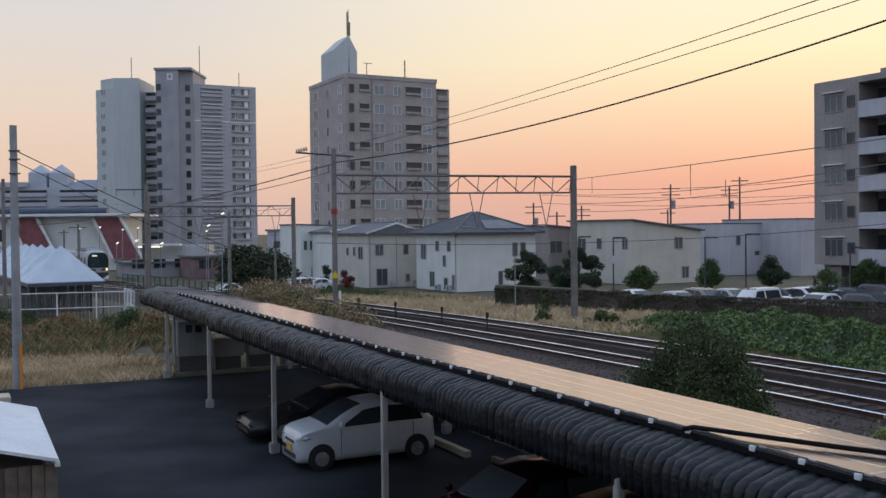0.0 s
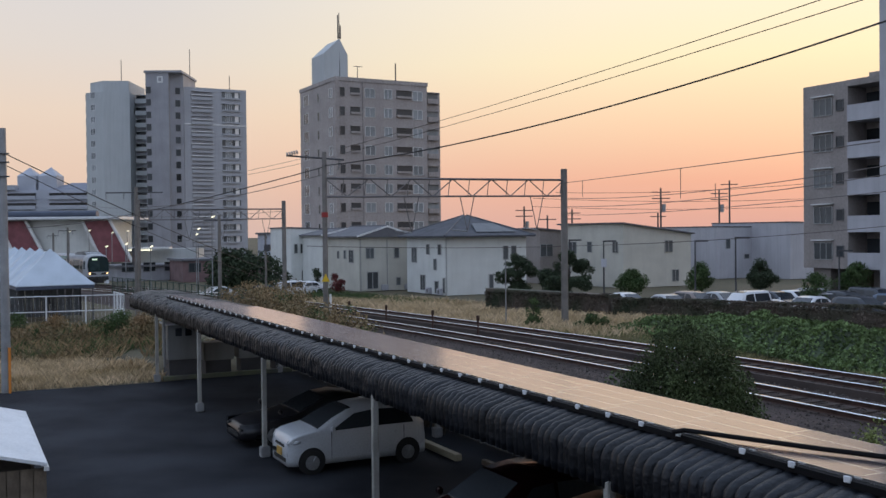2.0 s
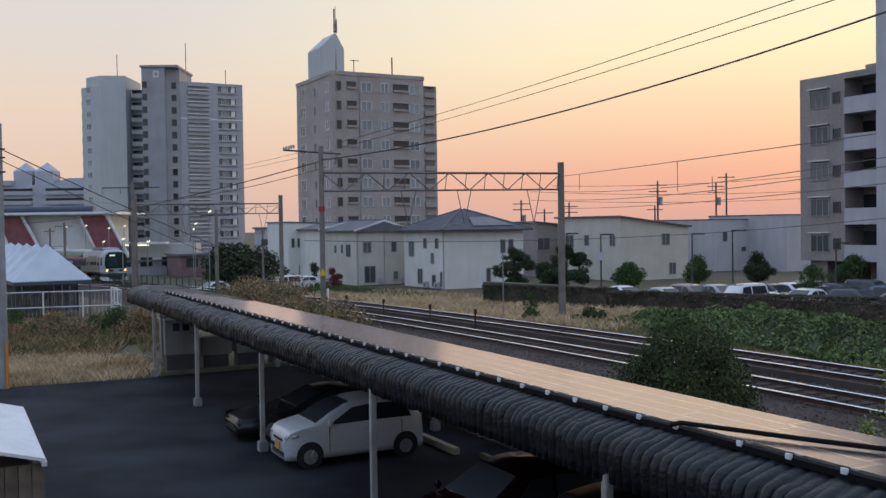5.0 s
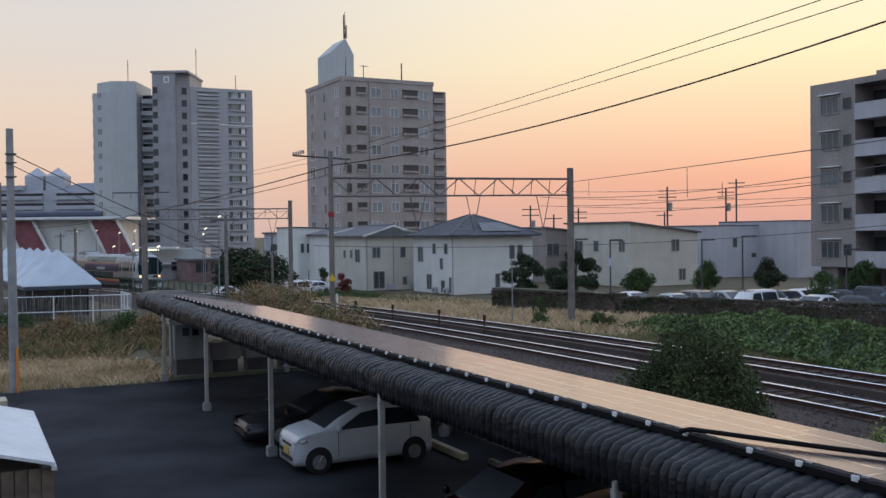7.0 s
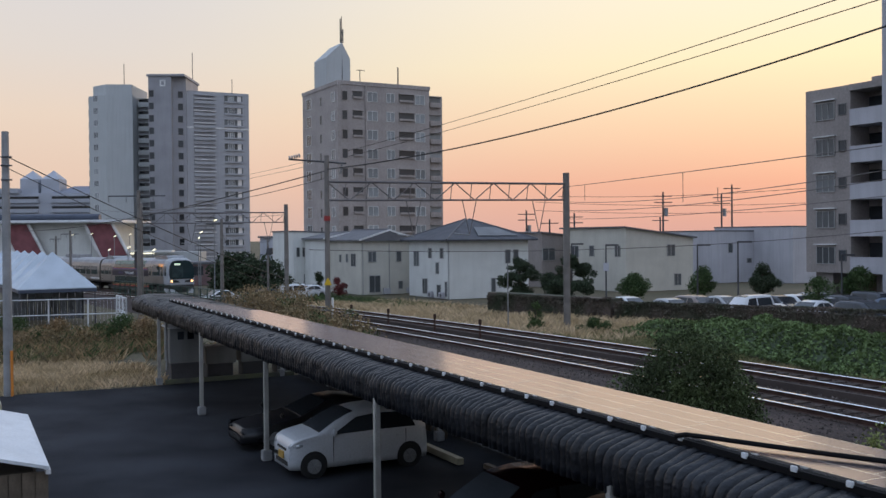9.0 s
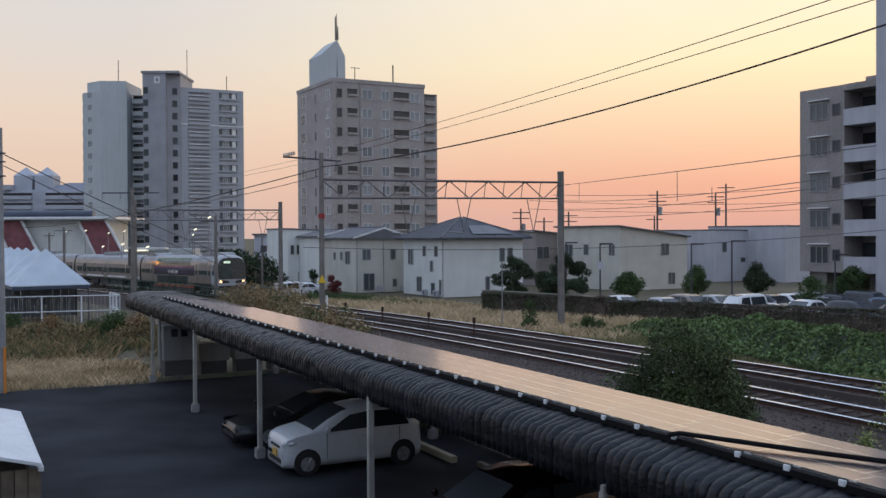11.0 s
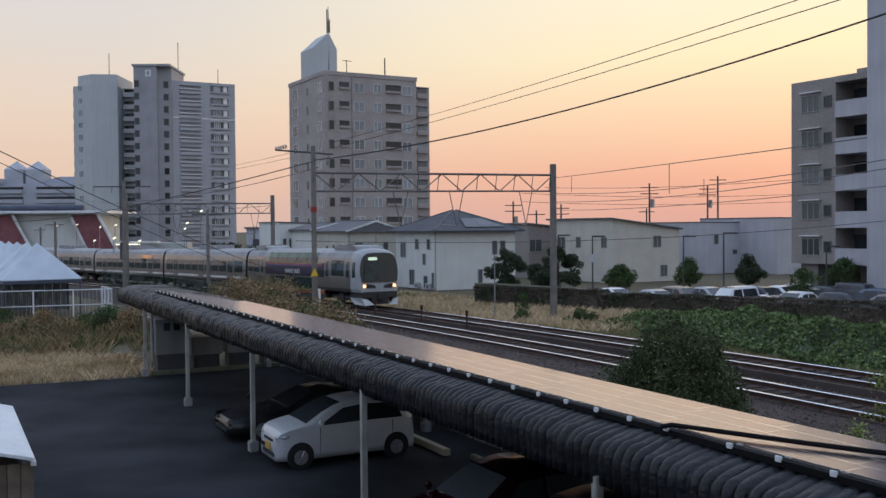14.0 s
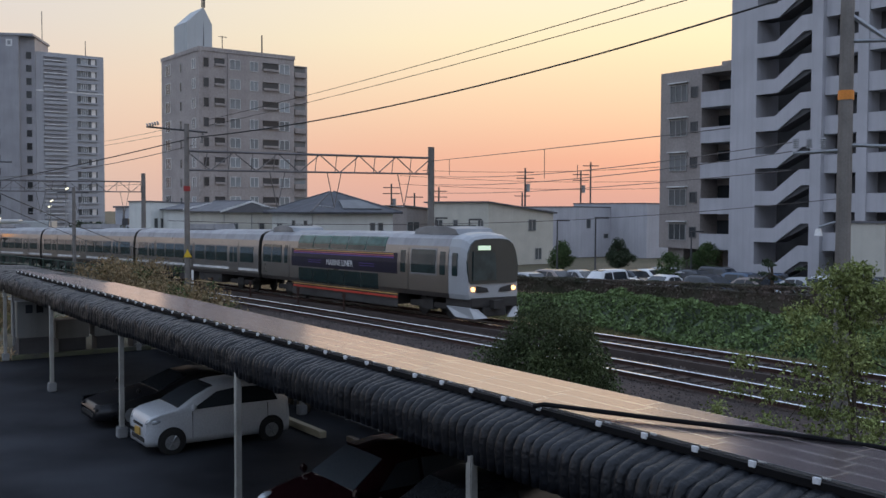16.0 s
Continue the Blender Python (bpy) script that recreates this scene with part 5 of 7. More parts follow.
def build_far_cars():
    paints = [mat("paint_%s" % k, c, 0.25, vary=0.05, bump=0, spec=0.6) for k, c in
              (("white", (0.62, 0.63, 0.64)), ("silver", (0.34, 0.35, 0.36)), ("bronze", (0.20, 0.16, 0.14)), ("dark", (0.03, 0.035, 0.045)), ("blue", (0.05, 0.08, 0.13)))]
    rows = [  # x, y, body, paint, turn
        (14.1, 70.5, SEDAN, 0, 118), (16.2, 66.6, SEDAN, 1, 116), (18.7, 69.2, WAGON, 2, 118), (21.0, 70.6, SEDAN, 1, 118), (20.7, 64.3, VAN, 0, 28),
        (23.0, 68.4, WAGON, 0, 118), (24.9, 70.0, SEDAN, 3, 118), (26.9, 71.8, SEDAN, 0, 118), (23.6, 61.2, SEDAN, 0, 32), (28.9, 72.6, WAGON, 1, 118),
        (26.6, 66.0, SEDAN, 0, 118), (28.7, 67.2, WAGON, 3, 120), (27.2, 61.4, SEDAN, 3, 118), (31.0, 68.4, VAN, 3, 118), (25.6, 57.6, WAGON, 3, 118),
        (30.0, 61.8, WAGON, 4, 118), (32.6, 62.6, SEDAN, 4, 118), (28.0, 56.6, SEDAN, 2, 118), (31.2, 56.4, SEDAN, 1, 118), (33.4, 57.6, SEDAN, 0, 118), (35.0, 54.5, WAGON, 3, 118)]
    made = {}
    names = {0: "white", 1: "silver", 2: "bronze", 3: "dark", 4: "blue"}
    kinds = {id(SEDAN): "saloon car", id(VAN): "boxy van", id(WAGON): "estate car"}
    for x, y, body, p, turn in rows:
        m = pose(x, y, ground_z(x, y) + (0.12 if body is not VAN else 0.12), 0, 0, turn)
        key = (id(body), p)
        if key in made:
            copy_thing(made[key], m)
        else:
            belt = 0.95 if body is not VAN else 1.0
            glass = {id(SEDAN): [(-0.55, 0.3, -0.1, 0.3), (0.36, 1.2, 0.36, 0.95)], id(WAGON): [(-0.5, 0.3, -0.1, 0.3), (0.38, 1.5, 0.38, 1.4)], id(VAN): [(-0.8, 0.1, -0.55, 0.1), (0.2, 1.5, 0.2, 1.45)]}[id(body)]
            made[key] = make_car("parked_car", "%s %s parked behind the hedge" % (names[p], kinds[id(body)]), paints[p], 4, 1.68 if body is not VAN else 1.475, body, belt, (-1.2, 1.2), glass,
                                 (body[3][0] - 0.0, body[4][0] - 0.05), (body[-4][0], body[-3][0]), m=m, group="cars behind the hedge", r=0.29)
    for x, y, k, turn in ((-21.2, 94, (id(SEDAN), 0), 35), (-17.2, 94, (id(WAGON), 3), 35), (-15.0, 99, (id(VAN), 0), 35), (-13.6, 103, (id(SEDAN), 0), 35)):
        if k in made:
            tagged(copy_thing(made[k], pose(x, y, ground_z(x, y), 0, 0, turn)), "parked car beside the station road")
    bm = bmesh.new()
    prism(bm, [(13.5, 67), (34, 46), (52, 62), (30, 86)], -0.78, -0.02)
    for v in bm.verts:
        if v.co.z > -0.5:
            v.co.z = ground_z(v.co.x, v.co.y) + 0.10
    tagged(part("far_parking_lot", bm, ASPHALT), "asphalt of the car park behind the hedge", "asphalt", kind="structure")


build_far_cars()


# ---- plants ----
def shell(rng, blobs, count, floor=-9.0, inner=0.72):
    """Spots in the outer part of a heap of round clumps."""
    out = []
    vol = [b[3] * b[4] * b[5] for b in blobs]
    while len(out) < count:
        x, y, z, a, b, c = rng.choices(blobs, vol)[0]
        d = Vector((rng.gauss(0, 1), rng.gauss(0, 1), rng.gauss(0, 1))).normalized() * rng.uniform(inner, 1.06)
        p = Vector((x + d.x * a, y + d.y * b, z + d.z * c))
        if p.z > floor:
            out.append(p)
    return out


def plant(name, label, category, m, blobs, count, leaf, material, seed, trunk=None, inner=0.6, group="", crown_label=""):
    rng = random.Random(seed)
    t = thing(name, label, category, m, group)
    bm = bmesh.new()
    leaves(bm, shell(rng, blobs, count, 0.02, inner), leaf, rng)
    part("crown", bm, material, t, crown_label)
    bm = bmesh.new()
    h, r = trunk or (blobs[0][2], 0.05)
    tube(bm, [(0, 0, -0.1), (0.02 * h, 0, h * 0.5), (0, 0.02 * h, h)], [r, r * 0.75, r * 0.45], 7)
    for b in blobs[:10]:
        s = Vector((0, 0, h * rng.uniform(0.45, 0.9)))
        e = Vector(b[:3])
        tube(bm, [s, s.lerp(e, 0.5) + Vector((0, 0, 0.05 * h)), e], [r * 0.4, r * 0.25, r * 0.1], 5)
    part("trunk", bm, BARK, t)
    return t


def clumps(rng, n, w, d, z0, z1, r0, r1, taper=0.6):
    out = []
    for _ in range(n):
        f = rng.random()
        k = 1 - taper * abs(2 * f - 0.8)
        a = rng.uniform(0, 6.28)
        q = math.sqrt(rng.random()) * k
        r = rng.uniform(r0, r1)
        out.append((math.cos(a) * q * w, math.sin(a) * q * d, z0 + (z1 - z0) * f, r, r, r * rng.uniform(0.6, 0.9)))
    return out


def build_plants():
    rng = random.Random(11)
    # round evergreen bush beside the track
    bl = [(0, 0, 1.5, 1.35, 1.2, 1.35), (-0.55, 0.1, 1.2, 1.0, 1.0, 1.1), (0.6, 0, 1.3, 1.0, 1.0, 1.2), (0.1, 0, 2.3, 0.95, 0.95, 0.85), (1.0, -0.2, 0.8, 0.8, 0.8, 0.9),
          (-1.1, 0, 0.8, 0.8, 0.8, 0.9), (-1.7, 0.1, 0.6, 0.7, 0.7, 0.7), (-1.2, 0.1, 1.6, 0.6, 0.6, 0.6), (1.3, -0.1, 0.5, 0.6, 0.7, 0.6), (-0.2, 0, 2.85, 0.5, 0.5, 0.5), (0.7, 0.0, 2.4, 0.5, 0.5, 0.5)]
    bl += clumps(rng, 18, 1.5, 1.3, 0.6, 2.9, 0.25, 0.45)
    plant("round_bush", "dense dark green bush growing beside the railway", "bush", pose(5.5, 21.3, 0.25), bl, 46000, 0.060, LEAF_BUSH, 3, inner=0.7)
    # young tree near the line
    bl = []
    for i in range(340):
        f = rng.random() ** 0.9
        a = rng.uniform(0, 6.28)
        q = rng.uniform(0.12, 1.0) * (2.55 * (1 - f) ** 0.75 + 0.2)
        r = rng.uniform(0.10, 0.24)
        bl.append((math.cos(a) * q * 1.15, math.sin(a) * q, 0.6 + 3.85 * f, r * 1.3, r * 1.3, r * 0.9))
    plant("young_tree", "slender young tree with loose yellow-green leaves", "tree", pose(8.85, 14.6, 0.1), bl, 19000, 0.060, LEAF_YOUNG, 4, (4.3, 0.04), 0.1)
    bl = clumps(rng, 40, 1.5, 0.9, 0.2, 1.7, 0.15, 0.35)
    plant("shrub", "low yellow-green shrub among the trackside weeds", "shrub", pose(6.9, 15.8, 0.2), bl, 4500, 0.085, LEAF_YOUNG, 6, (0.9, 0.03), 0.3, "trackside shrubs")
    # trees of the car park
    for x, y, w, h, mt, nm, sd, n in ((6.85, 80, 2.5, 4.6, LEAF_DARK, "round dark green garden tree", 21, 13000), (10.15, 73.5, 3.5, 4.6, LEAF_DARK, "broad dark green garden tree", 22, 20000),
                                      (15.9, 78, 1.7, 3.1, LEAF, "small round tree by the car park", 23, 6500), (23.1, 84, 1.8, 3.5, LEAF, "small round tree by the car park", 24, 6500),
                                      (28.9, 86, 1.8, 3.75, LEAF_DARK, "small dark tree by the car park", 25, 7500), (25.7, 65.5, 1.6, 3.2, LEAF, "small sparse tree by the car park", 26, 2600),
                                      (33.0, 75.5, 1.9, 3.6, LEAF, "small sparse tree by the car park", 27, 4500)):
        r2 = random.Random(sd)
        plant("garden_tree", nm, "tree", pose(x, y, ground_z(x, y)), clumps(r2, 40, w * 0.85, w * 0.85, 1.3, h - 0.25, 0.3, 0.62, 0.8), n, 0.13, mt, sd, (h * 0.8, 0.10), 0.45, "trees of the car park")
    r2 = random.Random(38)
    plant("shrub", "upright green shrub beside the gantry pole", "shrub", pose(5.75, 56.6, -0.4), clumps(r2, 16, 0.45, 0.45, 0.3, 1.9, 0.2, 0.4), 2200, 0.1, LEAF, 39, (1.6, 0.05), 0.4, "trackside shrubs")
    plant("shrub", "low green shrub in the dry grass", "shrub", pose(9.0, 54.5, -0.3), clumps(r2, 20, 1.2, 0.7, 0.2, 1.1, 0.2, 0.4), 2400, 0.1, LEAF, 40, (0.8, 0.05), 0.4, "trackside shrubs")
    # red-leaved shrub before the houses
    r2 = random.Random(35)
    plant("red_shrub", "red-leaved shrub beside the beige house", "shrub", pose(-10.2, 102, -0.9), clumps(r2, 14, 0.9, 0.8, 0.4, 2.0, 0.3, 0.5), 1500, 0.16, RED_LEAF, 36, (1.2, 0.06), 0.4)
    plant("conifer", "small dark conifer beside the white house", "tree", pose(-13.0, 108, -0.9), clumps(r2, 14, 0.5, 0.5, 0.3, 2.4, 0.3, 0.5), 1400, 0.16, LEAF_DARK, 37, (2.2, 0.06), 0.4)
    # pruned pine with bare limbs
    r2 = random.Random(31)
    pads = [(r2.uniform(-1.3, 1.3), r2.uniform(-0.8, 0.8), r2.uniform(1.2, 3.0), 0.35, 0.35, 0.12) for _ in range(14)]
    plant("pruned_pine", "pruned pine with twisted limbs and thin foliage", "tree", pose(25.9, 50.6, -0.2), pads, 1300, 0.13, LEAF_DARK, 32, (2.9, 0.13), 0.1)
    # dark tree mass by the station
    r2 = random.Random(41)
    plant("dark_tree_clump", "broad dark evergreen clump beside the station road", "tree", pose(-19.5, 100.5, -0.9), clumps(r2, 40, 4.6, 2.2, 1.0, 4.4, 0.8, 1.3, 0.3), 9000, 0.3, LEAF_DARK, 42, (3.5, 0.2), 0.5)
    # brown vine thicket
    bl = []
    for i in range(120):
        s, o = rng.uniform(7, 27), rng.uniform(-9.8, -6.8)
        p = line(s, o) - Vector(line(18, -8))
        hgt = rng.uniform(0.05, 1.0) * 2.1 * (1 - (abs(s - 18.5) / 12.5) ** 2)
        bl.append((p.x, p.y, hgt + 0.1, 0.75, 0.75, 0.5))
    p = line(18, -8)
    plant("vine_thicket", "tangled brown withering vines and weeds", "thicket", pose(p.x, p.y, 0.3), bl, 17000, 0.12, LEAF_BROWN, 51, (0.6, 0.03), 0.3)
    bl = [(b[0] + rng.uniform(-1, 1), b[1] + rng.uniform(-1, 1), b[2], 0.6, 0.6, 0.4) for b in bl[:26]]
    plant("green_weeds", "green weeds mixed into the brown vines", "weeds", pose(p.x + 0.5, p.y - 0.6, 0.25), bl, 2600, 0.12, LEAF, 52, (0.5, 0.03), 0.3)
    # shrubs on the vacant plot
    for k, (x, y, w, h, mt, nm) in enumerate(((-19.5, 50, 2.2, 1.3, LEAF_BROWN, "brown"), (-16.8, 52, 1.8, 1.5, LEAF, "green"), (-24, 54, 2.4, 1.4, LEAF, "green"), (-15.0, 50, 1.5, 1.3, LEAF_BROWN, "brown"), (-21.8, 48, 2.0, 1.0, LEAF_BROWN, "brown"), (-27, 52, 2.0, 1.2, LEAF_BROWN, "brown"))):
        r2 = random.Random(90 + k)
        plant("shrub", "low %s shrub on the vacant plot" % nm, "shrub", pose(x, y, ground_z(x, y)), clumps(r2, 22, w, w * 0.7, 0.15, h, 0.3, 0.6), 3200, 0.1, mt, 190 + k, (h * 0.6, 0.04), 0.3, "plot shrubs")
    # weeds on the near shoulder
    bl = [(x, 0.4 * math.sin(x * 3), 0.25, 0.35, 0.4, 0.35) for x in np.arange(-2.2, 2.4, 0.5)]
    p = line(0.5, -7.6)
    plant("green_weeds", "clump of green weeds on the track shoulder", "weeds", pose(p.x, p.y, p.z - 1.0, 0, 0, 115), bl, 1500, 0.1, LEAF_YOUNG, 53, (0.4, 0.02), 0.2)
    p = line(-9, -7.8)
    plant("green_weeds", "sparse weeds on the track shoulder", "weeds", pose(p.x, p.y, p.z - 1.0, 0, 0, 115), bl[:5], 500, 0.1, LEAF_BROWN, 54, (0.4, 0.02), 0.2)
    # ivy bank along the far side of the line
    def foot(s):
        return 3.4 + 3.9 * smooth(-16, 6, s)

    def bank(s, o):
        """A point on the bank, o metres in from its foot; it rises to a crest and fades up the line."""
        fade = 0.3 + 0.7 * smooth(10, 1, s)
        h = (0.95 * smooth(0, 2.4, o) - 0.12 * max(0.0, o - 3.2)) * fade + 0.55 * noise.noise(Vector((s * 0.6, o * 0.6, 3))) * smooth(0, 1.0, o)
        q = line(s, foot(s) + o)
        q.z = max(-0.2, rail_z(s) - 0.5 + h)
        return q, h

    bm = bmesh.new()
    r2 = random.Random(61)
    spots = []
    while len(spots) < 46000:
        s, o = r2.uniform(-34, 9), r2.uniform(0, 5.2)
        q, hgt = bank(s, o)
        q.z += r2.uniform(-0.13, 0.06) + 0.16 * noise.noise(Vector((s * 2.1, o * 2.1, 8)))
        spots.append(q)
    leaves(bm, spots, 0.155, r2, 0.9)
    tagged(part("ivy_bank", bm, LEAF_IVY), "bank overgrown with broad green ivy leaves", "ivy", kind="stuff")
    # dark green sheet below the ivy: shade between the leaves as colour
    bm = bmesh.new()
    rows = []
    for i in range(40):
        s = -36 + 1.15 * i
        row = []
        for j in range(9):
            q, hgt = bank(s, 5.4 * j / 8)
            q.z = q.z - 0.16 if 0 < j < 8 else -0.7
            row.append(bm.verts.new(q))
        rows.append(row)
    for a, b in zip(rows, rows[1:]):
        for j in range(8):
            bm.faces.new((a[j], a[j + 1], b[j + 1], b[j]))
    tagged(part("ivy_underlay", bm, LEAF_DARK, smooth=True), "dark green sheet under the ivy, coloured as shade between leaves", "bank", kind="structure")
    # clipped hedge before the car park
    def hedge(name, label, a, b, h, thick, count, material, seed):
        r3 = random.Random(seed)
        a, b = Vector(a), Vector(b)
        d = (b - a).normalized()
        n = Vector((-d.y, d.x, 0))
        h0 = thing(name, label, "hedge", pose(a.x, a.y, 0))
        bm = bmesh.new()
        L = (b - a).length
        sp = []
        for _ in range(count):
            t, q, z = r3.uniform(0, L), r3.uniform(-0.5, 0.5) * thick, h * (1 - r3.random() ** 3)
            if r3.random() < 0.6:
                q = r3.choice((-0.5, 0.5)) * thick
            else:
                z = h
            p = d * t + n * q
            sp.append(Vector((p.x, p.y, ground_z(a.x + p.x, a.y + p.y) + z + 0.08 * noise.noise(Vector((t, q, 0))))))
        leaves(bm, sp, 0.16, r3)
        part("foliage", bm, material, h0)
        bm = bmesh.new()
        m2 = [d * t + n * q for t, q in ((0, -0.42 * thick), (L, -0.42 * thick), (L, 0.42 * thick), (0, 0.42 * thick))]
        prism(bm, [(p.x, p.y) for p in m2], -0.9, h - 0.42)
        part("inner_growth", bm, HEDGE, h0)
    hedge("clipped_hedge", "long clipped dark red-brown hedge before the car park", (4.4, 75.5, 0), (12.2, 66.0, 0), 1.6, 1.3, 9000, HEDGE, 71)
    hedge("clipped_hedge", "long clipped dark hedge along the car park", (12.4, 65.7, 0), (31.5, 44, 0), 1.38, 1.4, 16000, HEDGE, 72)


LEAF_BUSH = mat("bush_leaf", (0.085, 0.112, 0.045), 0.75, spec=0.2, vary=0.45, scale=1.5, island=0.38, bump=0)
HEDGE = mat("hedge_leaf", (0.125, 0.095, 0.08), 0.7, vary=0.3, scale=0.5, island=0.45, bump=0, tint=(0.03, 0.045, 0.02))
build_plants()


def grass(name, label, material, spots, h, seed, tilt=0.35):
    r2 = random.Random(seed)
    verts, faces = [], []
    for p in spots:
        k = h * r2.uniform(0.5, 1.3)
        a = r2.uniform(0, 6.28)
        w = Vector((math.cos(a), math.sin(a), 0)) * (0.007 + 0.012 * h)
        l = Vector((r2.gauss(0, tilt), r2.gauss(0, tilt), 1)) * k
        b = len(verts)
        verts += [p - w, p + w, p + l * 0.6 + w * 0.7, p + l + Vector((l.x, l.y, -0.1)) * 0.3]
        faces += [(b, b + 1, b + 2), (b, b + 2, b + 3)]
    me = bpy.data.meshes.new(name)
    me.from_pydata(verts, [], faces)
    me.materials.append(material)
    tagged(new(name, me), label, "grass", kind="stuff")


def build_grass():
    r2 = random.Random(81)
    def lot_spots(count, n0, n1, s0, s1):
        out = []
        for _ in range(count):
            p = lot(r2.uniform(n0, n1), r2.uniform(s0, s1))
            if noise.noise(p * 0.25) > -0.35:
                out.append(Vector((p.x, p.y, ground_z(p.x, p.y) - 0.05)))
        return out
    grass("dry_grass", "tall dry straw-coloured grass on the vacant plot", DRY_GRASS, lot_spots(90000, -30, 7.2, 37.6, 52), 0.33, 82, 0.28)
    grass("green_grass", "mixed green weeds behind the dry grass", LEAF, lot_spots(20000, -30, 11, 46, 66), 0.55, 83)
    grass("brown_weeds", "brown withered weeds behind the dry grass", LEAF_BROWN, lot_spots(26000, -32, 11, 45, 64), 0.62, 84)
    out = []
    for _ in range(22000):
        s, o = r2.uniform(6, 50), r2.uniform(3.6, 17)
        if o > 9.5 and noise.noise(Vector((s * 0.2, o * 0.3, 1))) < -0.2:
            continue
        p = line(s, o)
        out.append(Vector((p.x, p.y, max(ground_z(p.x, p.y), rail_z(s) - 0.9 - max(0.0, o - 9.5)))))
    grass("dry_grass", "dry straw-coloured grass beyond the tracks", DRY_GRASS, out, 0.55, 85)
    out = []
    for _ in range(5000):
        s, o = r2.uniform(40, 75), r2.uniform(9, 16)
        p = line(s, o)
        out.append(Vector((p.x, p.y, ground_z(p.x, p.y) - 0.05)))
    grass("green_grass", "green weeds before the houses", LEAF, out, 0.6, 86)
    out = []
    for _ in range(16000):
        s = r2.uniform(-30, 12)
        o = r2.uniform(2.4, 3.9 + 3.9 * smooth(-16, 6, s))
        if noise.noise(Vector((s * 0.35, o * 0.7, 6))) > -0.25 + 0.2 * (o < 3.2):
            p = line(s, o)
            out.append(Vector((p.x, p.y, max(0.0, rail_z(s) - 0.24 - max(0.0, o - 1.9) * 0.28))))
    grass("verge_grass", "short green grass between the ballast and the ivy", LEAF_VERGE, out, 0.26, 88)
    out = []
    for _ in range(5000):
        s, o = r2.uniform(-32, 12), r2.uniform(-10.5, -7.6)
        p = line(s, o)
        out.append(Vector((p.x, p.y, max(0, rail_z(s) - 0.9 - (abs(o) - 7.6) * 0.15))))
    grass("trackside_weeds", "low weeds on the near track shoulder", LEAF_BROWN, out, 0.28, 87)


build_grass()


# ---- poles, gantries and wires ----
def pole(name, label, x, y, z0, z1, r0, r1, material=None, parent_group="poles"):
    p = thing(name, label, "pole", pose(x, y, z0), parent_group)
    bm = bmesh.new()
    tube(bm, [(0, 0, -0.3), (0, 0, (z1 - z0) * 0.5), (0, 0, z1 - z0)], [r0, (r0 + r1) / 2, r1], 14)
    part("shaft", bm, material or POLE_CONCRETE, p, smooth=False)
    return p


def bar(parent, name, pts, r, material=DARK_STEEL, sides=6):
    bm = bmesh.new()
    tube(bm, pts, r, sides)
    return part(name, bm, material, parent)


def insulator(parent, p, q, r=0.07):
    p, q = Vector(p), Vector(q)
    bm = bmesh.new()
    n = 5
    for i in range(n):
        a, b = p.lerp(q, (i + 0.15) / n), p.lerp(q, (i + 0.85) / n)
        tube(bm, [a, b], [r, r * 0.6], 8)
    return part("insulator", bm, CONCRETE, parent)


def gantry(x0, y0, x1, y1, zl, zr, base0, base1, h0, h1, truss_from=0.0, r0=0.19, r1=0.19):
    g = thing("catenary_gantry", "steel truss gantry on concrete poles spanning the tracks", "gantry", pose(x0, y0, 0), "catenary gantries")
    q = Vector((x1 - x0, y1 - y0, 0))
    bm = bmesh.new(); tube(bm, [(0, 0, base0), (0, 0, h0)], [r0, r0 * 0.8], 14); part("pole", bm, POLE_CONCRETE, g)
    bm = bmesh.new(); tube(bm, [(q.x, q.y, base1), (q.x, q.y, h1)], [r1 * 1.1, r1 * 1.0], 14); part("pole", bm, POLE_CONCRETE, g)
    def at(f, up):
        return Vector((q.x * f, q.y * f, zl + (zr - zl) * f + up))
    bar(g, "top_chord", [at(0, 0), at(1, 0)], 0.07, GANTRY_STEEL)
    bar(g, "bottom_chord", [at(0, -0.95), at(1, -0.95)], 0.055, GANTRY_STEEL)
    n = 12
    for i in range(n):
        a, b = i / n, (i + 1) / n
        if i % 2 == 0:
            bar(g, "brace", [at(a, 0), at(b, -0.95)], 0.03, GANTRY_STEEL)
        else:
            bar(g, "brace", [at(a, -0.95), at(b, 0)], 0.03, GANTRY_STEEL)
        bar(g, "strut", [at(b - 0.012, 0), at(b - 0.02, -0.95)], 0.022, GANTRY_STEEL)
    for f in (0.33, 0.56, 0.87):
        a, b, c = at(f - 0.03, -0.95), at(f + 0.03, -0.95), at(f, -2.9)
        bar(g, "drop_arm", [a, c], 0.025, GANTRY_STEEL)
        bar(g, "drop_arm", [b, c], 0.025, GANTRY_STEEL)
        insulator(g, c, c + Vector((-0.9, -0.5, 0.1)), 0.05)
    return g


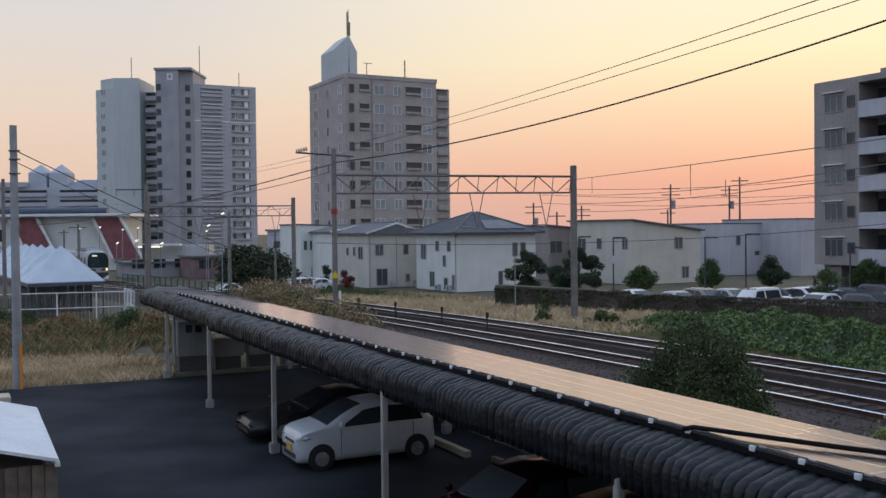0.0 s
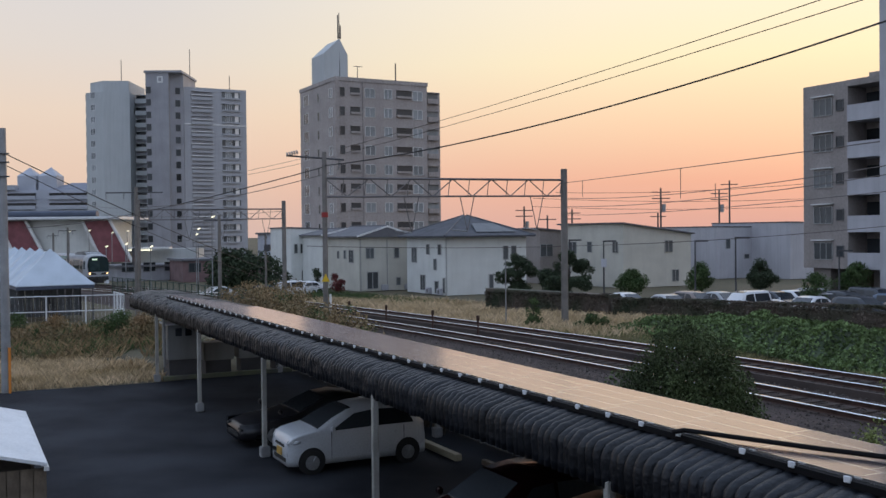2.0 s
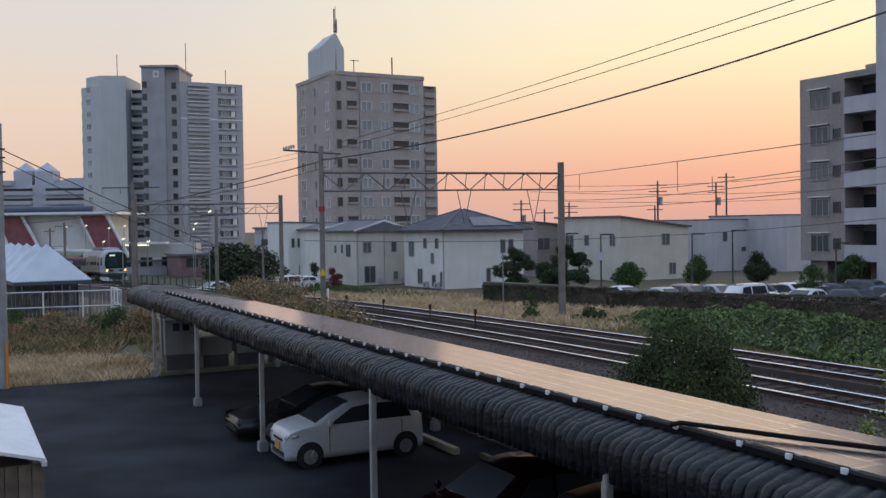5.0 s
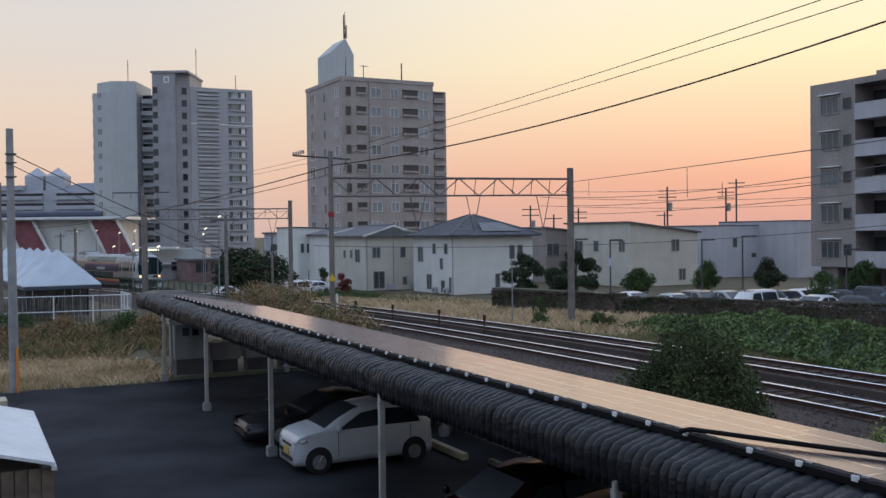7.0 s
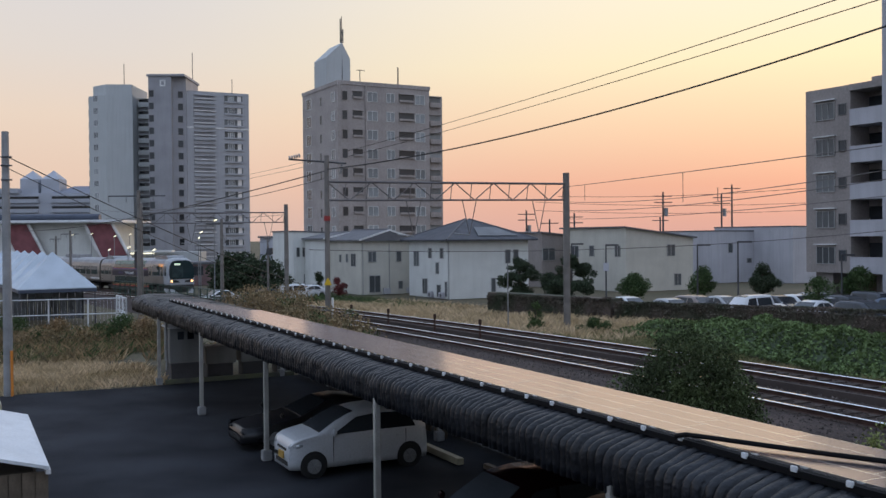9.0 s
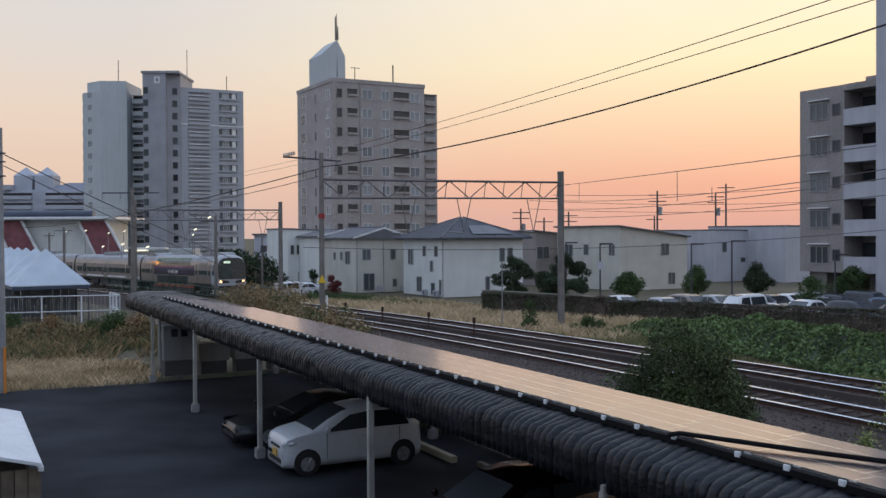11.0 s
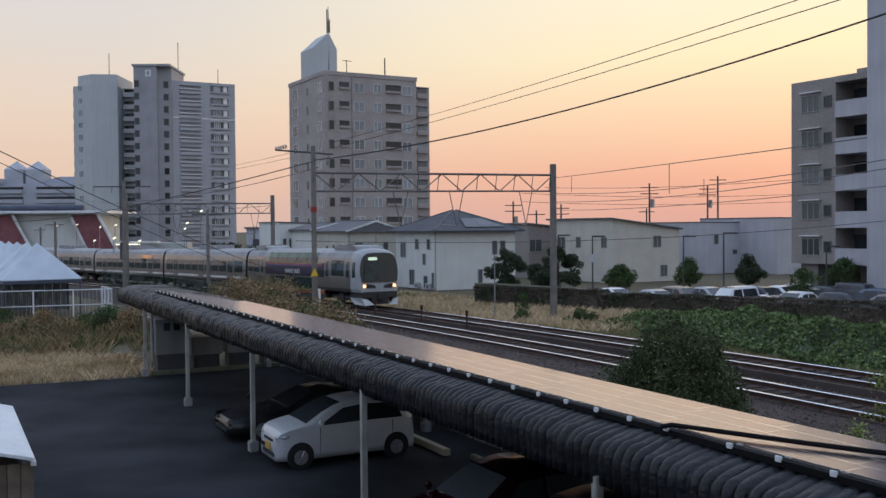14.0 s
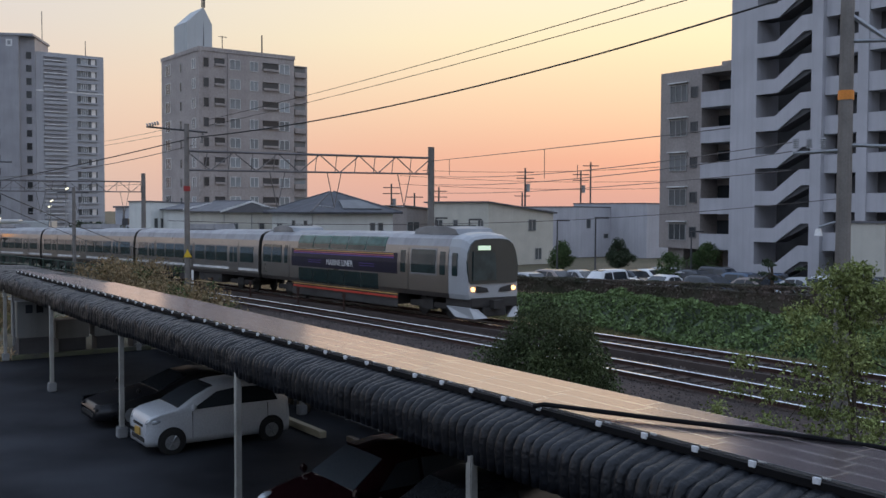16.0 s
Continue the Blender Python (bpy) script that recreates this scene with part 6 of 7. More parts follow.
def build_poles():
    g = gantry(-5.58, 50.0, 7.75, 57.6, 8.35, 8.55, -0.3, -0.5, 9.7, 9.2, r0=0.15, r1=0.19)
    for up, rr in ((9.45, 0.06),):
        bar(g, "crossarm", [(-1.9, -0.3, up + 0.05), (1.0, 0.2, up - 0.15)], 0.05)
        insulator(g, (-1.9, -0.3, up + 0.1), (-1.3, -0.2, up + 0.25), 0.12)
        insulator(g, (0.8, 0.1, up - 0.2), (0.7, 0.1, up - 0.7), 0.08)
    bm = bmesh.new()
    slab_plate(bm, ((-0.18, -0.22, 3.05), (0.24, -0.22, 3.05), (0.03, -0.22, 3.45)), (0, 0.03, 0))
    part("warning_sign", bm, YELLOW, g, "yellow triangular warning sign")
    bm = bmesh.new()
    tube(bm, [(0.25, -0.1, 1.0), (0.25, -0.1, 2.4)], 0.06, 8)
    part("cable_guard", bm, FRAME_WHITE, g)
    bm = bmesh.new()
    tube(bm, [(0, 0, 6.35), (0, 0, 6.6)], 0.17, 12)
    part("band", bm, RED, g)
    gantry(-26.75, 88.5, -14.6, 95, 7.9, 8.0, -0.9, -0.9, 8.8, 8.8, r0=0.16, r1=0.2)
    # tall pole on the vacant plot with guy wires
    p = pole("utility_pole", "weathered concrete utility pole with an orange guard at its foot", -15.1, 34.3, 0, 9.3, 0.17, 0.12, CONCRETE)
    bm = bmesh.new(); tube(bm, [(0.17, -0.1, 0.0), (0.17, -0.1, 1.6)], 0.05, 8); part("orange_guard", bm, ORANGE, p, "orange guard tube")
    for z in (8.4, 8.1, 7.6):
        bar(p, "bracket", [(-0.1, -0.15, z), (0.28, -0.12, z)], 0.03)
    bar(p, "guy_wire", sag((0.1, 0, 8.4), (9.0, 50, -0.2), 0.6), 0.018, CABLE)
    bar(p, "guy_wire", sag((0.1, 0, 8.0), (8.0, 42, 0.0), 0.5), 0.014, CABLE)
    pole("utility_pole", "thin dark utility pole behind the tent fence", -27.1, 60, -0.3, 8.9, 0.14, 0.1)
    # poles by the crossing
    for x, y, h, arm in ((-18.9, 62, 8.6, 1.9), (-15.4, 70, 6.9, 1.1), (-39.0, 104, 6.5, 1.0), (-46, 118, 6, 0.7)):
        q = pole("crossing_pole", "dark concrete pole with a crossarm near the crossing", x, y, ground_z(x, y), h, 0.15, 0.11)
        hh = h - ground_z(x, y)
        bar(q, "crossarm", [(-arm, 0, hh - 0.35), (arm * 0.9, 0, hh - 0.35)], 0.045)
        for a in (-arm, -arm * 0.4, arm * 0.5):
            insulator(q, (a, 0, hh - 0.35), (a, 0, hh - 0.75), 0.05)
    q = pole("signal_post", "slim post with a signal box and a loudspeaker", -15.55, 90, -0.9, 5.5, 0.11, 0.09)
    bm = bmesh.new(); box(bm, -0.1, 0.45, -0.3, 0.3, 4.9, 5.5, bevel=0.05); part("signal_box", bm, DARK_STEEL, q)
    # signal at the crossing
    q = pole("rail_signal", "dark railway signal with a lit amber lamp", -30.6, 100, -0.9, 4.2, 0.1, 0.08)
    bm = bmesh.new(); box(bm, -0.35, 0.35, -0.15, 0.15, 3.4, 5.2, bevel=0.08); part("signal_head", bm, DARK_STEEL, q)
    bm = bmesh.new(); tube(bm, [(0.25, -0.14, 4.1), (0.25, -0.3, 4.1)], 0.22, 12); part("signal_lamp", bm, LAMP_AMBER, q, "lit amber lamp")
    # droppers of the overhead line
    for x, y, z0, z1 in ((8.25, 53.7, 7.42, 8.27), (10.13, 39.75, 6.8, 8.03), (10.58, 36.38, 6.71, 7.22)):
        dr = thing("line_dropper", "thin hanger between the overhead wires", "wire", pose(x, y, z0), "line droppers")
        bar(dr, "hanger", [(0, 0, 0), (0, 0, z1 - z0)], 0.014, WIRE, 5)
    pole("marker_pole", "thin grey marker pole in the dry grass", 4.2, 57.0, -0.4, 3.9, 0.04, 0.03, STEEL, "marker poles")
    # small trackside stakes
    st = None
    for s, o in ((24, 3.2), (18.5, 3.2), (12.5, 3.2), (7.5, 3.2), (-14, -5.7)):
        p = line(s, -1.7 if o > 0 else o)
        if st is None:
            st = thing("marker_stake", "short dark marker stake beside the rails", "stake", pose(p.x, p.y, p.z - 0.3), "marker stakes")
            bar(st, "stake", [(0, 0, 0), (0, 0, 1.0)], 0.05, RUST, 8)
            bm = bmesh.new(); box(bm, -0.08, 0.08, -0.03, 0.03, 0.75, 0.98); part("plate", bm, RUST, st)
        else:
            copy_thing(st, pose(p.x, p.y, p.z - 0.3))
    # near concrete pole beside the young tree
    v = Vector((0.5113, 0.8594, 0)) * 20.5
    p = pole("utility_pole", "grey concrete utility pole with lamps and brackets", v.x, v.y, 0.0, 13.5, 0.155, 0.115, POLE_CONCRETE)
    bm = bmesh.new(); tube(bm, [(0, 0, 7.62), (0, 0, 7.80)], 0.15, 14); part("orange_band", bm, ORANGE, p, "orange reflective band")
    side = Vector((0.85, -0.526, 0))
    for z, l in ((8.75, 1.3), (6.75, 0.9), (6.65, -0.95)):
        bar(p, "bracket", [(0, 0, z), tuple(side * l + Vector((0, 0, z - 0.05)))], 0.04, STEEL)
    bar(p, "lamp_arm", [(0, 0, 9.3), tuple(side * 0.7 + Vector((0, 0, 8.75))), tuple(side * 1.8 + Vector((0, 0, 8.6)))], 0.05, STEEL)
    for k in (-0.9, -0.65, -0.4):
        q = side * k
        insulator(p, (q.x, q.y, 6.7), (q.x, q.y, 6.9), 0.07)
    bm = bmesh.new()
    q = side * -0.45
    tube(bm, [(q.x, q.y, 5.12), (q.x, q.y, 4.98)], [0.05, 0.08], 10)
    lp = part("floodlight", bm, FRAME_WHITE, p)
    bar(p, "lamp_arm", [(0, 0, 5.3), (q.x, q.y, 5.15)], 0.025, STEEL)
    # far utility poles on the skyline
    for x, y, h, arms in ((32.8, 140, 11.7, 2), (44.2, 150, 11.8, 2), (45.8, 150, 13.2, 1), (14.0, 150, 9.5, 2), (21.4, 150, 9.0, 2), (37.0, 160, 8.5, 1), (17.0, 145, 8.0, 1), (61.5, 150, 9.0, 1)):
        q = pole("distant_utility_pole", "distant utility pole with crossarms on the skyline", x, y, -0.9, h, 0.16, 0.12, DARK_STEEL, "distant poles")
        for k in range(arms):
            bar(q, "crossarm", [(-1.3, 0, h + 0.3 - 0.9 * k), (1.3, 0, h + 0.3 - 0.9 * k)], 0.08)
        if arms == 2:
            bm = bmesh.new(); tube(bm, [(0.45, 0, h - 2.6), (0.45, 0, h - 1.4)], 0.3, 8); part("transformer", bm, STEEL, q)
    # car park lamps
    for x, y, h in ((12.6, 72, 4.75), (10.9, 78, 4.8), (20.55, 66, 4.95), (19.4, 72, 4.7), (29.3, 70, 3.9)):
        q = pole("car_park_lamp", "black car park lamp post with a short arm", x, y, ground_z(x, y), h, 0.07, 0.05, DARK_STEEL, "car park lamps")
        hh = h - ground_z(x, y)
        bm = bmesh.new(); box(bm, -0.05, 0.95, -0.12, 0.12, hh - 0.05, hh + 0.07, bevel=0.03); part("lamp_head", bm, DARK_STEEL, q)
        if x < 13:
            bm = bmesh.new(); box(bm, -0.2, 0.2, -0.1, 0.05, hh - 1.9, hh - 1.3); part("notice", bm, PALE_PAINT, q)
    # street lamps of the station
    for x, y, z in ((-33.5, 106, 4.6), (-30.5, 105, 4.3), (-27.3, 112, 5.6), (-56, 150, 6.3), (-53, 150, 6.4), (-44, 140, 6.2), (-41.0, 122, 4.2), (-22.3, 98, 7.3), (-26.6, 110, 6.2), (-36.5, 120, 5.8), (-49.5, 150, 6.0)):
        q = pole("street_lamp", "slim street lamp with a lit head by the station", x, y, ground_z(x, y), z, 0.06, 0.05, STEEL, "street lamps")
        hh = z - ground_z(x, y)
        bm = bmesh.new()
        tube(bm, [(0, -0.1, hh), (0.28, -0.12, hh + 0.14)], 0.07, 8)
        part("lamp", bm, LAMP_WHITE, q, "lit lamp head")


build_poles()


def build_wires():
    def wire(label, a, b, drop, r, k=24):
        w = thing("overhead_wire", label, "wire", pose(*a), "overhead wires")
        bm = bmesh.new()
        a = Vector(a)
        tube(bm, [p - a for p in sag(a, b, drop, k)], r, 5)
        part("strand", bm, CABLE if r > 0.02 else WIRE, w)
    for a, b, drop, r in WIRES:
        wire("black overhead cable strung between poles" if r > 0.02 else "thin overhead wire along the railway", a, b, drop, r)


WIRES = [
    ((16.39, 22.0, 12.24), (-5.59, 50.0, 8.99), 0.82, 0.03),
    ((-5.59, 50.0, 8.93), (-50.48, 120.0, 6.67), 0.7, 0.03),
    ((23.61, 40.0, 17.36), (0.84, 110.0, 18.19), 0.2, 0.03),
    ((24.76, 40.0, 17.05), (0.83, 110.0, 17.37), 0.2, 0.03),
    ((0.84, 110.0, 18.19), (-36.15, 190.0, 18.07), 0.3, 0.03),
    ((0.83, 110.0, 17.37), (-36.17, 190.0, 17.29), 0.3, 0.03),
    ((7.74, 57.5, 8.37), (11.98, 26.0, 7.80), 0.03, 0.016),
    ((-5.41, 51.0, 8.7), (-22.81, 75.0, 7.69), 0.4, 0.02),
    ((7.84, 57.5, 7.47), (12.78, 24.0, 7.27), 0.35, 0.014),
    ((7.83, 57.5, 6.97), (12.78, 24.0, 7.03), 0.3, 0.014),
    ((7.83, 57.5, 6.47), (12.78, 24.0, 6.54), 0.2, 0.012),
    ((-7.82, 60.0, 4.76), (11.73, 66.0, 4.56), 0.15, 0.02),
    ((11.73, 66.0, 4.56), (29.52, 50.0, 6.19), 0.25, 0.02),
    ((-14.6, 95.0, 7.81), (-44.08, 130.0, 8.4), 0.4, 0.02),
    ((15.39, 150.0, 10.77), (58.94, 150.0, 10.32), 0.5, 0.03),
    ((15.38, 150.0, 9.47), (58.94, 150.0, 9.19), 0.5, 0.03),
    ((18.88, 150.0, 11.61), (51.09, 130.0, 11.7), 0.5, 0.03),
    ((-18.13, 95.0, 8.01), (-49.07, 140.0, 9.86), 0.3, 0.02),
]
build_wires()


# ---- vacant plot, tent, station and sheds ----
def build_tent():
    t = thing("peaked_tent", "white event tent with a row of peaked roofs", "tent", pose(-24.4, 70.0, -0.5, 0, 0, 30))
    for i in range(7):
        bm = bmesh.new()
        x0, x1, y0, y1 = -5.2, 0.0, 5.0 * i, 5.0 * i + 4.9
        lo = [bm.verts.new(v) for v in ((x0, y0, 2.6), (x1, y0, 2.6), (x1, y1, 2.6), (x0, y1, 2.6))]
        dn = [bm.verts.new(v) for v in ((x0, y0, 2.54), (x1, y0, 2.54), (x1, y1, 2.54), (x0, y1, 2.54))]
        apex = bm.verts.new(((x0 + x1) / 2, (y0 + y1) / 2, 5.15))
        for k in range(4):
            bm.faces.new((lo[k], lo[(k + 1) % 4], apex))
            bm.faces.new((dn[k], dn[(k + 1) % 4], lo[(k + 1) % 4], lo[k]))
        part("canopy", bm, CANVAS, t)
        bm = bmesh.new()
        for a in ((x0, x1, y0, y0 + 0.08), (x0, x1, y1 - 0.08, y1), (x0, x0 + 0.08, y0 + 0.08, y1 - 0.08), (x1 - 0.08, x1, y0 + 0.08, y1 - 0.08)):
            box(bm, *a, 2.30, 2.535)
        part("eave_frame", bm, SLATE_BLUE, t, "dark blue eave frame")
        for x, y in ((x0 + 0.1, y0 + 0.1), (x1 - 0.1, y0 + 0.1), (x1 - 0.1, y1 - 0.1)):
            bm = bmesh.new(); tube(bm, [(x, y, 0), (x, y, 2.4)], 0.06, 8); part("leg", bm, DARK_STEEL, t)
    # added sheets behind the first bay; their grey stands for the interior's shade
    for k in range(9):
        bm = bmesh.new(); box(bm, -5.1 + 0.56 * k, -5.1 + 0.56 * k + 0.5, 4.86, 4.9, 0.05, 2.25); part("shade_sheet", bm, TENT_SHEET, t, "grey sheet standing in for the shaded tent interior")


def mesh_fence(name, label, pts, h, gap, rails, wire_gap, r, material, z_of, post_r=0.03):
    f = thing(name, label, "fence", pose(pts[0][0], pts[0][1], 0))
    o = Vector((pts[0][0], pts[0][1], 0))
    bars = bmesh.new()
    for (xa, ya), (xb, yb) in zip(pts, pts[1:]):
        a, b = Vector((xa, ya, 0)), Vector((xb, yb, 0))
        L = (b - a).length
        n = max(1, round(L / gap))
        for i in range(n + 1):
            p = a.lerp(b, i / n)
            z = z_of(p)
            bm = bmesh.new(); tube(bm, [p - o + Vector((0, 0, z - 0.2)), p - o + Vector((0, 0, z + h))], post_r, 6); part("post", bm, material, f)
        za, zb = z_of(a), z_of(b)
        for k in rails:
            bm = bmesh.new(); tube(bm, [a - o + Vector((0, 0, za + h * k)), b - o + Vector((0, 0, zb + h * k))], post_r * 0.7, 5); part("rail", bm, material, f)
        m = int(L / wire_gap)
        for i in range(m + 1):
            p = a.lerp(b, i / m)
            z = za + (zb - za) * i / m
            tube(bars, [p - o + Vector((0, 0, z + h * 0.05)), p - o + Vector((0, 0, z + h * 0.98))], r, 3)
    part("fence_infill", bars, material, f)


mesh_fence("white_mesh_fence", "white steel mesh fence round the tent", [(-36, 57.5), (-20.9, 65.6), (-23.5, 71.5)], 2.0, 2.4, (0.02, 0.5, 1.0), 0.24, 0.005, WHITE_METAL, lambda p: ground_z(p.x, p.y), 0.05)
GF = [(line(s, -7.4).x, line(s, -7.4).y) for s in (22, 30, 38, 46, 54, 62)]
mesh_fence("green_rail_fence", "dark green steel fence along the railway", GF, 1.25, 1.6, (0.12, 0.55, 1.0), 0.3, 0.012, GREEN_FENCE, lambda p: 0.75 - 0.010 * (p.y - 58), 0.045)


def build_station():
    st = thing("station_building", "low white station building with slanting red panels", "station", pose(-80, 170, -0.9))
    bm = bmesh.new(); box(bm, -20, 23, 0, 14, 0, 9.4); part("wall", bm, WHITE_WALL, st)
    bm = bmesh.new(); box(bm, -22, 26, -2.5, 15, 9.4, 9.9, bevel=0.1); part("roof_slab", bm, WHITE_METAL, st)
    bm = bmesh.new(); tube(bm, [(-22, -1.5, 10.2), (22.0, -1.5, 10.2)], 0.75, 12); part("roof_gutter", bm, SLATE_BLUE, st, "dark blue rounded roof edge")
    for x in (5.0, 19.5):
        bm = bmesh.new()
        slab_plate(bm, ((x, -1.2, 9.2), (x + 4.2, -1.2, 9.2), (x + 8.0, -1.2, 2.0), (x + 3.4, -1.2, 2.0)), (0, 0.25, 0))
        part("slanted_panel", bm, RED_PANEL, st, "slanting dark red panel")
        bm = bmesh.new(); tube(bm, [(x - 0.3, -1.4, 9.3), (x + 3.1, -1.4, 2.0)], 0.28, 6); part("panel_edge", bm, FRAME_WHITE, st)
        bm = bmesh.new(); tube(bm, [(x + 4.5, -1.4, 9.3), (x + 8.3, -1.4, 2.0)], 0.28, 6); part("panel_edge", bm, FRAME_WHITE, st)
    me = window_mesh(2.6, 2.0, GLASS, FRAME_DARK, 1)
    for i in range(6):
        place(me, "window", st, pose(-14 + 3.2 * i, 0, 5.2))
    bm = bmesh.new(); box(bm, 19, 38, 2, 8, 0.2, 4.2); part("platform_wall", bm, LIGHT_GREY, st)
    bm = bmesh.new(); box(bm, 23, 34, -0.5, 1.5, 4.2, 4.5); part("platform_roof", bm, FRAME_WHITE, st)
    bm = bmesh.new(); box(bm, 24, 31, -0.7, -0.5, 3.9, 4.1); part("platform_light", bm, LAMP_WHITE, st, "lit strip light under the roof")
    far = thing("distant_block", "distant haze-tinted grey-blue building with two peaked roof towers", "building", pose(-120, 300, -0.9))
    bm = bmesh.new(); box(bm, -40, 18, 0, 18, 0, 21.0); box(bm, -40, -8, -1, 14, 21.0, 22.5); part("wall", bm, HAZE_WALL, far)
    for x in (-8.5, -2.0):
        bm = bmesh.new()
        prism(bm, [(x, 2), (x + 5.6, 2), (x + 5.6, 8), (x, 8)], 21, 25.5)
        v = [bm.verts.new(p) for p in ((x, 2, 25.5), (x + 5.6, 2, 25.5), (x + 5.6, 8, 25.5), (x, 8, 25.5), (x + 2.8, 5, 28.3))]
        for q in ((0, 1, 4), (1, 2, 4), (2, 3, 4), (3, 0, 4)):
            bm.faces.new([v[i] for i in q])
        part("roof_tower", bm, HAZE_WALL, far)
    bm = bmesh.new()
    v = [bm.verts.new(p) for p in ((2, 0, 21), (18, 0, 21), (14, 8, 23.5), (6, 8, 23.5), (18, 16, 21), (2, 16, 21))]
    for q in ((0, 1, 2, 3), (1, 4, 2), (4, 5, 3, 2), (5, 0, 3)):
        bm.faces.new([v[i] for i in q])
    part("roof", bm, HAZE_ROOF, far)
    bal = balcony_mesh(14.0, 1.8, 0.8, HAZE_WALL, 1.0)
    for i in range(6):
        place(bal, "balcony", far, pose(9.0, 0, 18.2 - 3.0 * i))
        place(bal, "balcony", far, pose(-9.0, 0, 18.2 - 3.0 * i))
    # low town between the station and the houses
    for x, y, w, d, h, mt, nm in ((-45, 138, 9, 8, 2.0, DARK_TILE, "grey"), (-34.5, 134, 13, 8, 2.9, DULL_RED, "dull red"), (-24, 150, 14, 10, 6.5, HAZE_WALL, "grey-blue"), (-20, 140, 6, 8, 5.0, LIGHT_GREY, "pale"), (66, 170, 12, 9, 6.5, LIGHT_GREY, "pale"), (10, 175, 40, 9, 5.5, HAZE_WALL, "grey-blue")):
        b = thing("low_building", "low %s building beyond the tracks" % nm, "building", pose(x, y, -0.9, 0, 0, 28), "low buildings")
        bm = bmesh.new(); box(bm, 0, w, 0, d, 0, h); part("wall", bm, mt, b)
        bm = bmesh.new(); box(bm, -0.3, w + 0.3, -0.3, d + 0.3, h, h + 0.3); part("roof", bm, GREY_ROOF, b)
        wm = window_mesh(1.6, 1.2, GLASS, FRAME_DARK, 1)
        for i in range(int(w / 3)):
            place(wm, "window", b, pose(1.6 + 3 * i, 0, 1.4))


TENT_SHEET = mat("tent_shade_sheet", (0.14, 0.155, 0.17), 0.5, vary=0.35, scale=0.8, streak=0.3)
SLATE_BLUE = mat("slate_blue_roof", (0.06, 0.075, 0.11), 0.5)
DULL_RED = mat("faded_red_wall", (0.20, 0.13, 0.13), 0.8)
RED_PANEL = mat("dull_red_panel", (0.24, 0.085, 0.095), 0.7)
# haze of the distance is mixed into these wall and roof colours
HAZE_WALL = mat("hazed_wall", (0.40, 0.42, 0.47), 0.8, vary=0.1, scale=0.2)
HAZE_ROOF = mat("hazed_roof", (0.20, 0.21, 0.25), 0.8, vary=0.1)
build_station()
build_tent()


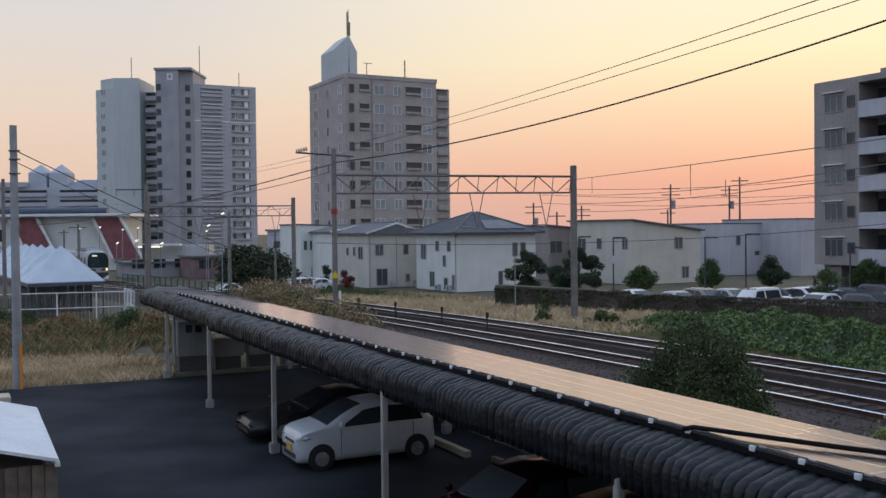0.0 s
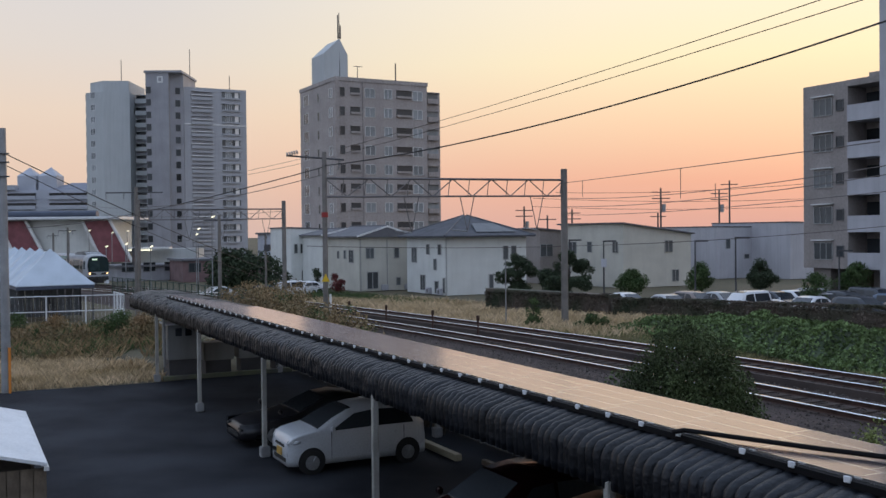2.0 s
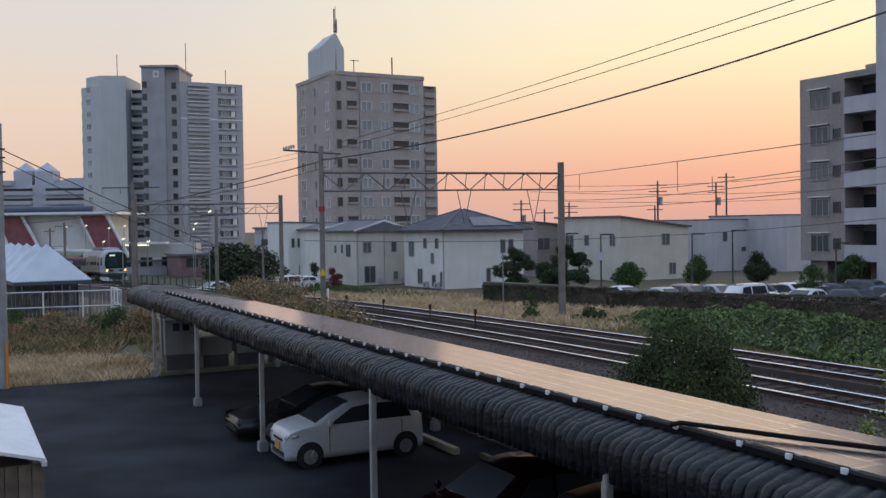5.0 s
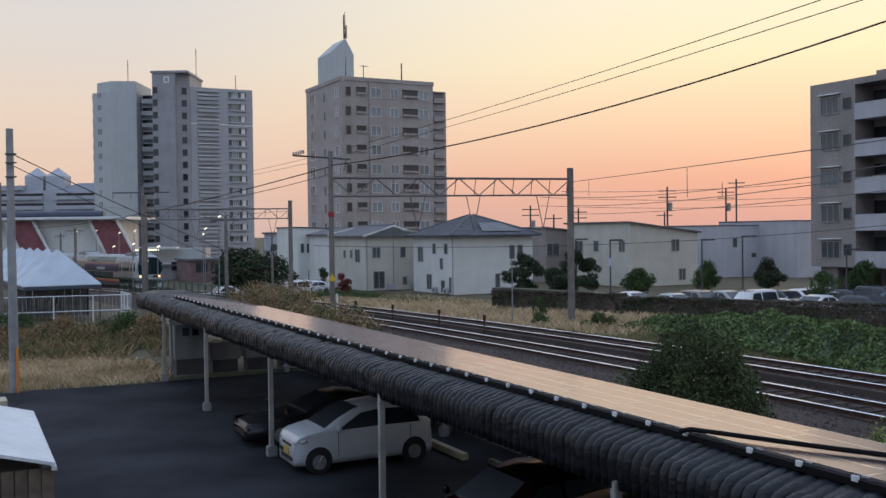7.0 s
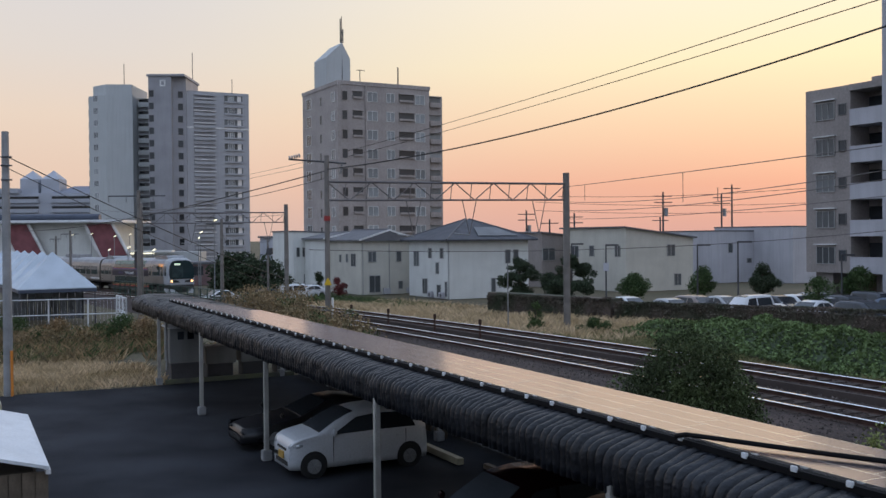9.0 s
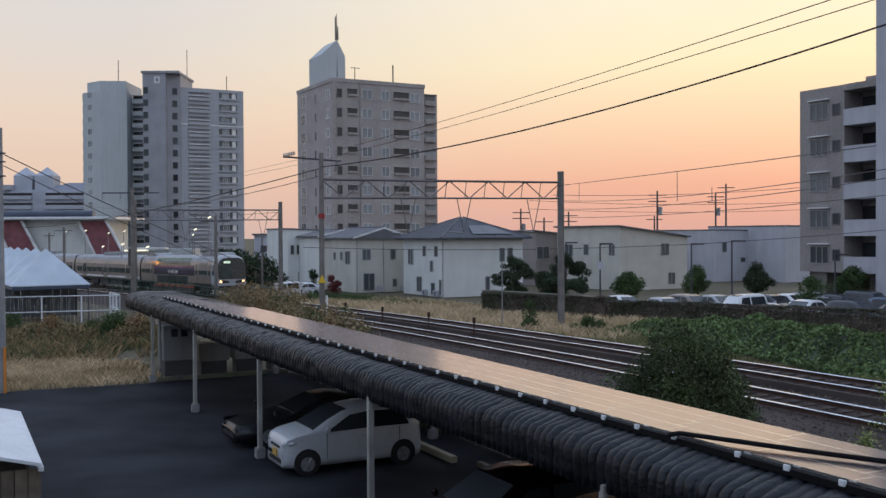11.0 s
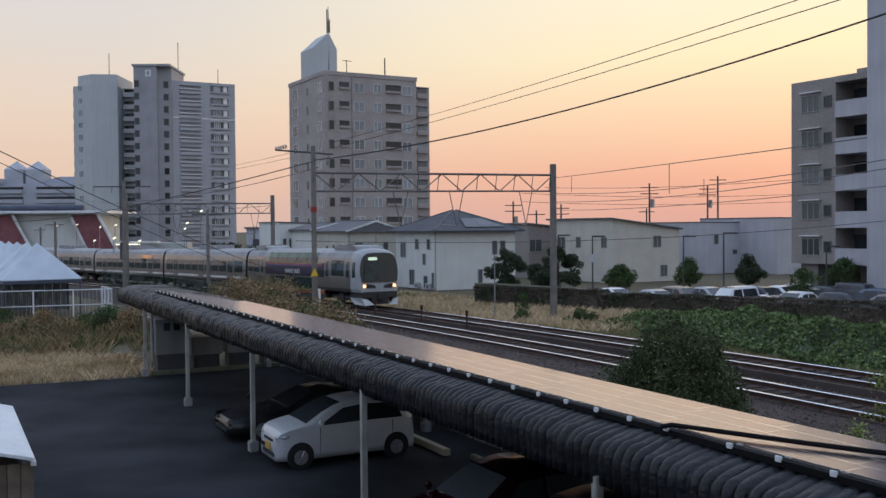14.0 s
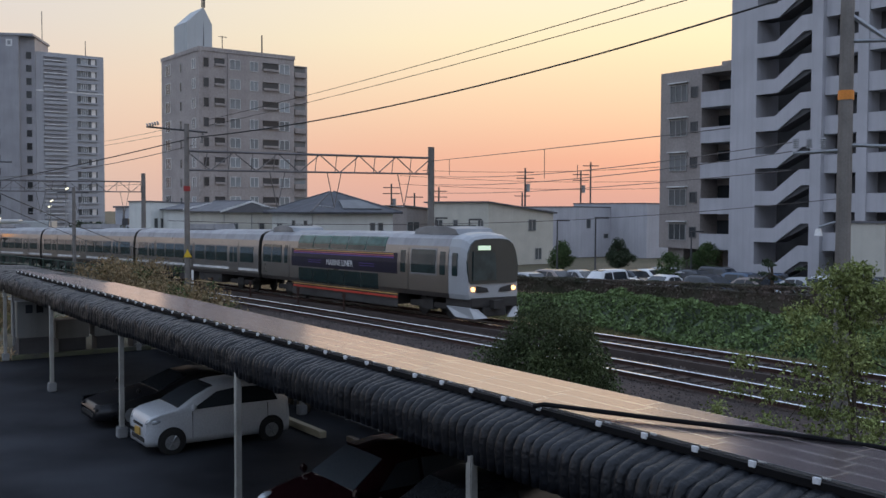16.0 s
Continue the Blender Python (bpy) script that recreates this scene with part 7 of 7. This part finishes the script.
def build_sheds():
    sh = thing("plank_shed", "small wooden plank shed with a pale sheet metal roof", "shed", lot_pose(1.1, 17.7))
    # local x toward the carport, y along the lot
    bm = bmesh.new()
    slab_plate(bm, ((0.08, -2.42, 2.10), (0.08, 2.35, 2.10), (-2.4, 2.35, 2.78), (-2.4, -2.42, 2.78)), (0, 0, 0.05))
    part("roof", bm, WHITE_METAL, sh, "pale sheet metal roof")
    bm = bmesh.new()
    box(bm, 0.03, 0.10, -2.44, 2.37, 2.04, 2.10)
    part("gutter", bm, FRAME_WHITE, sh)
    bm = bmesh.new(); box(bm, -4.4, -0.12, -2.15, 2.15, 0, 2.04); part("inner_wall", bm, BARK, sh)
    pm = None
    for i in range(24):
        for side in (0, 1):
            if side == 0:
                m = pose(-0.10, -2.2 + 0.183 * i, 0)
            else:
                m = pose(-0.10 - 0.183 * i, -2.2, 0, 0, 0, -90)
            if pm is None:
                bm = bmesh.new(); box(bm, -0.02, 0.025, 0.004, 0.178, 0.02, 2.04, bevel=0.004); pm = part("plank", bm, WOOD, sh, m=m)
            else:
                again(pm, m)
    yb = thing("cream_board", "cream board lying behind the shed roof", "board", lot_pose(0.55, 20.6, 0))
    bm = bmesh.new(); box(bm, -1.2, 0.2, 0.0, 0.6, 0.0, 2.3, bevel=0.02); part("board", bm, CREAM, yb)
    # switch cabinet at the carport's end
    c = thing("electric_cabinet", "grey electric cabinet with two small windows", "cabinet", lot_pose(7.4, 37.5))
    bm = bmesh.new(); box(bm, -0.2, 1.0, 0, 1.2, 0.75, 2.08, bevel=0.02); part("body", bm, CABINET, c)
    bm = bmesh.new(); box(bm, -0.28, 1.08, -0.08, 1.28, 2.08, 2.14); part("cap", bm, WHITE_METAL, c)
    bm = bmesh.new(); box(bm, -0.15, 0.95, 0.05, 1.15, 0.0, 0.75); part("plinth", bm, DARK_STEEL, c)
    for x in (0.08, 0.45):
        bm = bmesh.new(); box(bm, x, x + 0.24, -0.02, 0.02, 1.65, 1.95); part("window", bm, GLASS, c)
    bm = bmesh.new(); tube(bm, [(-0.3, 0.1, 0.5), (-0.33, 0.1, 2.6)], 0.05, 8); part("conduit", bm, STEEL, c)
    b2 = thing("electric_cabinet", "low dark electric boxes under the carport's end", "cabinet", lot_pose(8.7, 38.2))
    for x in (0.0, 1.4, 2.8):
        bm = bmesh.new(); box(bm, x, x + 1.2, 0, 0.9, 0.55, 1.25, bevel=0.02); part("box", bm, CABINET, b2)
        bm = bmesh.new(); box(bm, x + 0.1, x + 1.1, 0.1, 0.8, 0, 0.55); part("stand", bm, DARK_STEEL, b2)
    wl2 = thing("low_kerb", "low mossy concrete kerb at the end of the lot", "kerb", lot_pose(7.0, 37.3))
    bm = bmesh.new(); box(bm, 0, 5.0, 0, 0.25, 0, 0.16, bevel=0.02); part("kerb_stone", bm, MOSSY, wl2)
    for y, x in ((21.6, 10.72),):
        k = thing("wheel_stop_beam", "pale timber beam lying behind the parked cars", "beam", lot_pose(x, y), "wheel stop beams")
        bm = bmesh.new(); box(bm, -0.09, 0.09, -1.05, 1.05, 0, 0.16, bevel=0.015); part("beam", bm, CREAM, k)
    # timber stored against the back of the carport
    r4 = random.Random(17)
    for i in range(13):
        b = thing("timber_board", "weathered timber board leaning at the back of the carport", "board", lot_pose(11.75 + r4.uniform(-0.1, 0.1), 23.4 + 0.62 * i + r4.uniform(-0.15, 0.15)) @ pose(0, 0, 0.03, r4.uniform(-5, 5), 9, 0), "stored boards")
        w, h = r4.uniform(0.10, 0.26), r4.uniform(1.1, 1.75)
        bm = bmesh.new(); box(bm, -0.02, 0.02, -w, w, 0, h, bevel=0.006); part("plank", bm, WOOD, b)
    for y0, x0 in ((18.6, 11.1), (25.6, 10.9)):
        b = thing("timber_beam", "grey timber beam lying on the asphalt under the carport", "beam", lot_pose(x0, y0), "stored beams")
        bm = bmesh.new(); box(bm, -0.07, 0.07, -1.4, 1.4, 0, 0.12, bevel=0.012); part("beam", bm, WOOD, b)
    # corrugated rear screen of the carport
    sc = thing("rear_screen", "dark panel fence closing the back of the carport", "fence", lot_pose(12.2, 18))
    for i in range(22):
        bm = bmesh.new(); box(bm, 0, 0.04, -18 + 1.7 * i, -18 + 1.7 * i + 1.64, 0.05, 0.95); part("panel", bm, CABINET, sc)
        bm = bmesh.new(); box(bm, -0.05, 0.09, -18.06 + 1.7 * i, -18 + 1.7 * i, 0, 1.05); part("post", bm, STEEL, sc)


MOSSY = mat("mossy_concrete", (0.13, 0.14, 0.08), 0.9, vary=0.35, scale=2.0, tint=(0.09, 0.09, 0.08))
CREAM = mat("cream_board", (0.42, 0.38, 0.27), 0.7, vary=0.1)
CABINET = mat("cabinet_grey", (0.21, 0.22, 0.22), 0.55, vary=0.12, streak=0.2)
build_sheds()


def build_cable():
    c = thing("black_cable", "thick black cable lying across the solar panels", "cable", lot_pose(7.2, 8.0, 3.2))
    pts = [(-0.02, 0.55, 0.0), (-0.02, 0.38, 0.05), (0.07, 0.1, 0.055), (0.29, -0.45, 0.055), (0.55, -1.02, 0.05), (0.87, -1.66, 0.045), (1.2, -2.3, 0.03), (1.5, -2.9, 0.0)]
    bm = bmesh.new(); tube(bm, pts, 0.027, 8); part("sheath", bm, RAIL_BLACK, c)


build_cable()


def build_house_behind():
    """The building from whose upper floor the view is taken closes the place behind."""
    h = thing("own_house", "plain pale house wall behind the viewpoint", "house", pose(0, -1.4, 0, 0, 0, 26.2))
    bm = bmesh.new(); box(bm, -14, 10, -9, 0, 0, 7.2); part("wall", bm, WHITE_WALL, h)
    bm = bmesh.new(); box(bm, -14.5, 10.5, -9.5, 0.4, 7.2, 7.5); part("roof", bm, GREY_ROOF, h)


build_house_behind()


motions()
